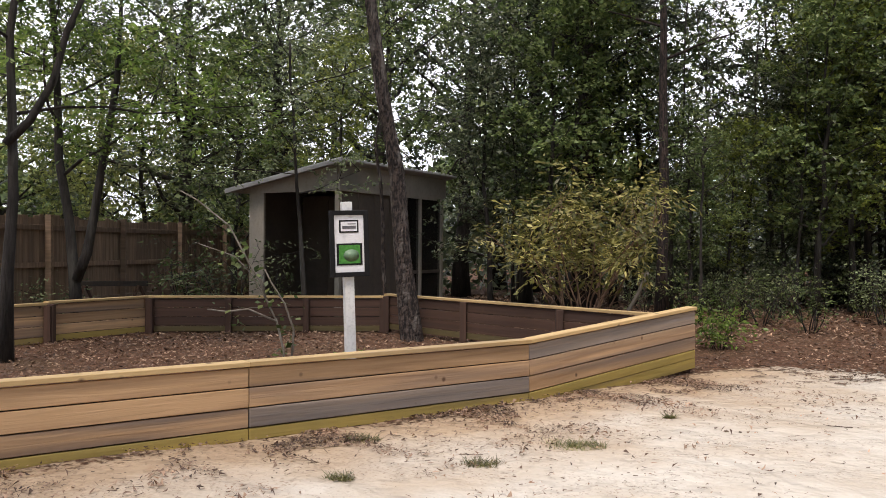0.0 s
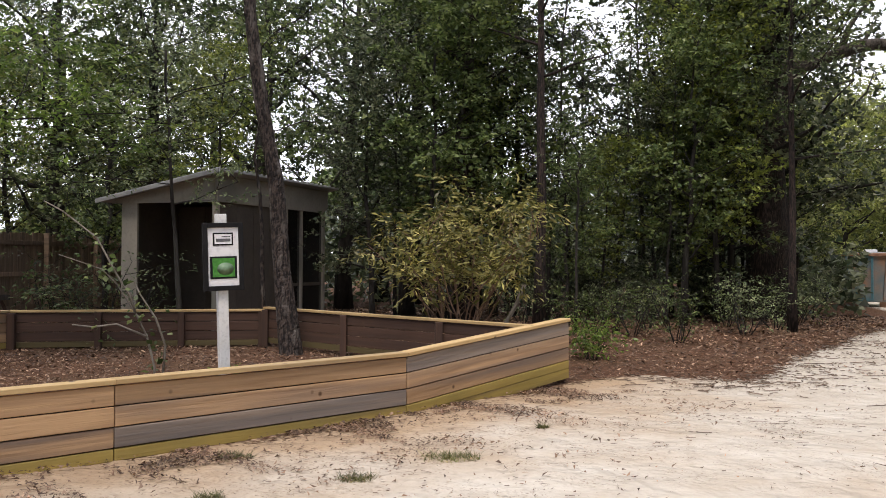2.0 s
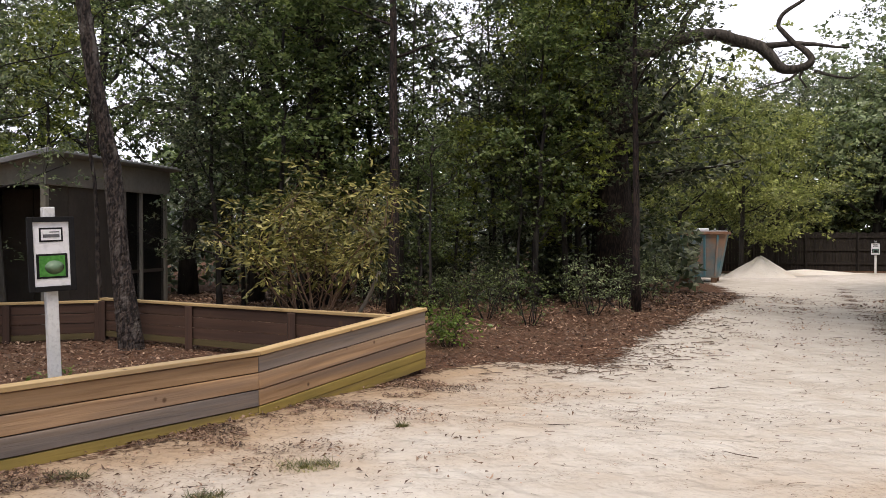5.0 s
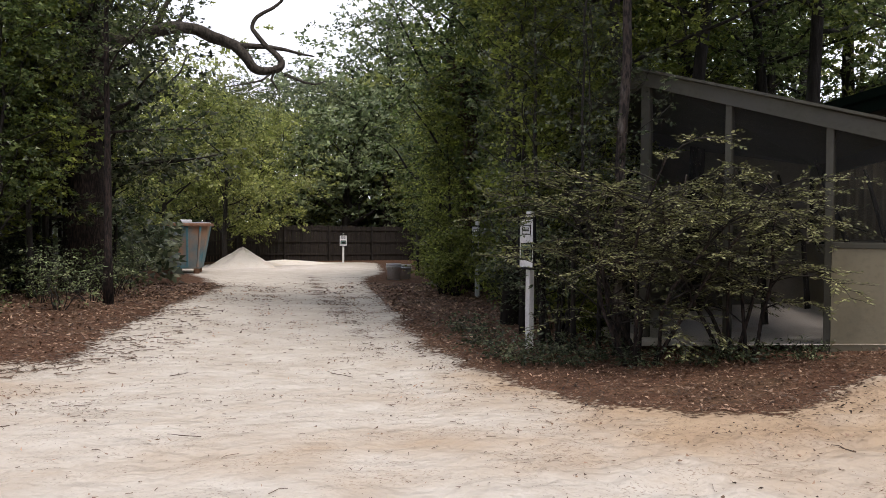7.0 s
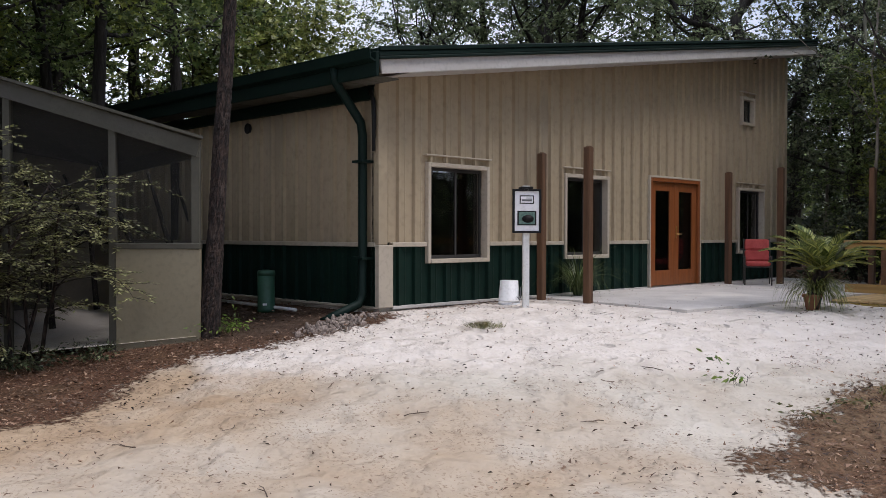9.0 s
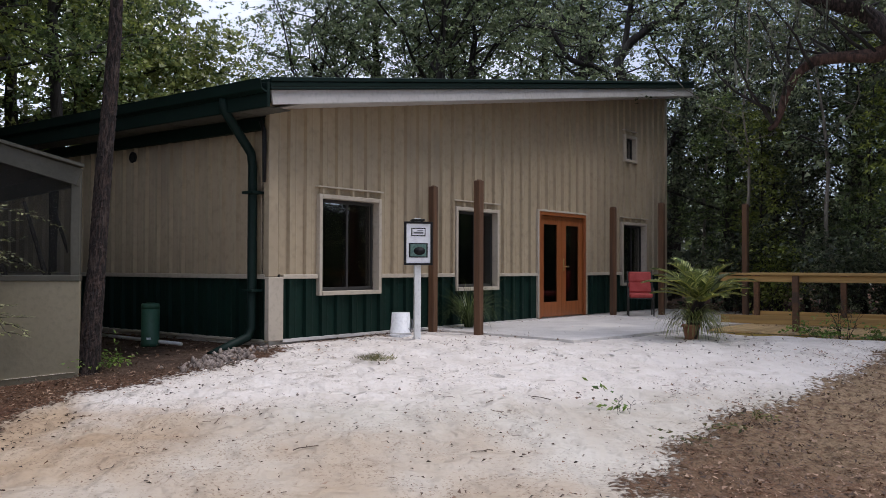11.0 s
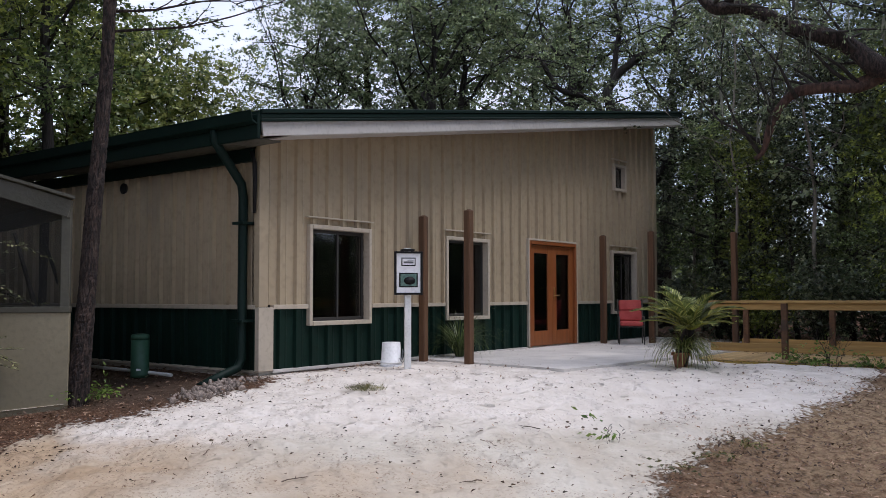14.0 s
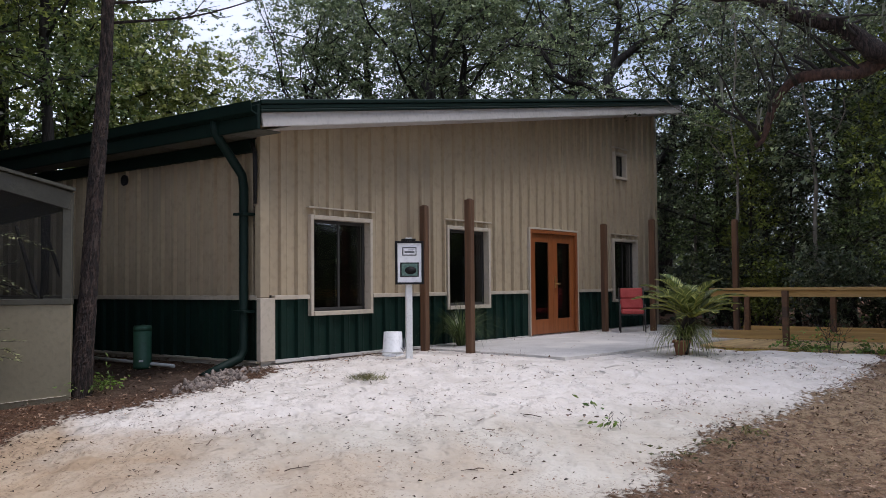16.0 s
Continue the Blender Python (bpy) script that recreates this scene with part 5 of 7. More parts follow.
def build_palm(x, y, z, n, length, label, tilt=1.0, crown=0.55):
    rng = random.Random(int(x * 10))
    t = thing("sago_palm", pose(x, y, z), label, "palm")
    part("pot", turned([(0.085, 0), (0.12, 0.18), (0.135, 0.18), (0.135, 0.22), (0.115, 0.22), (0.105, 0.19)], 22), TERRACOTTA, t, "terracotta pot")
    part("trunk", tube([(0, 0, 0), (0, -0.03, crown * 0.4), (-0.01, -0.09, crown * 0.75), (-0.02, -0.13, crown + 0.06)], [0.08, 0.10, 0.10, 0.06], 14, None, 0.3), BARK_ROUGH, t)
    nr = np.random.default_rng(31)
    blades = []
    for k in range(300):
        a, ln = nr.uniform(0, 6.283), nr.uniform(0.35, 0.8)
        u = Vector((math.cos(a), math.sin(a) - 0.3, 0)).normalized()
        side = Vector((-u.y, u.x, 0)) * 0.0095
        p, lift, drop = u * nr.uniform(0.0, 0.09) + Vector((0, -0.04, 0.23)), radians(nr.uniform(20, 80)), radians(nr.uniform(22, 40))
        for j in range(5):
            q = p + (u * math.cos(lift) + Vector((0, 0, math.sin(lift)))) * (ln / 5)
            q.z = max(q.z, 0.015)
            w0, w1 = 1 - 0.17 * j, 1 - 0.17 * (j + 1)
            blades.append([p - side * w0, p + side * w0, q + side * w1, q - side * w1])
            p, lift = q, max(lift - drop, radians(-75))
    quads_mesh("grass_clump", blades, LEAF_PALM, t)["label"] = "long drooping grass blades in the pot"
    for k in range(n):
        f = k / n
        m, q = frond(length * rng.uniform(0.85, 1.1) * (1.0 if f > 0.3 else 0.8), 20 + 56 * f ** 0.9 + rng.uniform(-6, 6), (62 if f > 0.3 else 42) * tilt, rng, 44)
        r = Matrix.Rotation(k * 2.399 + rng.uniform(-0.15, 0.15), 4, "Z")
        r.translation = (-0.02, -0.13, crown)
        ob = quads_mesh("frond", [[r @ v for v in qq] for qq in q], LEAF_PALM, t)
        bm = bmesh.new()
        tube([r @ v for v in m], [0.011 - 0.0008 * i for i in range(11)], 5, bm)
        part("midrib", bm, MIDRIB, ob, "yellow-green midrib")
    return t


build_palm(12.35, -6.12, gz(12.35, -6.12), 30, 0.80, "sago palm with arching feather leaves in a terracotta pot")
wx, wy, _ = uv(4.0, -0.36)


def blade_clump(x, y, z, n, length, seed):
    """A fountain of long narrow blades that rise and arch over."""
    nr = np.random.default_rng(seed)
    quads = []
    for k in range(n):
        a, ln, out = nr.uniform(0, 6.283), length * nr.uniform(0.65, 1.15), nr.uniform(0.15, 1.0)
        u, side = Vector((math.cos(a), math.sin(a), 0)), Vector((-math.sin(a), math.cos(a), 0)) * 0.009
        p, lift = u * 0.05, radians(90 - 24 * out)
        for j in range(5):
            q = p + (u * math.cos(lift) + Vector((0, 0, math.sin(lift)))) * (ln / 5)
            w0, w1 = 1 - 0.18 * j, 1 - 0.18 * (j + 1)
            quads.append([p - side * w0, p + side * w0, q + side * w1, q - side * w1])
            p, lift = q, lift - radians(12 + 20 * out)
    t = thing("grass_plant", pose(x, y, z), "fountain of long dark green blades before the wainscot", "plant")
    quads_mesh("foliage", quads, LEAF_OAK, t)


blade_clump(wx, wy, gz(wx, wy), 240, 1.05, 33)


def build_boardwalk():
    t = thing("boardwalk", pose(12.2, -0.11, 0, 0, 0, -47), "pale timber boardwalk with a railing of treated pine", "boardwalk")
    near, far, v0, v1, dz = 7.05, 8.65, -3.5, -12.0, 0.61
    v = v0
    me = bpy.data.meshes.new("plank")
    bm = box((near - 0.42, -0.068, -0.036), (far + 0.05, 0.068, 0.0), 0.004)
    bm.to_mesh(me)
    bm.free()
    me.materials.append(CAP)
    while v > v1:
        ob = new("plank", me)
        ob.parent = t
        ob.location = (0, v, dz + random.uniform(-0.002, 0.002))
        v -= 0.142
    for s in (near, far):
        edge = s - 0.37 if s == near else s
        board("joist", (edge, v0, dz - 0.14), (edge, v1, dz - 0.14), 0.04, 0.19, TREATED, t)
        v = -4.755 if s == near else v0 - 0.1
        while v > v1:
            board("rail_post", (s - 0.125, v, dz), (s - 0.125, v, dz + 0.90), 0.09, 0.09, POST, t)
            v -= 1.8 if s == near else 1.5
        board("handrail", (s - 0.06, v0, dz + 0.925), (s - 0.06, v1, dz + 0.925), 0.16, 0.04, RAIL_WOOD, t, "treated pine handrail")
        board("rail", (s - 0.055, v0, dz + 0.845), (s - 0.055, v1, dz + 0.845), 0.035, 0.10, RAIL_WOOD, t)
        board("kick_rail", (s - 0.055, v0, dz + 0.17), (s - 0.055, v1, dz + 0.17), 0.035, 0.14, RAIL_WOOD, t)


build_boardwalk()


# ---- sawhorse by the fence ----
def build_sawhorse():
    x, y = -6.0, 15.2
    t = thing("sawhorse", pose(x, y, 0.05, 0, 0, 14), "weathered wooden sawhorse behind the pen", "sawhorse")
    board("top_bar", (-0.6, 0, 0.75), (0.6, 0, 0.75), 0.07, 0.09, FENCE_DARK, t)
    for sx in (-0.45, 0.45):
        board("leg", (sx - 0.3, -0.12, 0), (sx, -0.06, 0.72), 0.08, 0.05, BOARD_DARK, t)
        board("leg", (sx + 0.3, 0.12, 0), (sx, 0.06, 0.72), 0.08, 0.05, BOARD_DARK, t)


build_sawhorse()


# ---- trees ----
def limb_path(start, direction, length, rng, steps=6, curl=0.35, lift=0.1):
    p, d = Vector(start), Vector(direction).normalized()
    out = [p.copy()]
    for _ in range(steps):
        d = (d + Vector((rng.uniform(-curl, curl), rng.uniform(-curl, curl), rng.uniform(-curl, curl) * 0.6 + lift))).normalized()
        p = p + d * (length / steps)
        out.append(p.copy())
    return out


def tree(name, m, H, base, spread, r0, lean, leaf, n_leaf, size, seed, bark, label, category="tree", group="", limbs=9, clump=0.55, sides=9, down=0.0, droop_moss=0, tri=False, rough_bark=False, bare=(), wob=0.014, curl=0.38, thick=0.42):
    """A tapered trunk with limbs, and a crown of leaf clumps at and along the twigs."""
    rng, nr = random.Random(seed), np.random.default_rng(seed)
    t = thing(name, m, label, category, group)
    bm, twigs = bmesh.new(), bmesh.new()
    trunk = [Vector((0, 0, -0.15))]
    for k in range(1, 9):
        f = k / 8
        trunk.append(Vector((lean[0] * f + rng.uniform(-1, 1) * wob * H * f ** 0.5, lean[1] * f + rng.uniform(-1, 1) * wob * H * f ** 0.5, H * 0.92 * f)))
    radii = [r0 * 1.35] + [max(0.02, r0 * (1 - 0.82 * k / 8)) for k in range(1, 9)]
    if rough_bark:
        rough_tube(trunk, radii, bm)
    else:
        tube(trunk, radii, sides, bm, 0.18)
    for z in bare:
        f = z / (H * 0.92) * 8
        i = int(f)
        path = limb_path(trunk[i].lerp(trunk[i + 1], f - i), (rng.uniform(-0.3, 0.3), -1.0, 0.12), rng.uniform(1.5, 2.6), rng, 8, 0.2, 0.01)
        part("bare_branch", tube(path, [0.021 - 0.0022 * j for j in range(9)], 5), bark, t)
        for j in range(2, 8):
            tube(limb_path(path[j], (rng.uniform(-0.6, 0.6), -1.0, rng.uniform(-0.7, 0.9)), rng.uniform(0.3, 0.9), rng, 4, 0.3), [0.009, 0.008, 0.006, 0.005, 0.003], 4, twigs)
    spots, arms = [], []
    for k in range(limbs):
        f = base / H + (0.96 - base / H) * ((k + 0.5) / limbs)
        i = min(7, int(f / 0.92 * 8)) if f < 0.92 else 7
        s = trunk[i].lerp(trunk[i + 1], min(1, max(0, f / 0.92 * 8 - i)))
        a = k * 2.4 + rng.uniform(-0.5, 0.5)
        g = (f - base / H) / (1 - base / H)
        ln = spread * (0.55 + 0.75 * math.sin(math.pi * min(1, 0.25 + 0.75 * g))) * rng.uniform(0.7, 1.15)
        path = limb_path(s, (math.cos(a), math.sin(a), 0.35 + 0.5 * g - down), ln, rng, 6, curl, 0.06 - down * 0.1)
        arms.append((path, [max(0.010, radii[i] * thick * (1 - 0.85 * j / 6)) for j in range(7)]))
        for j in range(2, 7):
            spots.append((path[j], 1.0 if j > 3 else 0.6))
            if j % 2 == 0:
                sub = limb_path(path[j], (rng.uniform(-1, 1), rng.uniform(-1, 1), rng.uniform(-0.3, 0.6)), ln * 0.4, rng, 3, 0.4)
                tube(sub, [max(0.006, radii[i] * 0.13), 0.008, 0.006, 0.004], 3, twigs)
                spots += [(sub[2], 1.0), (sub[3], 1.1)]
    spots.append((trunk[8], 1.2))
    part("trunk", bm, bark, t)
    for path, rr in arms:
        part("limb", tube(path, rr, 5), bark, t)
    tagged(part("brushwood", twigs, bark, t), kind="stuff")
    c = np.array([s for s, _ in spots])
    w = np.array([v for _, v in spots])
    quads_mesh("crown", sprayed(c, w, n_leaf, size, nr, clump, 14, 0.5 if tri else 0.42, tri), leaf, t)
    if droop_moss:
        pts = c[nr.integers(0, len(c), droop_moss)] + nr.normal(size=(droop_moss, 3)) * 0.25
        tagged(quads_mesh("moss", hanging(pts, nr), MOSS_HANG, t), "grey hanging moss", kind="stuff")
    return t


def rough_tube(path, radii, bm, sides=36, step=0.03):
    """A trunk with plates of bark standing proud of dark furrows."""
    rings = []
    total = sum((b - a).length for a, b in zip(path, path[1:]))
    n = int(min(total, 7.0) / step)
    lens = np.cumsum([0] + [(b - a).length for a, b in zip(path, path[1:])])
    spots = [min(total, 7.0) * k / n for k in range(n + 1)] + ([total] if total > 7.0 else [])
    for q in spots:
        i = min(len(path) - 2, int(np.searchsorted(lens, q, side="right") - 1))
        f = (q - lens[i]) / (lens[i + 1] - lens[i])
        p, r = path[i].lerp(path[i + 1], f), radii[i] + (radii[i + 1] - radii[i]) * f
        ring = []
        for k in range(sides):
            a = 2 * math.pi * k / sides
            u = Vector((math.cos(a), math.sin(a), 0))
            v = Vector((u.x * r * 46, u.y * r * 46, q * 13))
            plate = abs(noise.noise(v)) + 0.5 * abs(noise.noise(v * 2.3))
            ring.append(bm.verts.new(p + u * (r * 0.95 + 0.04 * min(0.42, plate) + 0.10 * r * noise.noise((u.x * 1.5, u.y * 1.5, q * 0.9)))))
        rings.append(ring)
    for x, y in zip(rings, rings[1:]):
        for k in range(sides):
            bm.faces.new((x[k], x[(k + 1) % sides], y[(k + 1) % sides], y[k]))
    bm.faces.new(rings[-1])


def hanging(pts, nr):
    out = []
    for p in pts:
        ln = nr.uniform(0.12, 0.5)
        for _ in range(7):
            a = p + nr.normal(size=3) * (0.05, 0.05, 0.03)
            l2 = ln * nr.uniform(0.4, 1.0)
            w = np.array([nr.normal(), nr.normal(), 0]) * 0.008
            b = a + np.array([nr.normal() * 0.06, nr.normal() * 0.06, -l2])
            out.append([a - w, a + w, b + w * 0.3, b - w * 0.3])
    return np.array(out)


def bush(name, m, H, R, leaf, n_leaf, size, seed, bark, label, group="", stems=9, clump=0.2, open_low=0.35, tri=False, flat=False, shape=0.42):
    """Many thin stems from one foot, with leaves towards their ends."""
    rng, nr = random.Random(seed), np.random.default_rng(seed)
    t = thing(name, m, label, "shrub", group)
    bm = bmesh.new()
    spots = []
    for k in range(stems):
        a = k * 2.4 + rng.uniform(-0.4, 0.4)
        out = rng.uniform(0.25, 1.0)
        path = limb_path((0.06 * math.cos(a), 0.06 * math.sin(a), -0.05), (math.cos(a) * out * R / H, math.sin(a) * out * R / H, 1.0), H * rng.uniform(0.75, 1.1), rng, 6, 0.30, 0.05)
        part("stem", tube(path, [min(0.018, 0.010 * H) * (1 - 0.13 * j) for j in range(7)], 5), bark, t)
        for j in range(2, 7):
            if j / 6 > open_low:
                spots.append(path[j])
            sub = limb_path(path[j], (rng.uniform(-1, 1), rng.uniform(-1, 1), 0.08 if flat else 0.4), H * (0.3 if flat else 0.22), rng, 3, 0.35)
            tube(sub, [min(0.008, 0.004 * H), min(0.007, 0.0035 * H), 0.003, 0.002], 4, bm)
            spots += [sub[2], sub[3]] if j / 6 > open_low * 0.7 else []
    tagged(part("brushwood", bm, bark, t), kind="stuff")
    c = np.array(spots)
    quads_mesh("foliage", sprayed(c, np.ones(len(c)), n_leaf, size, nr, clump, 8, 0.5 if tri else shape, tri), leaf, t)
    return t


def polar(az, d):
    return 0.05 + d * math.sin(radians(az)), -0.45 + d * math.cos(radians(az))


def at(az, d, rz=0.0, s=1.0, dz=0.0):
    x, y = polar(az, d)
    return Matrix.LocRotScale((x, y, gz(x, y) + dz), Euler((0, 0, radians(rz))), Vector((s, s, s)))


# single trees close by
oak = tree("oak_tree", at(-26.95, 12.6), 9.0, 2.9, 2.8, 0.085, (0.1, 0.2), LEAF_BRIGHT, 17000, 0.095, 11, BARK, "slim dark oak inside the pen's edge", limbs=12, clump=0.42)
part("limb", tube([(0.0, 0.0, 2.75), (0.28, 0.05, 3.05), (0.55, 0.1, 3.55), (0.72, 0.12, 4.2), (1.05, 0.2, 5.0)], [0.06, 0.055, 0.048, 0.04, 0.025], 8, None, 0.2), BARK, oak)
oak = tree("oak_tree", at(-22.95, 15.9), 8.4, 2.4, 2.6, 0.10, (-0.9, 0.4), LEAF_BRIGHT, 19000, 0.095, 12, BARK, "forked oak before the wooden fence", limbs=13, clump=0.42)
part("fork", tube([(-0.06, 0.02, 0.9), (0.12, 0.0, 1.35), (0.2, 0.05, 1.9), (0.34, 0.1, 2.9), (0.55, 0.15, 4.2), (0.6, 0.2, 5.6)], [0.085, 0.08, 0.072, 0.062, 0.05, 0.03], 9, None, 0.2), BARK, oak)
tree("pine_tree", pose(-0.62, 13.6, 0.0), 11.5, 6.4, 2.2, 0.142, (-1.25, 0.1), LEAF_OAK, 9000, 0.09, 13, BARK_PINE, "tall leaning tree with flaking bark inside the pen", limbs=9, rough_bark=True)
tree("pine_tree", pose(10.25, 5.35, gz(10.2, 5.3)), 11.0, 4.4, 3.5, 0.085, (0.1, 0.0), LEAF_YELLOW, 15000, 0.085, 14, BARK_PINE, "slim tree beside the screened enclosure", limbs=9)
tree("pine_tree", pose(11.12, 1.93, gz(11.1, 1.9)), 11.5, 5.4, 3.8, 0.10, (0.1, -0.62), LEAF_LIVE, 36000, 0.082, 15, BARK_ROUGH, "tall slim tree at the enclosure's corner", limbs=8, rough_bark=True, bare=(4.45, 4.7, 4.95, 5.15, 5.35), wob=0.004)

tree("young_tree", at(28.3, 18.0), 9.5, 3.0, 1.9, 0.085, (0.05, 0.1), LEAF_OAK, 7500, 0.09, 16, BARK_ROUGH, "slim dark tree standing before the great oak", limbs=12, clump=0.3, wob=0.008)
tree("oak_tree", at(8.1, 19.6), 12.5, 5.0, 2.6, 0.27, (0.2, 0.3), LEAF_DARK, 8000, 0.11, 61, BARK_ROUGH, "thick dark oak trunk in the wood", limbs=12, clump=0.34, wob=0.006)
tree("pine_tree", at(13.0, 17.4), 12.0, 4.6, 1.8, 0.115, (0.1, 0.2), LEAF_OAK, 6500, 0.10, 62, BARK_ROUGH, "straight reddish trunk at the wood's edge", limbs=11, clump=0.32, wob=0.004)
tree("sapling", at(15.3, 16.6), 3.6, 2.2, 0.6, 0.035, (0.05, 0.0), LEAF_OAK, 700, 0.07, 63, BARK, "thin dark sapling on the leaf litter", limbs=5, clump=0.2, wob=0.006)
tree("live_oak", at(45.2, 52.0), 15.0, 6.0, 3.3, 0.30, (0.5, 0.3), LEAF_LIVE, 9000, 0.22, 64, BARK, "tall grey-green live oak beyond the drive", limbs=20, clump=0.8, droop_moss=60, tri=True, curl=0.7, thick=0.5)

# wood edge: prototypes first, then their repeats
PROTO = {}
PROTO["oak"] = [tree("oak_tree", at((8.6, 23.5, 27.0)[k], 22 + k), 12.0, 2.2, 3.4, 0.26, (0.4, 0.3), (LEAF_OAK, LEAF_DARK, LEAF_DARK)[k], 10500, 0.165, 30 + k, BARK, "tall dark evergreen oak in the wood", group="wood trees", limbs=19, clump=0.44, tri=True) for k in range(3)]
PROTO["canopy"] = [tree("tall_tree", at((64.5, 71.0)[k], 16.8 + k), 12.5, 4.7, 3.8, 0.17, (0.5, -0.4), (LEAF_OAK, LEAF_YELLOW)[k], 15500, 0.112, 35 + k, BARK, "tall tree spreading its crown over the enclosure", group="canopy trees", limbs=18, clump=0.42, tri=True) for k in range(2)]
PROTO["slim"] = [tree("young_tree", at((7.2, 22.0, 24.6)[k], 19.2 + k), 8.0, 1.4, 1.5, 0.085, (0.3, -0.2), (LEAF_OAK, LEAF_YELLOW, LEAF_DARK)[k], 6900, 0.118, 40 + k, BARK, "slim young tree at the wood's edge", group="young wood trees", limbs=16, clump=0.30, tri=True) for k in range(3)]
PROTO["bush"] = [bush("shrub", at((54.6, 57.0, 118.0)[k], (15.6, 14.6, 20.6)[k], 0, (0.8, 0.8, 1.1)[k]), 1.5, 0.9, (LEAF_DARK, LEAF_YELLOW, LEAF_DARK)[k], 3600, 0.085, 50 + k, BARK, "leafy shrub on the brown forest floor", "understorey shrubs", stems=11, clump=0.22, open_low=0.15, tri=True) for k in range(3)]
PROTO["wisp"] = [bush("shrub", at((21.6, 25.6)[k], (15.4, 17.0)[k]), 1.15, 1.0, (LEAF_OAK, LEAF_LIVE)[k], 800, 0.062, 54 + k, BARK, "thin wispy shrub on the brown forest floor", "wispy shrubs", stems=8, clump=0.13, open_low=0.1, flat=True) for k in range(2)]
PROTO["pole"] = [tree("thin_tree", at((13.6, 118.0)[k], (19.4, 20.2)[k]), 7.6, 2.4, 1.1, (0.05, 0.045)[k], (0.25, -0.2), LEAF_DARK, 1300, 0.10, 57 + k, (BARK, BARK_PALE)[k], ("thin dark tree in the wood", "thin pale tree in the wood")[k], group="thin wood trees", limbs=9, clump=0.36, tri=True) for k in range(2)]
PROTO["cover"] = [bush("ground_cover", at(53.0, 11.2), 0.32, 0.5, LEAF_DARK, 420, 0.055, 59, BARK, "low dark green ground plant among fallen leaves", "ground plants", stems=8, clump=0.1, open_low=0.0)]
PROTO["bright"] = [tree("young_tree", at(35.0, 38), 6.6, 0.9, 2.6, 0.12, (0.2, 0.2), LEAF_SUN, 12500, 0.14, 60, BARK, "bright yellow-green tree beside the drive", group="bright trees", limbs=18, clump=0.42, tri=True)]
PROTO["far"] = [tree("oak_tree", at(42.5 + 6.5 * k, 51 + 3 * k, 0, 1.08 - 0.08 * k), 7.2, 0.8, 5.0, 0.3, (0.4, 0.3), (LEAF_LIVE, LEAF_SUN)[k], 10500, 0.265, 70 + k, BARK, "broad oak beyond the end of the drive", group="far trees", limbs=19, clump=0.75, tri=True) for k in range(2)]
PROTO["live"] = [tree("live_oak", at(100 + 9 * k, 29.5 + k), 12.0, 3.0, 5.5, 0.36, (0.8, 0.4), LEAF_LIVE, 20500, 0.138, 80 + k, BARK, "spreading live oak hung with grey moss behind the building", group="live oaks", limbs=22, clump=0.47, droop_moss=110, tri=True, curl=0.75, thick=0.36) for k in range(2)]


def repeat(kind, k, az, d, s=1.0):
    src = PROTO[kind][k % len(PROTO[kind])]
    copy_thing(src, at(az, d, random.uniform(0, 360), s * random.uniform(0.9, 1.1)))


random.seed(5)
# behind the pen and along the wood's edge
for k, (az, d, s) in enumerate(((-31, 24, 0.9), (-17, 26, 0.85), (-11.5, 27, 0.9), (-5, 24, 0.85), (0.5, 26, 0.9), (4.5, 22.5, 0.8), (15, 25, 0.42), (19.5, 26, 0.42), (24, 24, 1.0), (3, 31, 0.9), (-8, 33, 0.9), (-22, 31, 0.8), (18, 36, 0.52), (22.5, 31, 0.7), (5.4, 28, 0.95))):
    repeat("oak", k, az, d, s)
for k, (az, d, s) in enumerate(((-14, 21, 0.8), (-7.5, 20.5, 0.75), (2.4, 19.0, 0.75), (5.8, 18.4, 0.85), (10.2, 21.0, 0.9), (11.4, 20.8, 0.9), (14.8, 18.4, 0.55), (17, 19.8, 0.55), (20.2, 20.5, 0.6), (22, 18.8, 0.8), (24, 20, 0.9), (25.0, 24.2, 0.9), (28.6, 25.5, 0.8), (27.4, 26.5, 0.9), (12.8, 21.5, 0.6), (21.3, 23, 0.65))):
    repeat("slim", 1 if az > 26 and k % 3 else k, az, d, s)
for k, (az, d, s) in enumerate(((14.6, 16.4, 0.8), (19.8, 17.8, 0.8), (24.6, 18.6, 0.8), (27.4, 18.4, 0.85), (28.6, 20.4, 0.9), (16.8, 19.0, 0.8), (26.6, 20.6, 0.9), (12.0, 18.8, 0.8), (-12, 19.0, 0.9), (-13.8, 16.5, 1.3), (-16.6, 17.0, 1.2), (-25, 16.4, 1.0), (-28, 17.5, 1.2), (29.3, 22.5, 1.0))):
    repeat("wisp", k, az, d, s)
for k, (az, d, s) in enumerate(((12.4, 21, 1.0), (15.8, 22.6, 1.1), (17.9, 21.4, 1.0), (19.7, 23, 1.1), (20.9, 19.0, 0.85), (22.9, 21.8, 1.0), (24.4, 22.6, 1.0), (25.6, 24.6, 1.1), (11.0, 22.6, 1.1), (10.0, 20.6, 1.0), (6.6, 20.4, 1.0), (3.8, 20.6, 1.0))):
    repeat("pole", 0, az, d, s)
for k, (az, d, s) in enumerate(((115.4, 26.4, 1.1), (116.9, 23.6, 1.1), (119.9, 22.0, 1.0), (122.7, 20.2, 1.1), (124.4, 23.0, 1.1), (126.6, 19.6, 1.0))):
    repeat("pole", (1, 0, 0)[k % 3], az, d, s)
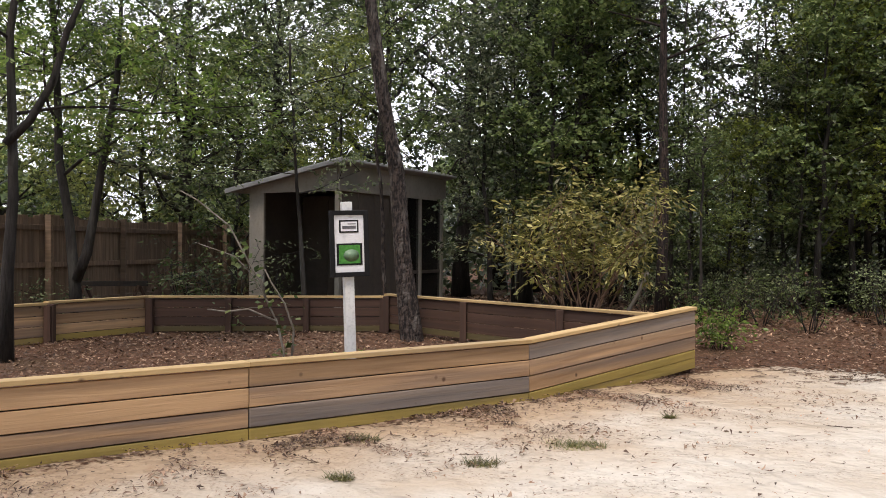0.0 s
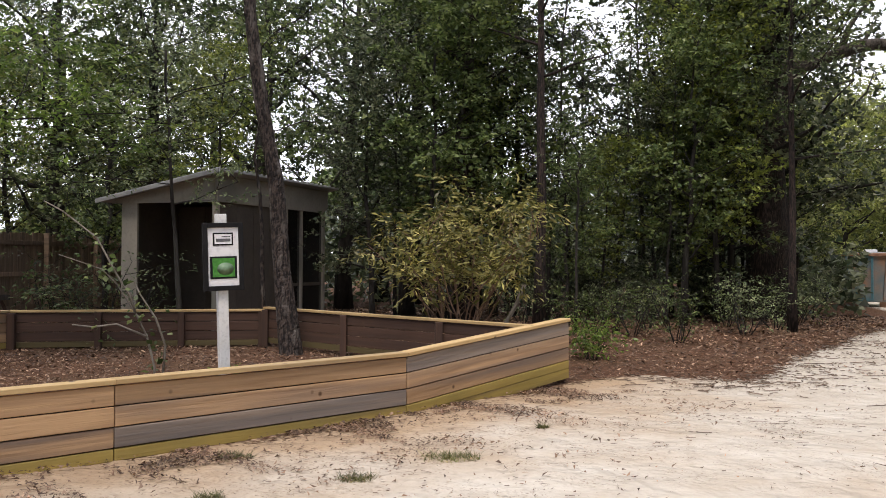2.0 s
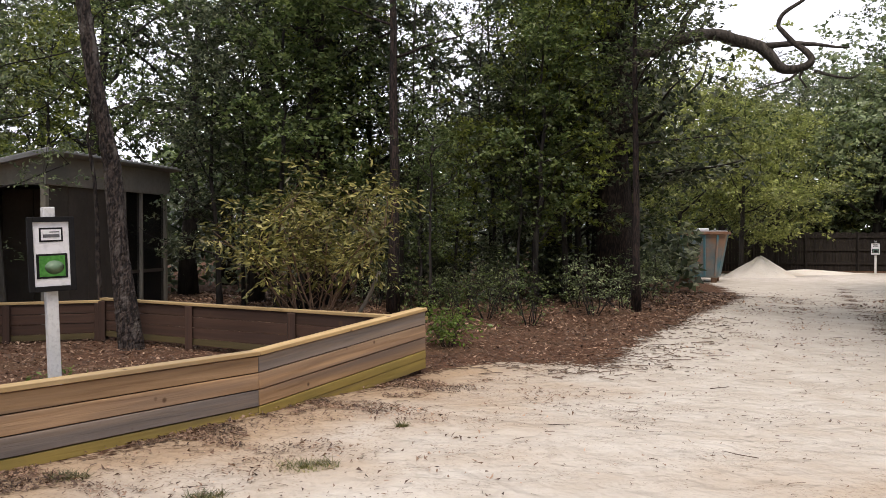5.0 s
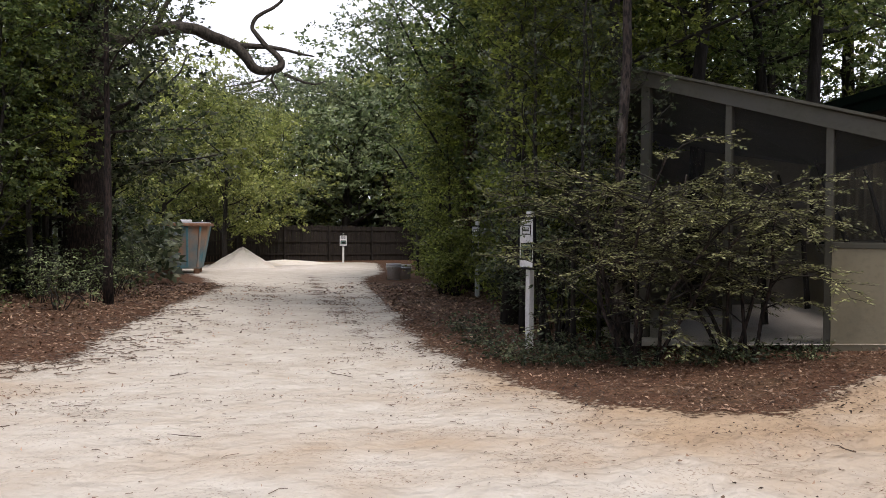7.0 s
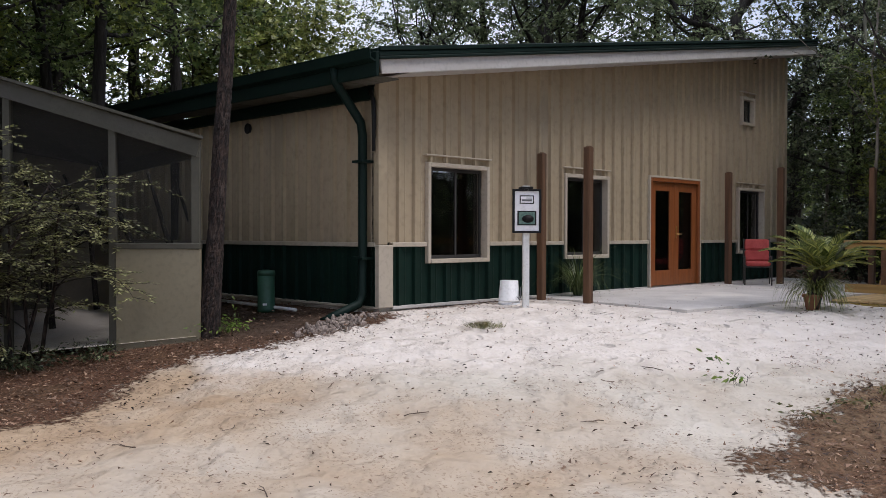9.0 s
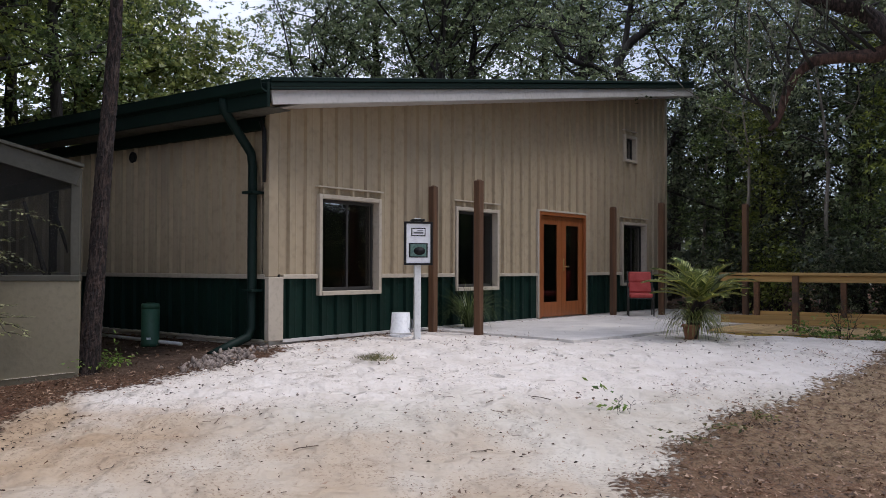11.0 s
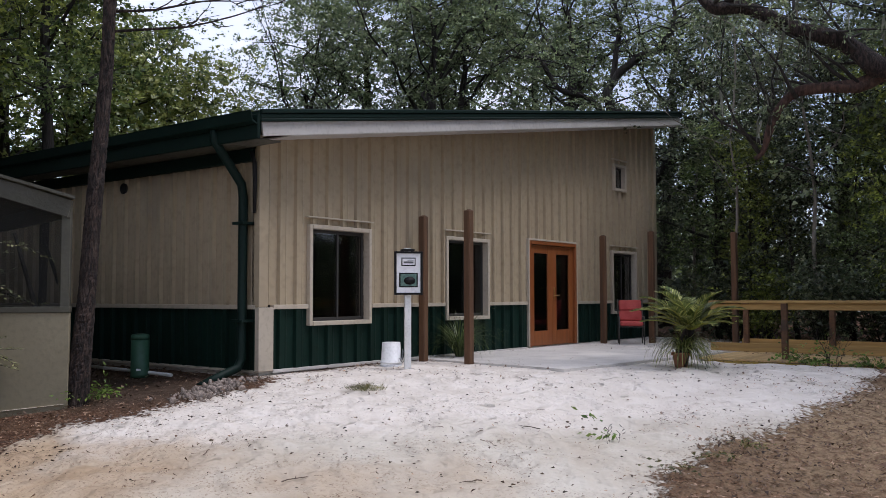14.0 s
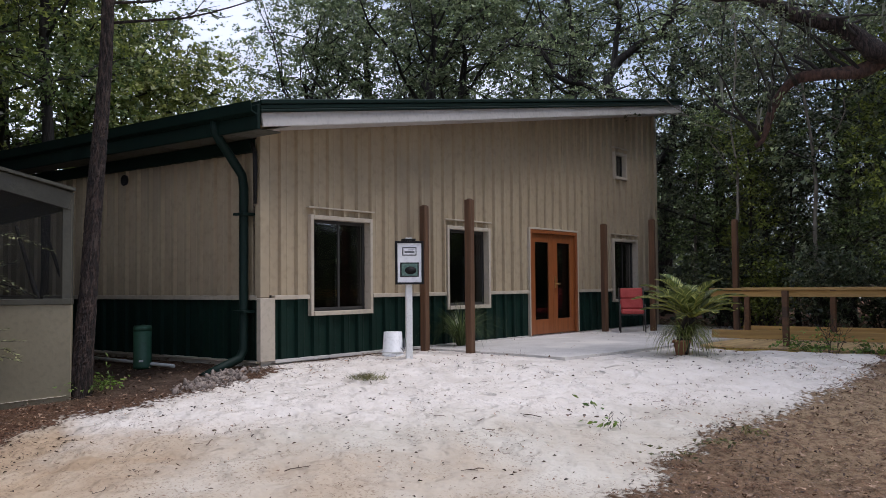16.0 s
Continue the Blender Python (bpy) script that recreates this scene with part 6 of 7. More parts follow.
for k, (az, d, s) in enumerate(((51.6, 12.4, 1.1), (54.6, 10.8, 1.0), (55.8, 11.6, 1.2), (57.4, 10.7, 1.0), (58.8, 11.3, 1.1), (61.4, 10.6, 0.9), (65.0, 10.7, 0.9), (50.8, 14.2, 1.2), (71.0, 10.9, 0.8), (67.8, 10.9, 1.0))):
    repeat("cover", 0, az, d, s)
for k, (az, d, s) in enumerate(((56.6, 13.6, 0.6), (54.2, 14.2, 0.66))):
    repeat("slim", 1, az, d, s)
for k, (az, d, s) in enumerate(((59.0, 12.1, 0.6), (60.8, 12.0, 0.56), (57.4, 12.2, 0.7), (55.4, 13.0, 0.8))):
    repeat("pole", 0, az, d, s)
for az, d, s in ((37.0, 43, 0.95), (27.6, 35, 1.0), (31.5, 40, 1.1), (-19, 27, 0.9), (-13.5, 29, 1.0), (-27, 29, 1.0), (78.8, 29, 1.2), (82.3, 30, 1.05), (85.6, 37, 1.1)):
    repeat("bright", 0, az, d, s)
for az, d, s in ((48.4, 27.5, 0.6), (49.6, 23.2, 0.6), (47.2, 32, 0.7), (53.4, 22.6, 0.7)):
    repeat("slim", 1, az, d, s)
for k, (az, d, s) in enumerate(((13.4, 20.6, 1.1), (16.2, 21.2, 1.2), (19.4, 20.6, 1.0), (22.6, 21.4, 1.2))):
    repeat("bush", 0, az, d, s)
for az, d, s in ((17.6, 16.6, 0.8), (18.9, 16.2, 0.9), (16.3, 17.4, 0.7)):
    repeat("wisp", 0, az, d, s)
# beyond the end of the drive
for k, (az, d, s) in enumerate(((37, 50, 0.85), (40, 56, 0.95), (46.5, 58, 1.35), (52, 55, 1.3), (34, 58, 1.1), (30, 48, 1.1), (57, 48, 1.3), (44.5, 62, 1.25), (50.5, 66, 1.5), (62, 42, 1.3))):
    repeat("far", k, az, d, s)
# right of the drive
for k, (az, d, s) in enumerate(((47.9, 30, 0.75), (49.4, 25, 0.72), (51.4, 24.5, 0.8), (53.9, 18.5, 0.75), (54.9, 17.0, 0.8), (56.5, 16.0, 0.8), (53, 23, 1.0), (57, 21, 1.0), (59, 19, 1.0), (48.6, 33, 0.9), (63, 19, 1.0), (55, 28, 1.1))):
    repeat("slim", 1 if k % 3 else 0, az, d, s)
for k, (az, d, s) in enumerate(((47.8, 34, 0.9), (48.6, 27, 0.9), (48.8, 24, 0.9), (53.2, 19, 0.95), (58.5, 13.4, 0.6), (52.6, 23.5, 1.2), (49.6, 27, 1.3), (51.2, 25.5, 1.2), (49.7, 22.0, 1.3), (52.9, 20.5, 1.3), (48.9, 22.5, 1.3))):
    repeat("bush", 1, az, d, s)
for k, (az, d, s) in enumerate(((53.5, 24, 0.95), (50.8, 36, 0.85), (50.2, 27, 0.9), (58, 26, 1.0), (64, 24, 1.0), (68, 27, 1.0), (73.5, 27, 1.0), (77.5, 29, 0.95), (80.5, 33, 0.9), (62, 33, 1.1), (71, 36, 1.2))):
    repeat("oak", 0, az, d, s)
for k, (az, d, s) in enumerate(((53.5, 15.6, 1.0), (57.5, 17.8, 1.1), (59.6, 15.0, 0.95), (68, 20.5, 1.0), (76.0, 16.8, 0.9), (69.5, 25, 1.05), (61.5, 20, 1.0))):
    repeat("canopy", 1 if az < 63 else k, az, d, s)
# behind and beside the building
for k, (az, d, s) in enumerate(((90.4, 34, 0.85), (91.6, 34, 0.85), (94.5, 36, 0.95), (97.5, 33, 0.9), (102, 31, 0.9), (105.5, 36, 1.0), (113.5, 31, 0.85), (127, 27, 0.85), (131, 23, 0.9), (137, 20, 1.0), (145, 21, 1.0))):
    repeat("live", k, az, d, s)
for k, (az, d, s) in enumerate(((117.5, 26, 0.6), (119.5, 24, 0.55), (124, 25, 0.6), (129, 23, 0.8))):
    repeat("oak", 1 + k % 2, az, d, s)
for k, (az, d, s) in enumerate(((117.0, 22.5, 0.6), (118.9, 21.0, 0.6), (121.5, 20.5, 0.6), (124.5, 20, 0.6), (128, 19.5, 0.7), (131, 20, 0.7))):
    repeat("slim", k, az, d, s)
for k, (az, d, s) in enumerate(((117.0, 21.6, 1.1), (119.5, 20, 1.1), (122.8, 19.2, 1.1), (126, 18.8, 1.2), (129, 18.5, 1.2))):
    repeat("bush", k, az, d, s)
for k, (az, d, s) in enumerate(((113.5, 29, 0.75), (116.2, 27, 0.7), (118.8, 30, 0.8), (121.4, 27, 0.7), (124.2, 29, 0.8), (127.0, 26, 0.7))):
    repeat("slim", 2, az, d, s)
# unseen trees behind the walker, added to shape the light; 281 shades the pen
for k, (az, d, s) in enumerate(((150, 15, 1.15), (172, 19, 1.2), (228, 15, 1.2), (262, 16, 1.2), (281, 6.2, 0.95))):
    repeat("canopy", k, az, d, s)
for k in range(6):
    repeat("far", k, 158 + k * 28, random.uniform(29, 36), 1.15)


# the great oak with the bare limb over the drive
def great_oak():
    x, y = polar(26.9, 22.5)
    rng, nr = random.Random(99), np.random.default_rng(99)
    t = thing("great_oak", pose(x, y, gz(x, y)), "massive dark oak with a bare crooked limb over the drive", "tree")
    bm = bmesh.new()
    tube([(0, 0, -0.2), (0.05, 0, 1.5), (0.0, 0.1, 3.5), (0.2, 0.1, 5.4), (0.1, 0.4, 7.5), (-0.3, 0.8, 10)], [0.62, 0.50, 0.46, 0.42, 0.30, 0.14], 14, bm, 0.2)
    part("trunk", bm, BARK_ROUGH, t)
    o = Vector((x, y, gz(x, y)))

    def spot(az, d, z):
        p = polar(az, d)
        return Vector((p[0], p[1], z)) - o
    limb = bmesh.new()
    main = [(0.2, 0.1, 5.2)] + [spot(a, 22.5, z) for a, z in ((27.9, 5.92), (28.8, 6.11), (29.9, 6.26), (31.0, 6.36), (32.2, 6.47), (33.4, 6.42), (34.4, 6.30), (35.5, 6.14), (36.3, 5.88), (36.85, 5.61), (37.65, 5.53), (38.3, 5.59),
                                                             (38.55, 5.74), (38.2, 5.93), (37.55, 6.15), (37.0, 6.45), (36.75, 6.59), (36.9, 6.81), (37.3, 6.96), (38.0, 7.11), (38.55, 7.30), (38.9, 7.6))]
    fine = []
    for i in range(len(main) - 1):
        p0, p1, p2, p3 = (Vector(main[min(max(j, 0), len(main) - 1)]) for j in (i - 1, i, i + 1, i + 2))
        fine += [0.5 * (2 * p1 + (p2 - p0) * f + (2 * p0 - 5 * p1 + 4 * p2 - p3) * f * f + (3 * p1 - p0 - 3 * p2 + p3) * f ** 3) for f in (0, 0.25, 0.5, 0.75)]
    thick = np.interp(np.arange(len(fine)) / 4, range(len(main)), [0.26, 0.22, 0.19, 0.175, 0.165, 0.155, 0.145, 0.135, 0.125, 0.115, 0.11, 0.105, 0.10, 0.095, 0.085, 0.06, 0.05, 0.046, 0.042, 0.04, 0.036, 0.03, 0.02])
    fine = [p + 0.035 * noise.noise_vector(p * 2.2) for p in fine]
    tube(fine, list(thick), 10, limb, 0.5)
    part("limb", limb, BARK_LIMB, t, "bare crooked limb")
    for spots, r0 in ((((35.7, 6.12), (37.5, 6.13), (38.75, 6.08), (39.85, 5.98), (40.6, 5.94)), 0.075), (((31.0, 6.45), (31.4, 6.92), (32.0, 7.27), (32.9, 7.6)), 0.09), (((32.2, 6.5), (32.35, 6.68), (32.45, 6.78)), 0.06),
                      (((38.1, 5.56), (37.9, 5.32), (38.4, 5.03)), 0.05), (((37.8, 5.46), (37.3, 5.29), (36.0, 5.17), (35.0, 5.08)), 0.035), (((38.7, 5.46), (39.85, 5.31), (40.65, 5.24), (41.3, 5.34)), 0.045)):
        n = len(spots) - 1
        part("branch", tube([spot(a, 22.5, z) for a, z in spots], [r0 * (1 - 0.75 * i / n) for i in range(n + 1)], 7, None, 0.4), BARK_LIMB, t)
    spots = []
    for k in range(12):
        a = k * 2.4
        path = limb_path((0.1, 0.3, 5.0 + 0.4 * k), (math.cos(a), math.sin(a), 0.35), 3.6, rng, 6, 0.35)
        if path[-1].x * 0.89 - path[-1].y * 0.45 > 0.9 and path[-1].z < 8.5:
            continue
        part("branch", tube(path, [0.12 - 0.017 * j for j in range(7)], 6), BARK, t)
        spots += path[2:]
    c = np.array(spots)
    quads_mesh("crown", sprayed(c, np.ones(len(c)), 9500, 0.13, nr, 0.6), LEAF_YELLOW, t)
    tufts = np.array([spot(a, 22.9, z) for a, z in ((35.1, 5.35), (35.3, 5.1), (36.2, 5.15), (37.0, 5.25), (36.9, 5.05), (37.9, 5.0), (38.5, 5.0), (38.9, 5.3), (39.6, 5.25), (40.2, 5.1), (40.6, 5.35), (41.2, 5.2), (39.4, 5.6), (36.6, 5.95))])
    quads_mesh("needles", sprayed(tufts, np.ones(len(tufts)), 2200, 0.15, nr, 0.22, 14, 0.10), LEAF_DARK, t)["label"] = "dark needle tufts on the bare limb"


great_oak()


def crooked_oak(az, d, arms, bark, leaf, n_leaf, size, clump, seed, label, moss=0):
    """An oak whose trunk and crooked limbs follow given bearings and heights; leaves gather at the limbs' outer halves."""
    x, y = polar(az, d)
    nr, rng = np.random.default_rng(seed), random.Random(seed)
    o = Vector((x, y, gz(x, y)))
    t = thing("oak_tree", pose(*o), label, "tree")
    spots, wood = [], bmesh.new()
    for i, (r0, r1, pts) in enumerate(arms):
        path = []
        for a, z in pts:
            px, py = polar(a, d)
            path.append(Vector((px, py, z)) - o)
        fine = crook(path, 0.10, seed + i)
        n = len(fine)
        part("limb" if i else "trunk", tube(fine, [r0 + (r1 - r0) * k / (n - 1) for k in range(n)], 10, None, 0.4), bark, t)
        for k in range(n // 3 if i else n - 2, n):
            for _ in range(2):
                sub = limb_path(fine[k], (rng.uniform(-1, 1), rng.uniform(-1, 1), rng.uniform(-0.3, 0.7)), rng.uniform(0.7, 1.7), rng, 4, 0.45)
                tube(sub, [0.03, 0.022, 0.016, 0.011, 0.006], 4, wood)
                spots += sub[2:]
    tagged(part("brushwood", wood, bark, t), kind="stuff")
    c = np.array(spots)
    quads_mesh("crown", sprayed(c, np.ones(len(c)), n_leaf, size, nr, clump, 14, 0.5, True), leaf, t)
    if moss:
        pts = c[nr.integers(0, len(c), moss)] + nr.normal(size=(moss, 3)) * 0.25
        tagged(quads_mesh("moss", hanging(pts, nr), MOSS_HANG, t), "grey hanging moss", kind="stuff")


tree("young_tree", at(-4.3, 15.5), 5.6, 3.4, 0.9, 0.05, (-0.3, 0.1), LEAF_OAK, 1800, 0.08, 18, BARK_PINE, "thin crooked tree behind the pen", limbs=6, wob=0.03)

tree("young_tree", at(-9.6, 15.6), 5.4, 2.2, 1.4, 0.05, (-0.2, -0.3), LEAF_LIVE, 4200, 0.07, 19, BARK, "thin leafy tree before the shed", limbs=9, clump=0.3, down=0.2)

# pen shrub, thin sapling, plants
shrub = bush("rhododendron_shrub", pose(1.88, 12.6, 0.05), 2.25, 1.5, LEAF_OLIVE, 5000, 0.112, 21, SHRUB_STEM, "tall olive-yellow shrub with bare pale stems inside the pen", stems=19, clump=0.05, open_low=0.55, shape=0.30)
part("stem", tube([(0.45, -0.1, -0.1), (0.58, -0.1, 0.4), (0.78, -0.12, 0.75), (0.92, -0.12, 1.08)], [0.035, 0.033, 0.03, 0.028], 8), BARK_PALE, shrub, "thick leaning pale stem, broken off")

def spray_shrub(x, y, H, reach, trunks, branches, seed, label):
    """Dark leaning stems with long level branches, each a flat spray of small leaves in two rows."""
    rng, nr = random.Random(seed), np.random.default_rng(seed)
    t = thing("enclosure_shrub", pose(x, y, gz(x, y)), label, "shrub", "enclosure shrubs")
    wood, quads = bmesh.new(), []
    stems = []
    for k in range(trunks):
        a = k * 2.4 + rng.uniform(-0.5, 0.5)
        path = limb_path((0.16 * math.cos(a), 0.16 * math.sin(a), -0.06), (0.30 * math.cos(a), 0.30 * math.sin(a), 1.0), H * rng.uniform(0.75, 1.0), rng, 7, 0.28, 0.03)
        part("stem", tube(path, [0.030 - 0.0032 * i for i in range(8)], 7, None, 0.3), BARK_ROUGH, t)
        stems.append(path)
    for k in range(branches):
        path = rng.choice(stems)
        f = 1.3 + 5.6 * rng.random() ** 0.7
        p0 = path[int(f)].lerp(path[int(f) + 1], f % 1)
        a = rng.uniform(0, 6.283)
        ln = reach * rng.uniform(0.45, 1.0) * (1.1 - 0.35 * abs(f - 3.5) / 3.5)
        arm = [p0]
        rise = rng.uniform(0.2, 0.85)
        for i in range(8):
            a += rng.uniform(-0.18, 0.18)
            arm.append(arm[-1] + Vector((math.cos(a), math.sin(a), rise - 0.11 * i)) * (ln / 8))
        arm = [Vector((q.x, q.y, max(q.z, 0.12))) for q in arm]
        part("branch", tube(arm, [0.011 - 0.0011 * i for i in range(9)], 5), BARK, t)
        for i in range(2, 9):
            for side in (-1, 1):
                if rng.random() < 0.15:
                    continue
                d0 = (arm[i] - arm[i - 1]).normalized()
                out = (d0 * rng.uniform(0.5, 1.0) + Vector((-d0.y, d0.x, 0)) * side * rng.uniform(0.4, 0.9) + Vector((0, 0, rng.uniform(-0.25, 0.25)))).normalized()
                tl = ln * rng.uniform(0.12, 0.30)
                tip = arm[i] + out * tl
                tube([arm[i], arm[i] + out * tl * 0.5, tip - Vector((0, 0, 0.02))], [0.004, 0.003, 0.0015], 3, wood)
                for g in np.arange(0.12, 1.0, 0.045 / tl):
                    for s2 in (-1, 1):
                        c = arm[i] + out * tl * g + Vector((0, 0, rng.uniform(-0.012, 0.012)))
                        u = (out * 0.7 + Vector((-out.y, out.x, 0)) * s2 * 0.75 + Vector((0, 0, rng.uniform(-0.45, 0.35)))).normalized() * rng.uniform(0.042, 0.075)
                        w = Vector((-u.y, u.x, rng.uniform(-0.03, 0.03))).normalized() * u.length * 0.23
                        quads.append([c, c + u * 0.5 - w, c + u, c + u * 0.5 + w])
    tagged(part("brushwood", wood, BARK, t), kind="stuff")
    quads_mesh("foliage", quads, LEAF_GREY, t)


spray_shrub(9.6, 4.72, 2.9, 1.7, 7, 105, 22, "wispy grey-green shrub before the screened enclosure")
spray_shrub(10.55, 3.95, 2.3, 1.3, 6, 72, 23, "wispy grey-green shrub before the screened enclosure")
bush("enclosure_shrub", pose(10.6, 6.6, gz(10.6, 6.6)), 2.6, 1.0, LEAF_DARK, 4600, 0.075, 24, BARK, "dark shrub beside the enclosure", stems=11, clump=0.24, open_low=0.2)


def leaning_sapling():
    t = thing("sapling", pose(-1.76, 8.75, 0.0), "sparse leaning sapling with round leaves inside the pen", "sapling")
    nr = np.random.default_rng(25)
    stems = (((0.03, 0, -0.1), (0.0, 0.0, 0.40), (-0.07, -0.01, 0.70), (-0.18, -0.04, 0.94), (-0.36, -0.02, 1.22), (-0.51, -0.01, 1.37), (-0.73, -0.06, 1.45), (-0.90, -0.06, 1.51)),
             ((-0.18, -0.04, 0.94), (-0.23, -0.04, 1.11), (-0.35, -0.07, 1.31), (-0.56, -0.02, 1.68), (-0.89, -0.01, 1.94), (-1.08, 0.04, 2.04)),
             ((0.05, 0.02, -0.1), (0.10, 0.02, 0.61), (0.01, 0.0, 0.88), (-0.13, -0.03, 1.11), (-0.19, -0.04, 1.24)),
             ((-0.07, -0.01, 0.70), (-0.35, -0.07, 0.83), (-0.55, -0.17, 0.81), (-0.71, -0.27, 0.84)))
    spots = []
    for path in stems:
        pts = [Vector(q) for q in path]
        part("stem", tube(pts, [0.014 - 0.0016 * i for i in range(len(pts))], 6), BARK_PALE, t)
        for a, b in zip(pts[1:], pts[2:]):
            spots += [a.lerp(b, f) for f in (0.0, 0.4, 0.8)]
    c = np.array(spots)
    at = c[nr.integers(0, len(c), 120)] + nr.normal(size=(120, 3)) * 0.07
    quads_mesh("foliage", leaves(at, 0.07, nr, shape=0.75), LEAF_OAK, t)


leaning_sapling()
bush("green_plant", pose(3.65, 11.9, gz(3.6, 11.9)), 0.62, 0.35, LEAF_BRIGHT, 900, 0.07, 26, BARK, "fresh green plant behind the pen's corner", stems=9, clump=0.08, open_low=0.0)
bush("green_plant", pose(-1.1, 9.3, 0.0), 0.35, 0.2, LEAF_BRIGHT, 160, 0.07, 27, BARK, "small green seedling in the pen", stems=5, clump=0.06, open_low=0.0)
for k, (x, y, H, R, n) in enumerate(((12.67, -8.35, 0.30, 0.6, 300), (14.1, -8.2, 0.2, 0.35, 110), (12.1, -8.95, 0.26, 0.35, 170), (12.6, -8.7, 0.62, 0.22, 60))):
    bush("green_plant", pose(x, y, gz(x, y)), H, R, LEAF_BRIGHT, n, 0.062, 280 + k, BARK, "creeping vine at the boardwalk's foot", "vines", stems=9, clump=0.09, open_low=0.0, shape=0.6)
for k, (x, y) in enumerate(((7.3, -3.7), (7.55, -4.3), (7.9, -4.7))):
    bush("dry_weed", pose(x, y, gz(x, y)), 0.13, 0.16, GRASS, 70, 0.045, 290 + k, TWIG, "dry sprawling weed on the white sand", "dry weeds", stems=7, clump=0.04, open_low=0.0)
bush("green_plant", pose(11.2, 1.75, gz(11.2, 1.7)), 0.25, 0.4, LEAF_BRIGHT, 320, 0.06, 29, BARK, "low green weeds at the tree's foot", stems=7, clump=0.07, open_low=0.0)
bush("green_plant", pose(8.3, -3.55, gz(8.3, -3.55)), 0.26, 0.1, LEAF_BRIGHT, 26, 0.08, 30, BARK, "single green sprout in white sand", stems=3, clump=0.04, open_low=0.3)


# low overhanging live oak limb beside the building
def crook(path, amp, seed, per=4):
    """A limb's line with smooth bends and small kinks put into it."""
    pts = [Vector(p) for p in path]
    out = []
    for i in range(len(pts) - 1):
        p0, p1, p2, p3 = (pts[min(max(j, 0), len(pts) - 1)] for j in (i - 1, i, i + 1, i + 2))
        for k in range(per):
            f = k / per
            p = 0.5 * (2 * p1 + (p2 - p0) * f + (2 * p0 - 5 * p1 + 4 * p2 - p3) * f * f + (3 * p1 - p0 - 3 * p2 + p3) * f ** 3)
            out.append(p + amp * noise.noise_vector(p * 1.9 + Vector((seed, 0, 0))))
    return out + [pts[-1]]


def near_live_oak():
    x, y = polar(129.5, 15.0)
    rng, nr = random.Random(77), np.random.default_rng(77)
    o = Vector((x, y, gz(x, y)))
    t = thing("live_oak", pose(*o), "large live oak reaching a mossy limb across the clearing", "tree")
    bm = bmesh.new()

    def spot(az, d, z):
        p = polar(az, d)
        return Vector((p[0], p[1], z)) - o
    tube([(0, 0, -0.2), (0, 0, 1.8), (-0.1, 0.1, 3.2), (0.1, 0.2, 5.5)], [0.55, 0.42, 0.38, 0.3], 12, bm, 0.2)
    part("trunk", bm, BARK, t)
    main = [(-0.1, 0.1, 3.6), spot(127.4, 14.4, 4.72), spot(125.1, 14.2, 4.69), spot(122.9, 14.2, 4.67), spot(121.3, 14.2, 4.55), spot(120.1, 14.2, 4.17), spot(119.3, 14.2, 3.69)]
    fine = crook(main, 0.13, 3.0)
    part("limb", tube(fine, list(np.interp(np.linspace(0, 6, len(fine)), range(7), [0.17, 0.115, 0.098, 0.085, 0.072, 0.058, 0.03])), 12, None, 0.45), BARK_RED, t, "reddish brown hooked limb")
    high = [(0.1, 0.2, 4.4), spot(126.4, 14.3, 4.9), spot(124.8, 14.2, 5.21), spot(121.8, 14.2, 5.6), spot(118.9, 14.2, 5.98), spot(117.0, 14.2, 6.08), spot(115.6, 14.2, 6.45)]
    fine = crook(high, 0.12, 8.0, 6)
    part("limb", tube(fine, list(np.interp(np.linspace(0, 6, len(fine)), range(7), [0.21, 0.155, 0.135, 0.115, 0.10, 0.085, 0.04])), 12, None, 0.45), BARK_ROUGH, t)
    pts = []
    for path in (main, high):
        for a, b in zip(path[1:], path[2:]):
            for k in range(3):
                s = Vector(a).lerp(Vector(b), rng.random())
                sub = limb_path(s, (rng.uniform(-1, 1), rng.uniform(-1, 1), rng.uniform(-0.2, 0.8)), 1.4, rng, 4, 0.4)
                part("branch", tube(sub, [0.035, 0.028, 0.02, 0.014, 0.008], 5), BARK, t)
                pts += sub[2:]
    c = np.array(pts)
    quads_mesh("crown", sprayed(c, np.ones(len(c)), 5200, 0.06, nr, 0.24), LEAF_LIVE, t)
    hang = c[nr.integers(0, len(c), 55)] + nr.normal(size=(55, 3)) * 0.15
    tagged(quads_mesh("moss", hanging(hang, nr), MOSS_HANG, t), "grey hanging moss", kind="stuff")


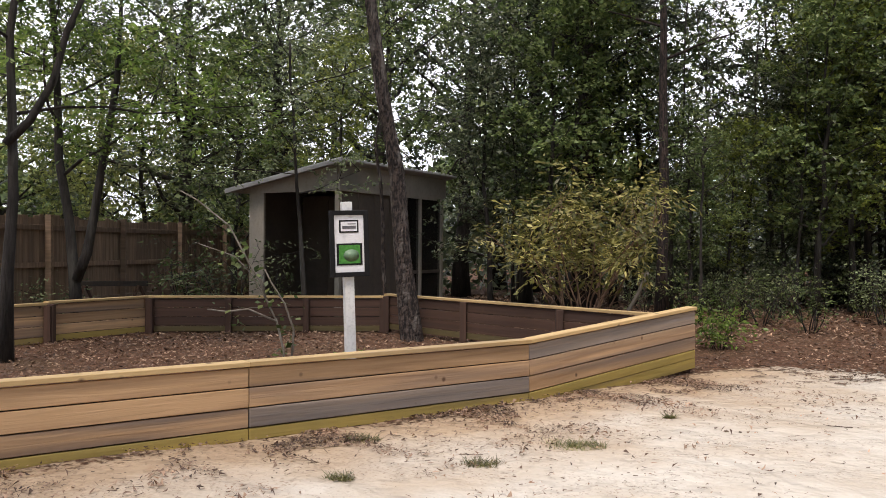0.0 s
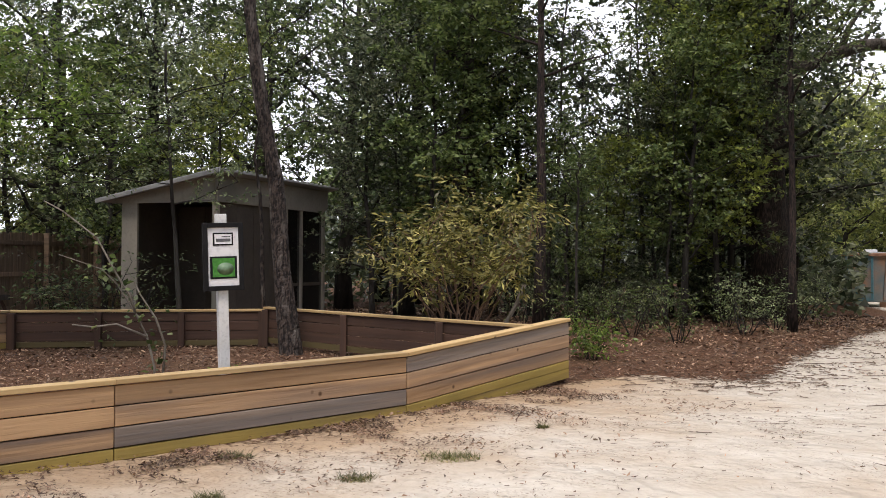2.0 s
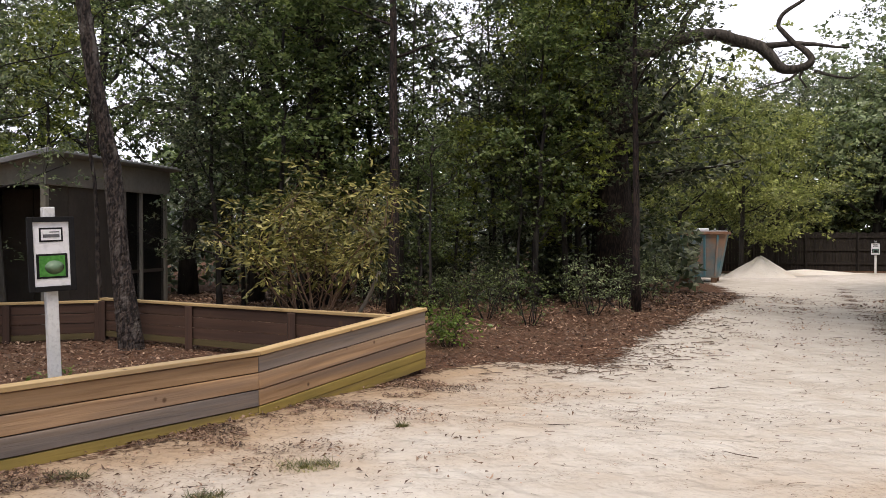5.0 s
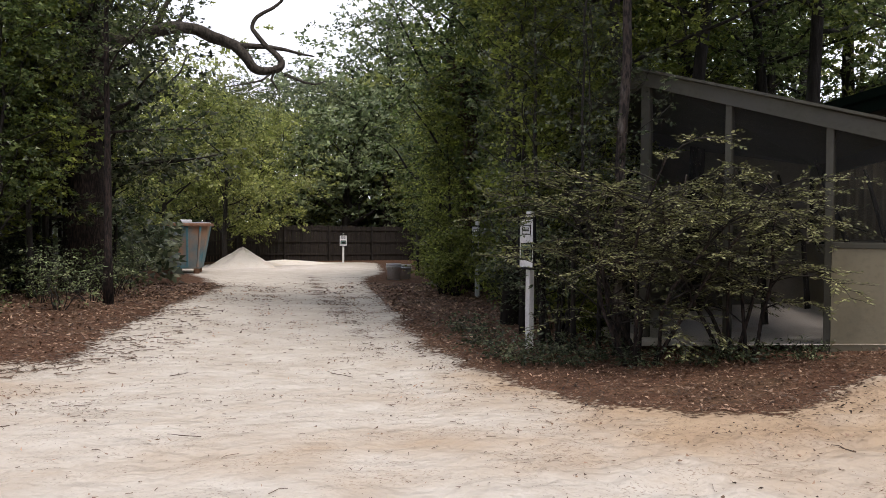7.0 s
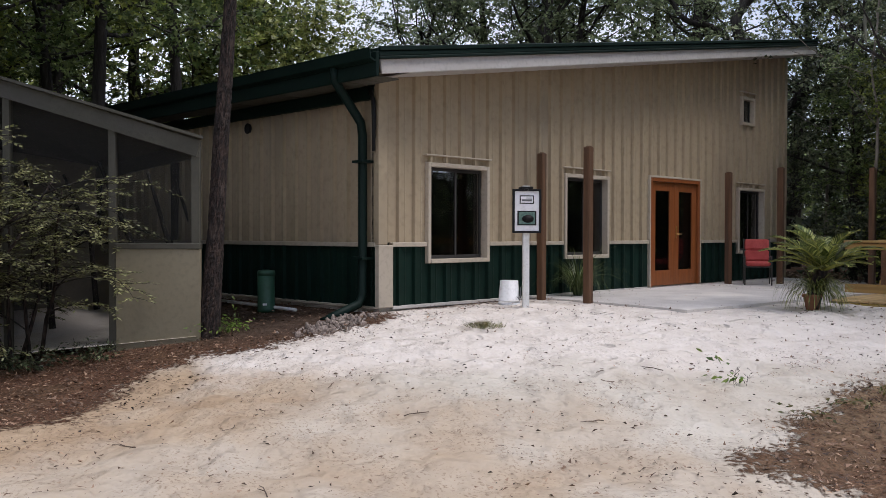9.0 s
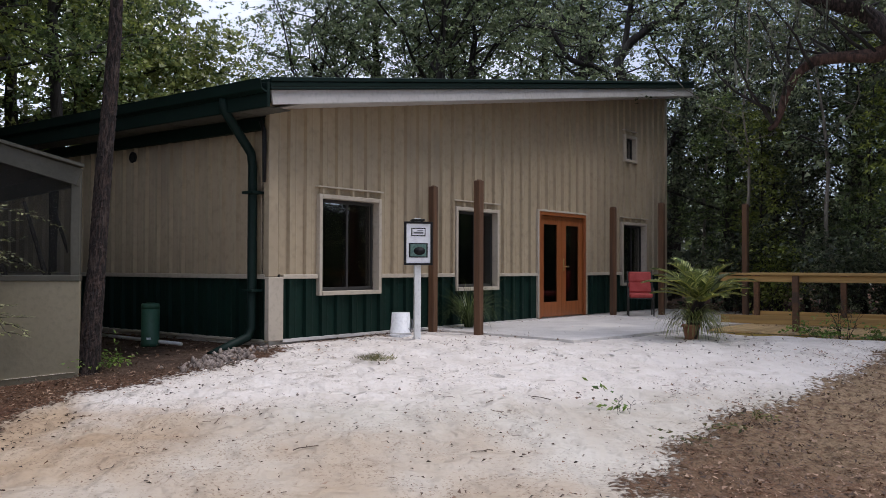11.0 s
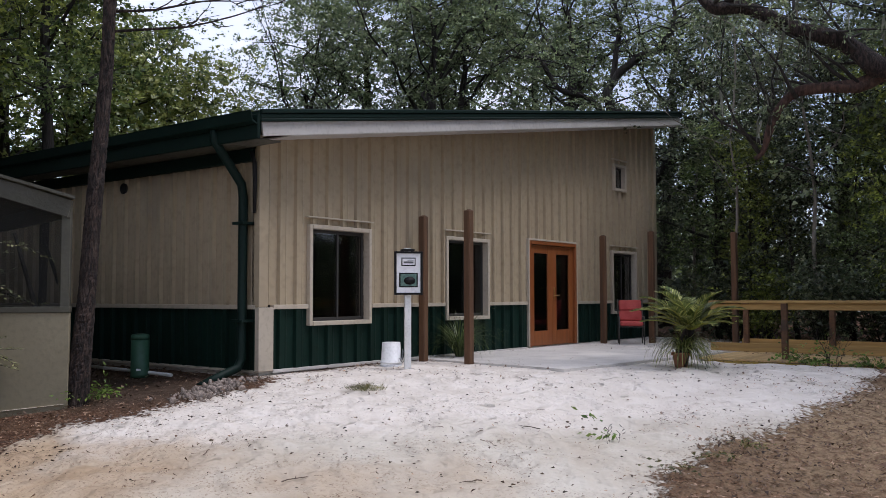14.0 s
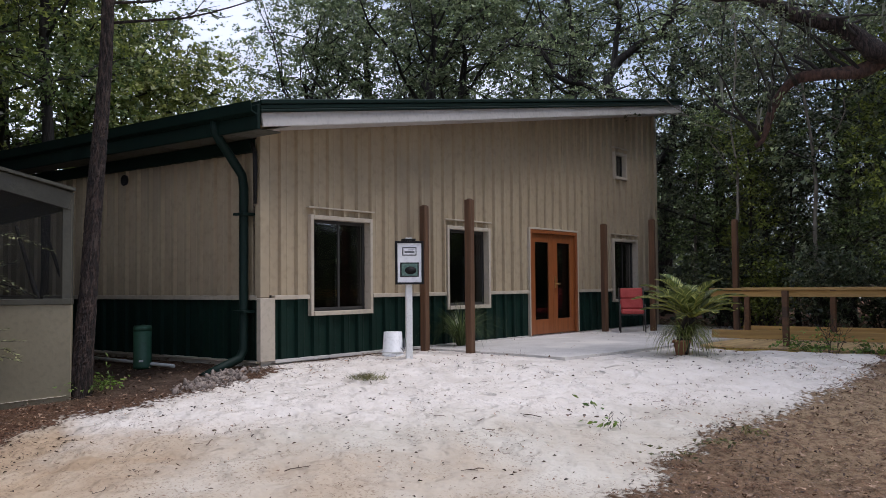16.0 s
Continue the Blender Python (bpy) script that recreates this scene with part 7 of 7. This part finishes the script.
near_live_oak()
crooked_oak(50.9, 24.0, ((0.22, 0.17, ((50.9, -0.2), (50.7, 1.3), (50.55, 2.64), (50.6, 4.0), (50.45, 4.6))),
                         (0.14, 0.07, ((50.5, 4.3), (50.2, 4.9), (50.05, 5.3), (50.0, 6.1))),
                         (0.16, 0.08, ((50.5, 4.4), (50.9, 5.35), (51.35, 6.3), (52.2, 7.3), (52.6, 8.6)))),
            BARK_RED, LEAF_YELLOW, 5200, 0.13, 0.4, 5, "crooked forked oak with reddish bark beside the drive")
crooked_oak(112.6, 27.0, ((0.34, 0.22, ((112.6, 0.0), (112.7, 2.2), (112.5, 4.4), (111.6, 5.8), (110.75, 7.2))),
                          (0.15, 0.05, ((110.7, 7.0), (110.6, 8.0), (111.9, 8.6), (113.0, 8.9), (114.6, 8.87), (115.9, 7.9), (117.2, 7.5))),
                          (0.10, 0.04, ((110.6, 7.9), (110.9, 8.8), (111.25, 9.6), (110.95, 10.2), (110.4, 11.2))),
                          (0.09, 0.04, ((113.3, 8.9), (114.4, 9.5), (114.6, 10.2), (113.9, 11.4))),
                          (0.16, 0.05, ((112.5, 4.5), (113.4, 5.2), (114.3, 5.55), (115.7, 5.75), (117.2, 5.55), (118.8, 6.1))),
                          (0.09, 0.04, ((115.5, 5.7), (116.1, 6.2), (116.6, 6.5), (117.3, 7.4))),
                          (0.10, 0.04, ((111.0, 6.6), (109.2, 7.6), (107.4, 7.9), (106.0, 8.8), (104.2, 9.0)))),
            BARK, LEAF_LIVE, 6500, 0.11, 0.30, 7, "live oak with black crooked limbs beside the building", 70)


# ---- far woods, litter, twigs, grass ----
def far_woods():
    nr = np.random.default_rng(4)
    n = 64000
    az = np.radians(nr.uniform(-180, 180, n))
    front = nr.random(n) < 0.85
    az = np.where(front, np.radians(nr.uniform(-40, 175, n)), az)
    d = nr.uniform(58, 85, n)
    top = 6.0 + 2.0 * np.sin(az * 23) + 1.2 * np.sin(az * 61 + 1)
    deg = np.degrees(az)
    top = top + 1.0 * smooth((deg - 109) / 4) * (1 - smooth((deg - 140) / 10)) + 2.5 * smooth((deg + 14) / 8) * (1 - smooth((deg - 24) / 6))
    z = top * nr.random(n) ** 0.75
    p = np.stack([d * np.sin(az), d * np.cos(az), z], 1)
    ob = quads_mesh("far_woods", leaves(p, 0.95, nr, 0.6, 0.6, tri=True), LEAF_OAK)
    tagged(ob, "distant dark green woods round the clearing", "woods", kind="stuff")


far_woods()


def undergrowth():
    nr = np.random.default_rng(14)
    n = 48000
    az = np.radians(np.where(nr.random(n) < 0.62, nr.uniform(-42, 33, n), np.where(nr.random(n) < 0.4, nr.uniform(49, 66, n), nr.uniform(111, 172, n))))
    d = nr.uniform(25, 44, n)
    x, y = d * np.sin(az), d * np.cos(az)
    top = 1.6 + 1.2 * soft_noise(x, y, 0.9) + 0.6 * soft_noise(x, y, 2.3)
    deg = np.degrees(az)
    top = top + 2.6 * smooth((deg - 109) / 3) + 1.4 * smooth((deg + 6) / 6) * (1 - smooth((deg - 26) / 5))
    p = np.stack([x, y, top * nr.random(n) ** 0.8], 1)
    p = p[~inside(x, y, SAND) & (p[:, 2] > 0)]
    ob = quads_mesh("undergrowth", leaves(p, 0.28, nr, 0.6, 0.55, tri=True), LEAF_DARK)
    tagged(ob, "dense dark undergrowth between the trees", "undergrowth", kind="stuff")


undergrowth()


def scatter_litter():
    nr = np.random.default_rng(6)
    n = 400000
    az = np.radians(nr.uniform(-34, 130, n))
    d = 3.5 + 23 * nr.random(n) ** 0.85
    x, y = d * np.sin(az), d * np.cos(az)
    sandy = inside(x, y, SAND)
    e = away(x, y, SAND + SAND[:1])
    pen = away(x, y, PEN_FRONT)
    patch = smooth((soft_noise(x, y, 3.1) + 0.6 * soft_noise(x + 3, y - 2, 7.7) + 0.2) / 0.8)
    rut_a, rut_b = [(8.9, 11.1), (10.3, 13.0), (12.0, 15.0), (15.5, 19.3)], [(8.9, 9.8), (11.6, 12.1), (12.8, 13.4), (19, 20.6)]
    drift = np.exp(-away(x, y, rut_a) / 0.3) + np.exp(-away(x, y, rut_b) / 0.3)
    keep = nr.random(n) < np.where(sandy, 0.010 + 0.02 * (x > 5.5) * (y < 2) + 0.75 * patch * (np.exp(-e / 0.85) + 0.9 * np.exp(-pen / 0.8) + 0.9 * drift), 0.7 - 0.4 * np.exp(-((x - 8.6) ** 2 + (y + 7.2) ** 2) / 12))
    keep &= nr.random(n) > 0.85 * np.exp(-((away(x, y, [(11.6, 1.15), (12.7, 2.2), (15.2, 4.4)]) / 0.95) ** 4))
    keep &= ~inside(x, y, [uv(-0.05, -0.05)[:2], uv(12.6, -0.05)[:2], uv(12.6, 14)[:2], uv(-0.05, 14)[:2]])
    x, y = x[keep], y[keep]
    k = len(x)
    p = np.stack([x, y, height(x, y) + 0.012 + 0.03 * nr.random(k)], 1)
    a = nr.uniform(0, 6.283, k)
    far = np.clip(np.hypot(x, y) / 13, 0.8, 1.8)
    sz = ((0.010 + 0.028 * nr.random(k) ** 1.6) * far * np.where(inside(x, y, SAND), 0.75, 1.0))[:, None]
    u = np.stack([np.cos(a), np.sin(a), nr.normal(size=k) * 0.3], 1)
    v = np.stack([-np.sin(a), np.cos(a), nr.normal(size=k) * 0.4], 1)
    w = nr.uniform(0.25, 0.6, k)[:, None]
    q = np.stack([p - u * sz - v * sz * w, p + u * sz * 1.1, p - u * sz * 0.3 + v * sz * w * 1.3], 1)
    # crumbled leaves that gather along the pen's foot
    m = 52000
    seg = nr.integers(0, len(PEN_FRONT) - 1, m)
    f = nr.random(m)
    pf = np.array(PEN_FRONT)
    foot = pf[seg] + (pf[seg + 1] - pf[seg]) * f[:, None]
    along = pf[seg + 1] - pf[seg]
    out = np.stack([along[:, 1], -along[:, 0]], 1) / np.linalg.norm(along, axis=1)[:, None]
    px, py = (foot + out * (0.03 + nr.exponential(0.65, m))[:, None]).T
    clot = soft_noise(px, py, 3.7) + 0.8 * soft_noise(px - 1, py + 4, 8.3) + 0.5 * soft_noise(px, py, 19.0)
    ok = nr.random(m) < smooth((clot - 0.05) / 0.5)
    px, py = px[ok], py[ok]
    m = len(px)
    p = np.stack([px, py, height(px, py) + 0.012 + 0.015 * nr.random(m)], 1)
    a = nr.uniform(0, 6.283, m)
    sz = (0.005 + 0.022 * nr.random(m) ** 2)[:, None]
    u = np.stack([np.cos(a), np.sin(a), nr.normal(size=m) * 0.35], 1)
    v = np.stack([-np.sin(a), np.cos(a), nr.normal(size=m) * 0.4], 1)
    w = nr.uniform(0.15, 0.5, m)[:, None]
    q = np.concatenate([q, np.stack([p - u * sz - v * sz * w, p + u * sz * 1.1, p - u * sz * 0.3 + v * sz * w * 1.3], 1)])
    # crumbs of bark and leaf on the trodden ground before the building
    m = 42000
    px = np.concatenate([nr.normal(8.6, 2.0, m // 2), nr.uniform(3.5, 11.5, m - m // 2)])
    py = np.concatenate([nr.normal(-7.0, 1.7, m // 2), nr.uniform(-5.0, 3.5, m - m // 2)])
    clot = soft_noise(px, py, 2.3) + 0.8 * soft_noise(px + 2, py - 5, 6.1) + 0.5 * soft_noise(px, py, 15.0)
    ok = (nr.random(m) < np.where(inside(px, py, SAND), 0.6 * smooth((clot - 0.25) / 0.8) ** 1.5, 0.9)) & ~inside(px, py, [uv(-0.05, -0.05)[:2], uv(12.6, -0.05)[:2], uv(12.6, 14)[:2], uv(-0.05, 14)[:2]])
    px, py = px[ok], py[ok]
    m = len(px)
    p = np.stack([px, py, height(px, py) + 0.010 + 0.012 * nr.random(m)], 1)
    a = nr.uniform(0, 6.283, m)
    sz = (0.003 + 0.024 * nr.random(m) ** 2.6)[:, None]
    u = np.stack([np.cos(a), np.sin(a), nr.normal(size=m) * 0.35], 1)
    v = np.stack([-np.sin(a), np.cos(a), nr.normal(size=m) * 0.4], 1)
    w = nr.uniform(0.15, 0.55, m)[:, None]
    q = np.concatenate([q, np.stack([p - u * sz - v * sz * w, p + u * sz * 1.1, p - u * sz * 0.3 + v * sz * w * 1.3], 1)])
    # single dark curled leaves, lying in loose groups on the pale sand
    m = 900
    heart = np.stack([nr.uniform(4.5, 13.0, 90), nr.uniform(-7.0, 2.2, 90)], 1)
    spot = heart[nr.integers(0, 90, m)] + nr.normal(size=(m, 2)) * 0.35
    spot = np.concatenate([spot, np.stack([nr.normal(x0, 0.28, 60) for x0 in (9.4, 8.9, 8.3)], 0).reshape(-1, 1) * [1, 0] + np.stack([nr.normal(y0, 0.12, 60) for y0 in (2.1, 1.6, 1.9)], 0).reshape(-1, 1) * [0, 1]])
    spot = spot[inside(spot[:, 0], spot[:, 1], SAND)]
    m = len(spot)
    p = np.stack([spot[:, 0], spot[:, 1], height(spot[:, 0], spot[:, 1]) + 0.013], 1)
    a = nr.uniform(0, 6.283, m)
    sz = (0.006 + 0.016 * nr.random(m) ** 1.7)[:, None]
    u = np.stack([np.cos(a), np.sin(a), nr.normal(size=m) * 0.2], 1) * sz
    v = np.stack([-np.sin(a), np.cos(a), np.zeros(m)], 1) * sz * nr.uniform(0.3, 0.7, m)[:, None]
    up = np.stack([np.zeros(m), np.zeros(m), nr.uniform(0.2, 0.9, m)], 1) * sz
    curl = np.concatenate([np.stack([p - u, p - u * 0.1 - v + up, p + u * 1.2 + up * 0.3, p + u * 0.1], 1), np.stack([p - u, p + u * 0.1, p + u * 1.2 + up * 0.3, p - u * 0.1 + v + up], 1)])
    tagged(quads_mesh("curled_leaves", curl, LEAF_CURLED), "dark dry curled leaves scattered over the sand", "leaf litter", kind="stuff")
    ob = quads_mesh("fallen_leaves", q, LEAF_LITTER)
    tagged(ob, "brown fallen leaves strewn over the forest floor and sand", "leaf litter", kind="stuff")
    # pine needles and twigs on the sand, each bent once or twice
    n = 170000
    az = np.radians(nr.uniform(-35, 132, n))
    d = 2.6 + 27 * nr.random(n) ** 1.15
    x, y = d * np.sin(az), d * np.cos(az)
    e = away(x, y, SAND + SAND[:1])
    lane = np.exp(-away(x, y, rut_a) / 0.5) + np.exp(-away(x, y, rut_b) / 0.5)
    knot = smooth((soft_noise(x, y, 1.7) + 0.7 * soft_noise(x + 3, y - 2, 4.9) - 0.15) / 0.9)
    far = np.hypot(x, y)
    keep = inside(x, y, SAND) & (nr.random(n) < (0.05 + 0.5 * knot ** 2 + 0.36 * np.exp(-e / 0.7) + 0.6 * lane * knot) * np.where((x > 5.5) & (y < 2), 0.14, 1.0) * np.where(far < 10, 0.7, np.where(far < 16, 0.65, 0.5)))
    x, y, far = x[keep], y[keep], far[keep]
    # longer dark twigs washed together along the litter's edge
    more = 260
    edge = np.array([(3.9, 10.3), (5.3, 9.6), (7.0, 11.4), (9.2, 13.9)])
    seg = nr.integers(0, 3, more)
    along = edge[seg] + (edge[seg + 1] - edge[seg]) * nr.random(more)[:, None] + nr.normal(size=(more, 2)) * 0.35
    x, y = np.concatenate([x, along[:, 0]]), np.concatenate([y, along[:, 1]])
    far = np.hypot(x, y)
    k = len(x)
    a = nr.uniform(0, 6.283, k)
    bend = nr.normal(size=(k, 2)) * 0.75
    ln = (0.008 + 0.045 * nr.random(k) ** 2.0 + 0.06 * (nr.random(k) > 0.975)) * np.clip(far / 8, 0.8, 1.15)
    ln[-more:] = nr.uniform(0.04, 0.18, more)
    w = nr.uniform(0.0014, 0.0040, k) * np.clip(far / 7, 0.7, 1.6)
    w[-more:] *= 1.5
    z = height(x, y) + 0.012
    pts = [np.stack([x, y, z], 1)]
    dirs = [a, a + bend[:, 0], a + bend[:, 0] + bend[:, 1]]
    for j, g in enumerate(dirs):
        step = np.stack([np.cos(g), np.sin(g), nr.uniform(-0.02, 0.05, k)], 1) * (ln * 0.66)[:, None]
        nxt = pts[-1] + step
        nxt[:, 2] = np.maximum(nxt[:, 2], height(nxt[:, 0], nxt[:, 1]) + 0.010)
        pts.append(nxt)
    quads = []
    for j, g in enumerate(dirs):
        side = np.stack([-np.sin(g), np.cos(g), np.full(k, 0.6)], 1) * w[:, None]
        quads.append(np.stack([pts[j] - side, pts[j + 1] - side * 0.8, pts[j + 1] + side * 0.8, pts[j] + side], 1))
    ob = quads_mesh("dry_twigs", np.concatenate(quads), NEEDLE)
    tagged(ob, "thin dry twigs and pine needles on the sand", "twigs", kind="stuff")


def fallen_stick(x, y, rz, ln, seed):
    rng = random.Random(seed)
    t = thing("fallen_stick", pose(x, y, gz(x, y) + 0.012, 0, 0, rz), "short dry stick lying on the sand", "stick", "fallen sticks")
    path = [Vector((ln * (f - 0.5), rng.uniform(-1, 1) * 0.05 * ln, rng.uniform(0, 0.012))) for f in (0, 0.2, 0.45, 0.7, 1.0)]
    part("stick", tube(path, [0.0045, 0.0042, 0.004, 0.0034, 0.002], 6), TWIG, t)
    part("side_twig", tube([path[2], path[2] + Vector((0.12 * ln, 0.16 * ln, 0.01))], [0.004, 0.002], 5), TWIG, t)


for k, (x, y, rz, ln) in enumerate(((4.0, 5.6, 120, 0.28), (6.8, 6.9, 80, 0.5), (5.9, 0.4, 20, 0.26), (7.6, -0.6, -60, 0.3), (3.1, 6.9, 150, 0.22), (8.3, 3.2, 10, 0.4), (6.9, 1.6, 60, 0.24), (8.9, -2.9, 35, 0.3), (5.6, 8.2, 15, 0.3), (7.4, -2.0, 100, 0.2))):
    fallen_stick(x, y, rz, ln, 400 + k)


def clod(x, y, r, seed):
    r *= 0.65
    bm = bmesh.new()
    bmesh.ops.create_icosphere(bm, subdivisions=2, radius=r)
    for v in bm.verts:
        v.co *= 1 + 0.5 * noise.noise(v.co / r * 1.3 + Vector((seed, 0, 0)))
        v.co.z *= 0.4
    ob = link_mesh("clod", bm, CLOD, smooth=True)
    ob.location = (x, y, gz(x, y) + r * 0.3)
    tagged(ob, "small dark clod of earth on the sand", "clod", "dark clods")


for k, (x, y, r) in enumerate(((7.6, 3.0, 0.03), (8.9, 0.2, 0.03), (9.3, -0.5, 0.025), (2.15, 6.75, 0.03), (2.25, 6.72, 0.02), (9.2, -3.4, 0.03), (8.9, -3.6, 0.035), (9.0, -3.5, 0.028), (6.6, 6.2, 0.02), (10.6, 0.3, 0.03), (7.9, -1.6, 0.022))):
    clod(x, y, r, k)


scatter_litter()


def grass_tuft(x, y, r, n, h, seed, label="low tuft of dry green grass on the sand"):
    nr = np.random.default_rng(seed)
    a = nr.uniform(0, 6.283, n)
    d = r * nr.random(n) ** 0.7
    px, py = d * np.cos(a), d * np.sin(a) * 0.7
    b = nr.uniform(0, 6.283, n)
    ln = h * nr.uniform(0.2, 1.7, n) * np.where(soft_noise(px, py, 14.0) > -0.1, 1.0, 0.45)
    p = np.stack([px, py, np.zeros(n)], 1)
    u = np.stack([np.cos(b), np.sin(b), np.zeros(n)], 1)
    w = np.stack([-np.sin(b), np.cos(b), np.zeros(n)], 1) * 0.004
    tip = p + u * ln[:, None] * nr.uniform(0.6, 1.8, n)[:, None] + np.stack([np.zeros(n), np.zeros(n), ln * 0.7], 1)
    q = np.stack([p - w, p + w, tip + w * 0.2, tip - w * 0.2], 1)
    ob = quads_mesh("grass_tuft", q, GRASS)
    ob.location = (x, y, gz(x, y))
    tagged(ob, label, "grass", "grass tufts")


for k, (x, y, r) in enumerate(((-0.73, 6.45, 0.16), (0.88, 6.22, 0.24), (0.17, 5.73, 0.15), (1.82, 7.24, 0.06), (-0.76, 5.33, 0.10), (10.95, -1.43, 0.36))):
    grass_tuft(x, y, r, int(1500 * r) + 40, 0.042 if r < 0.3 else 0.06, 90 + k)
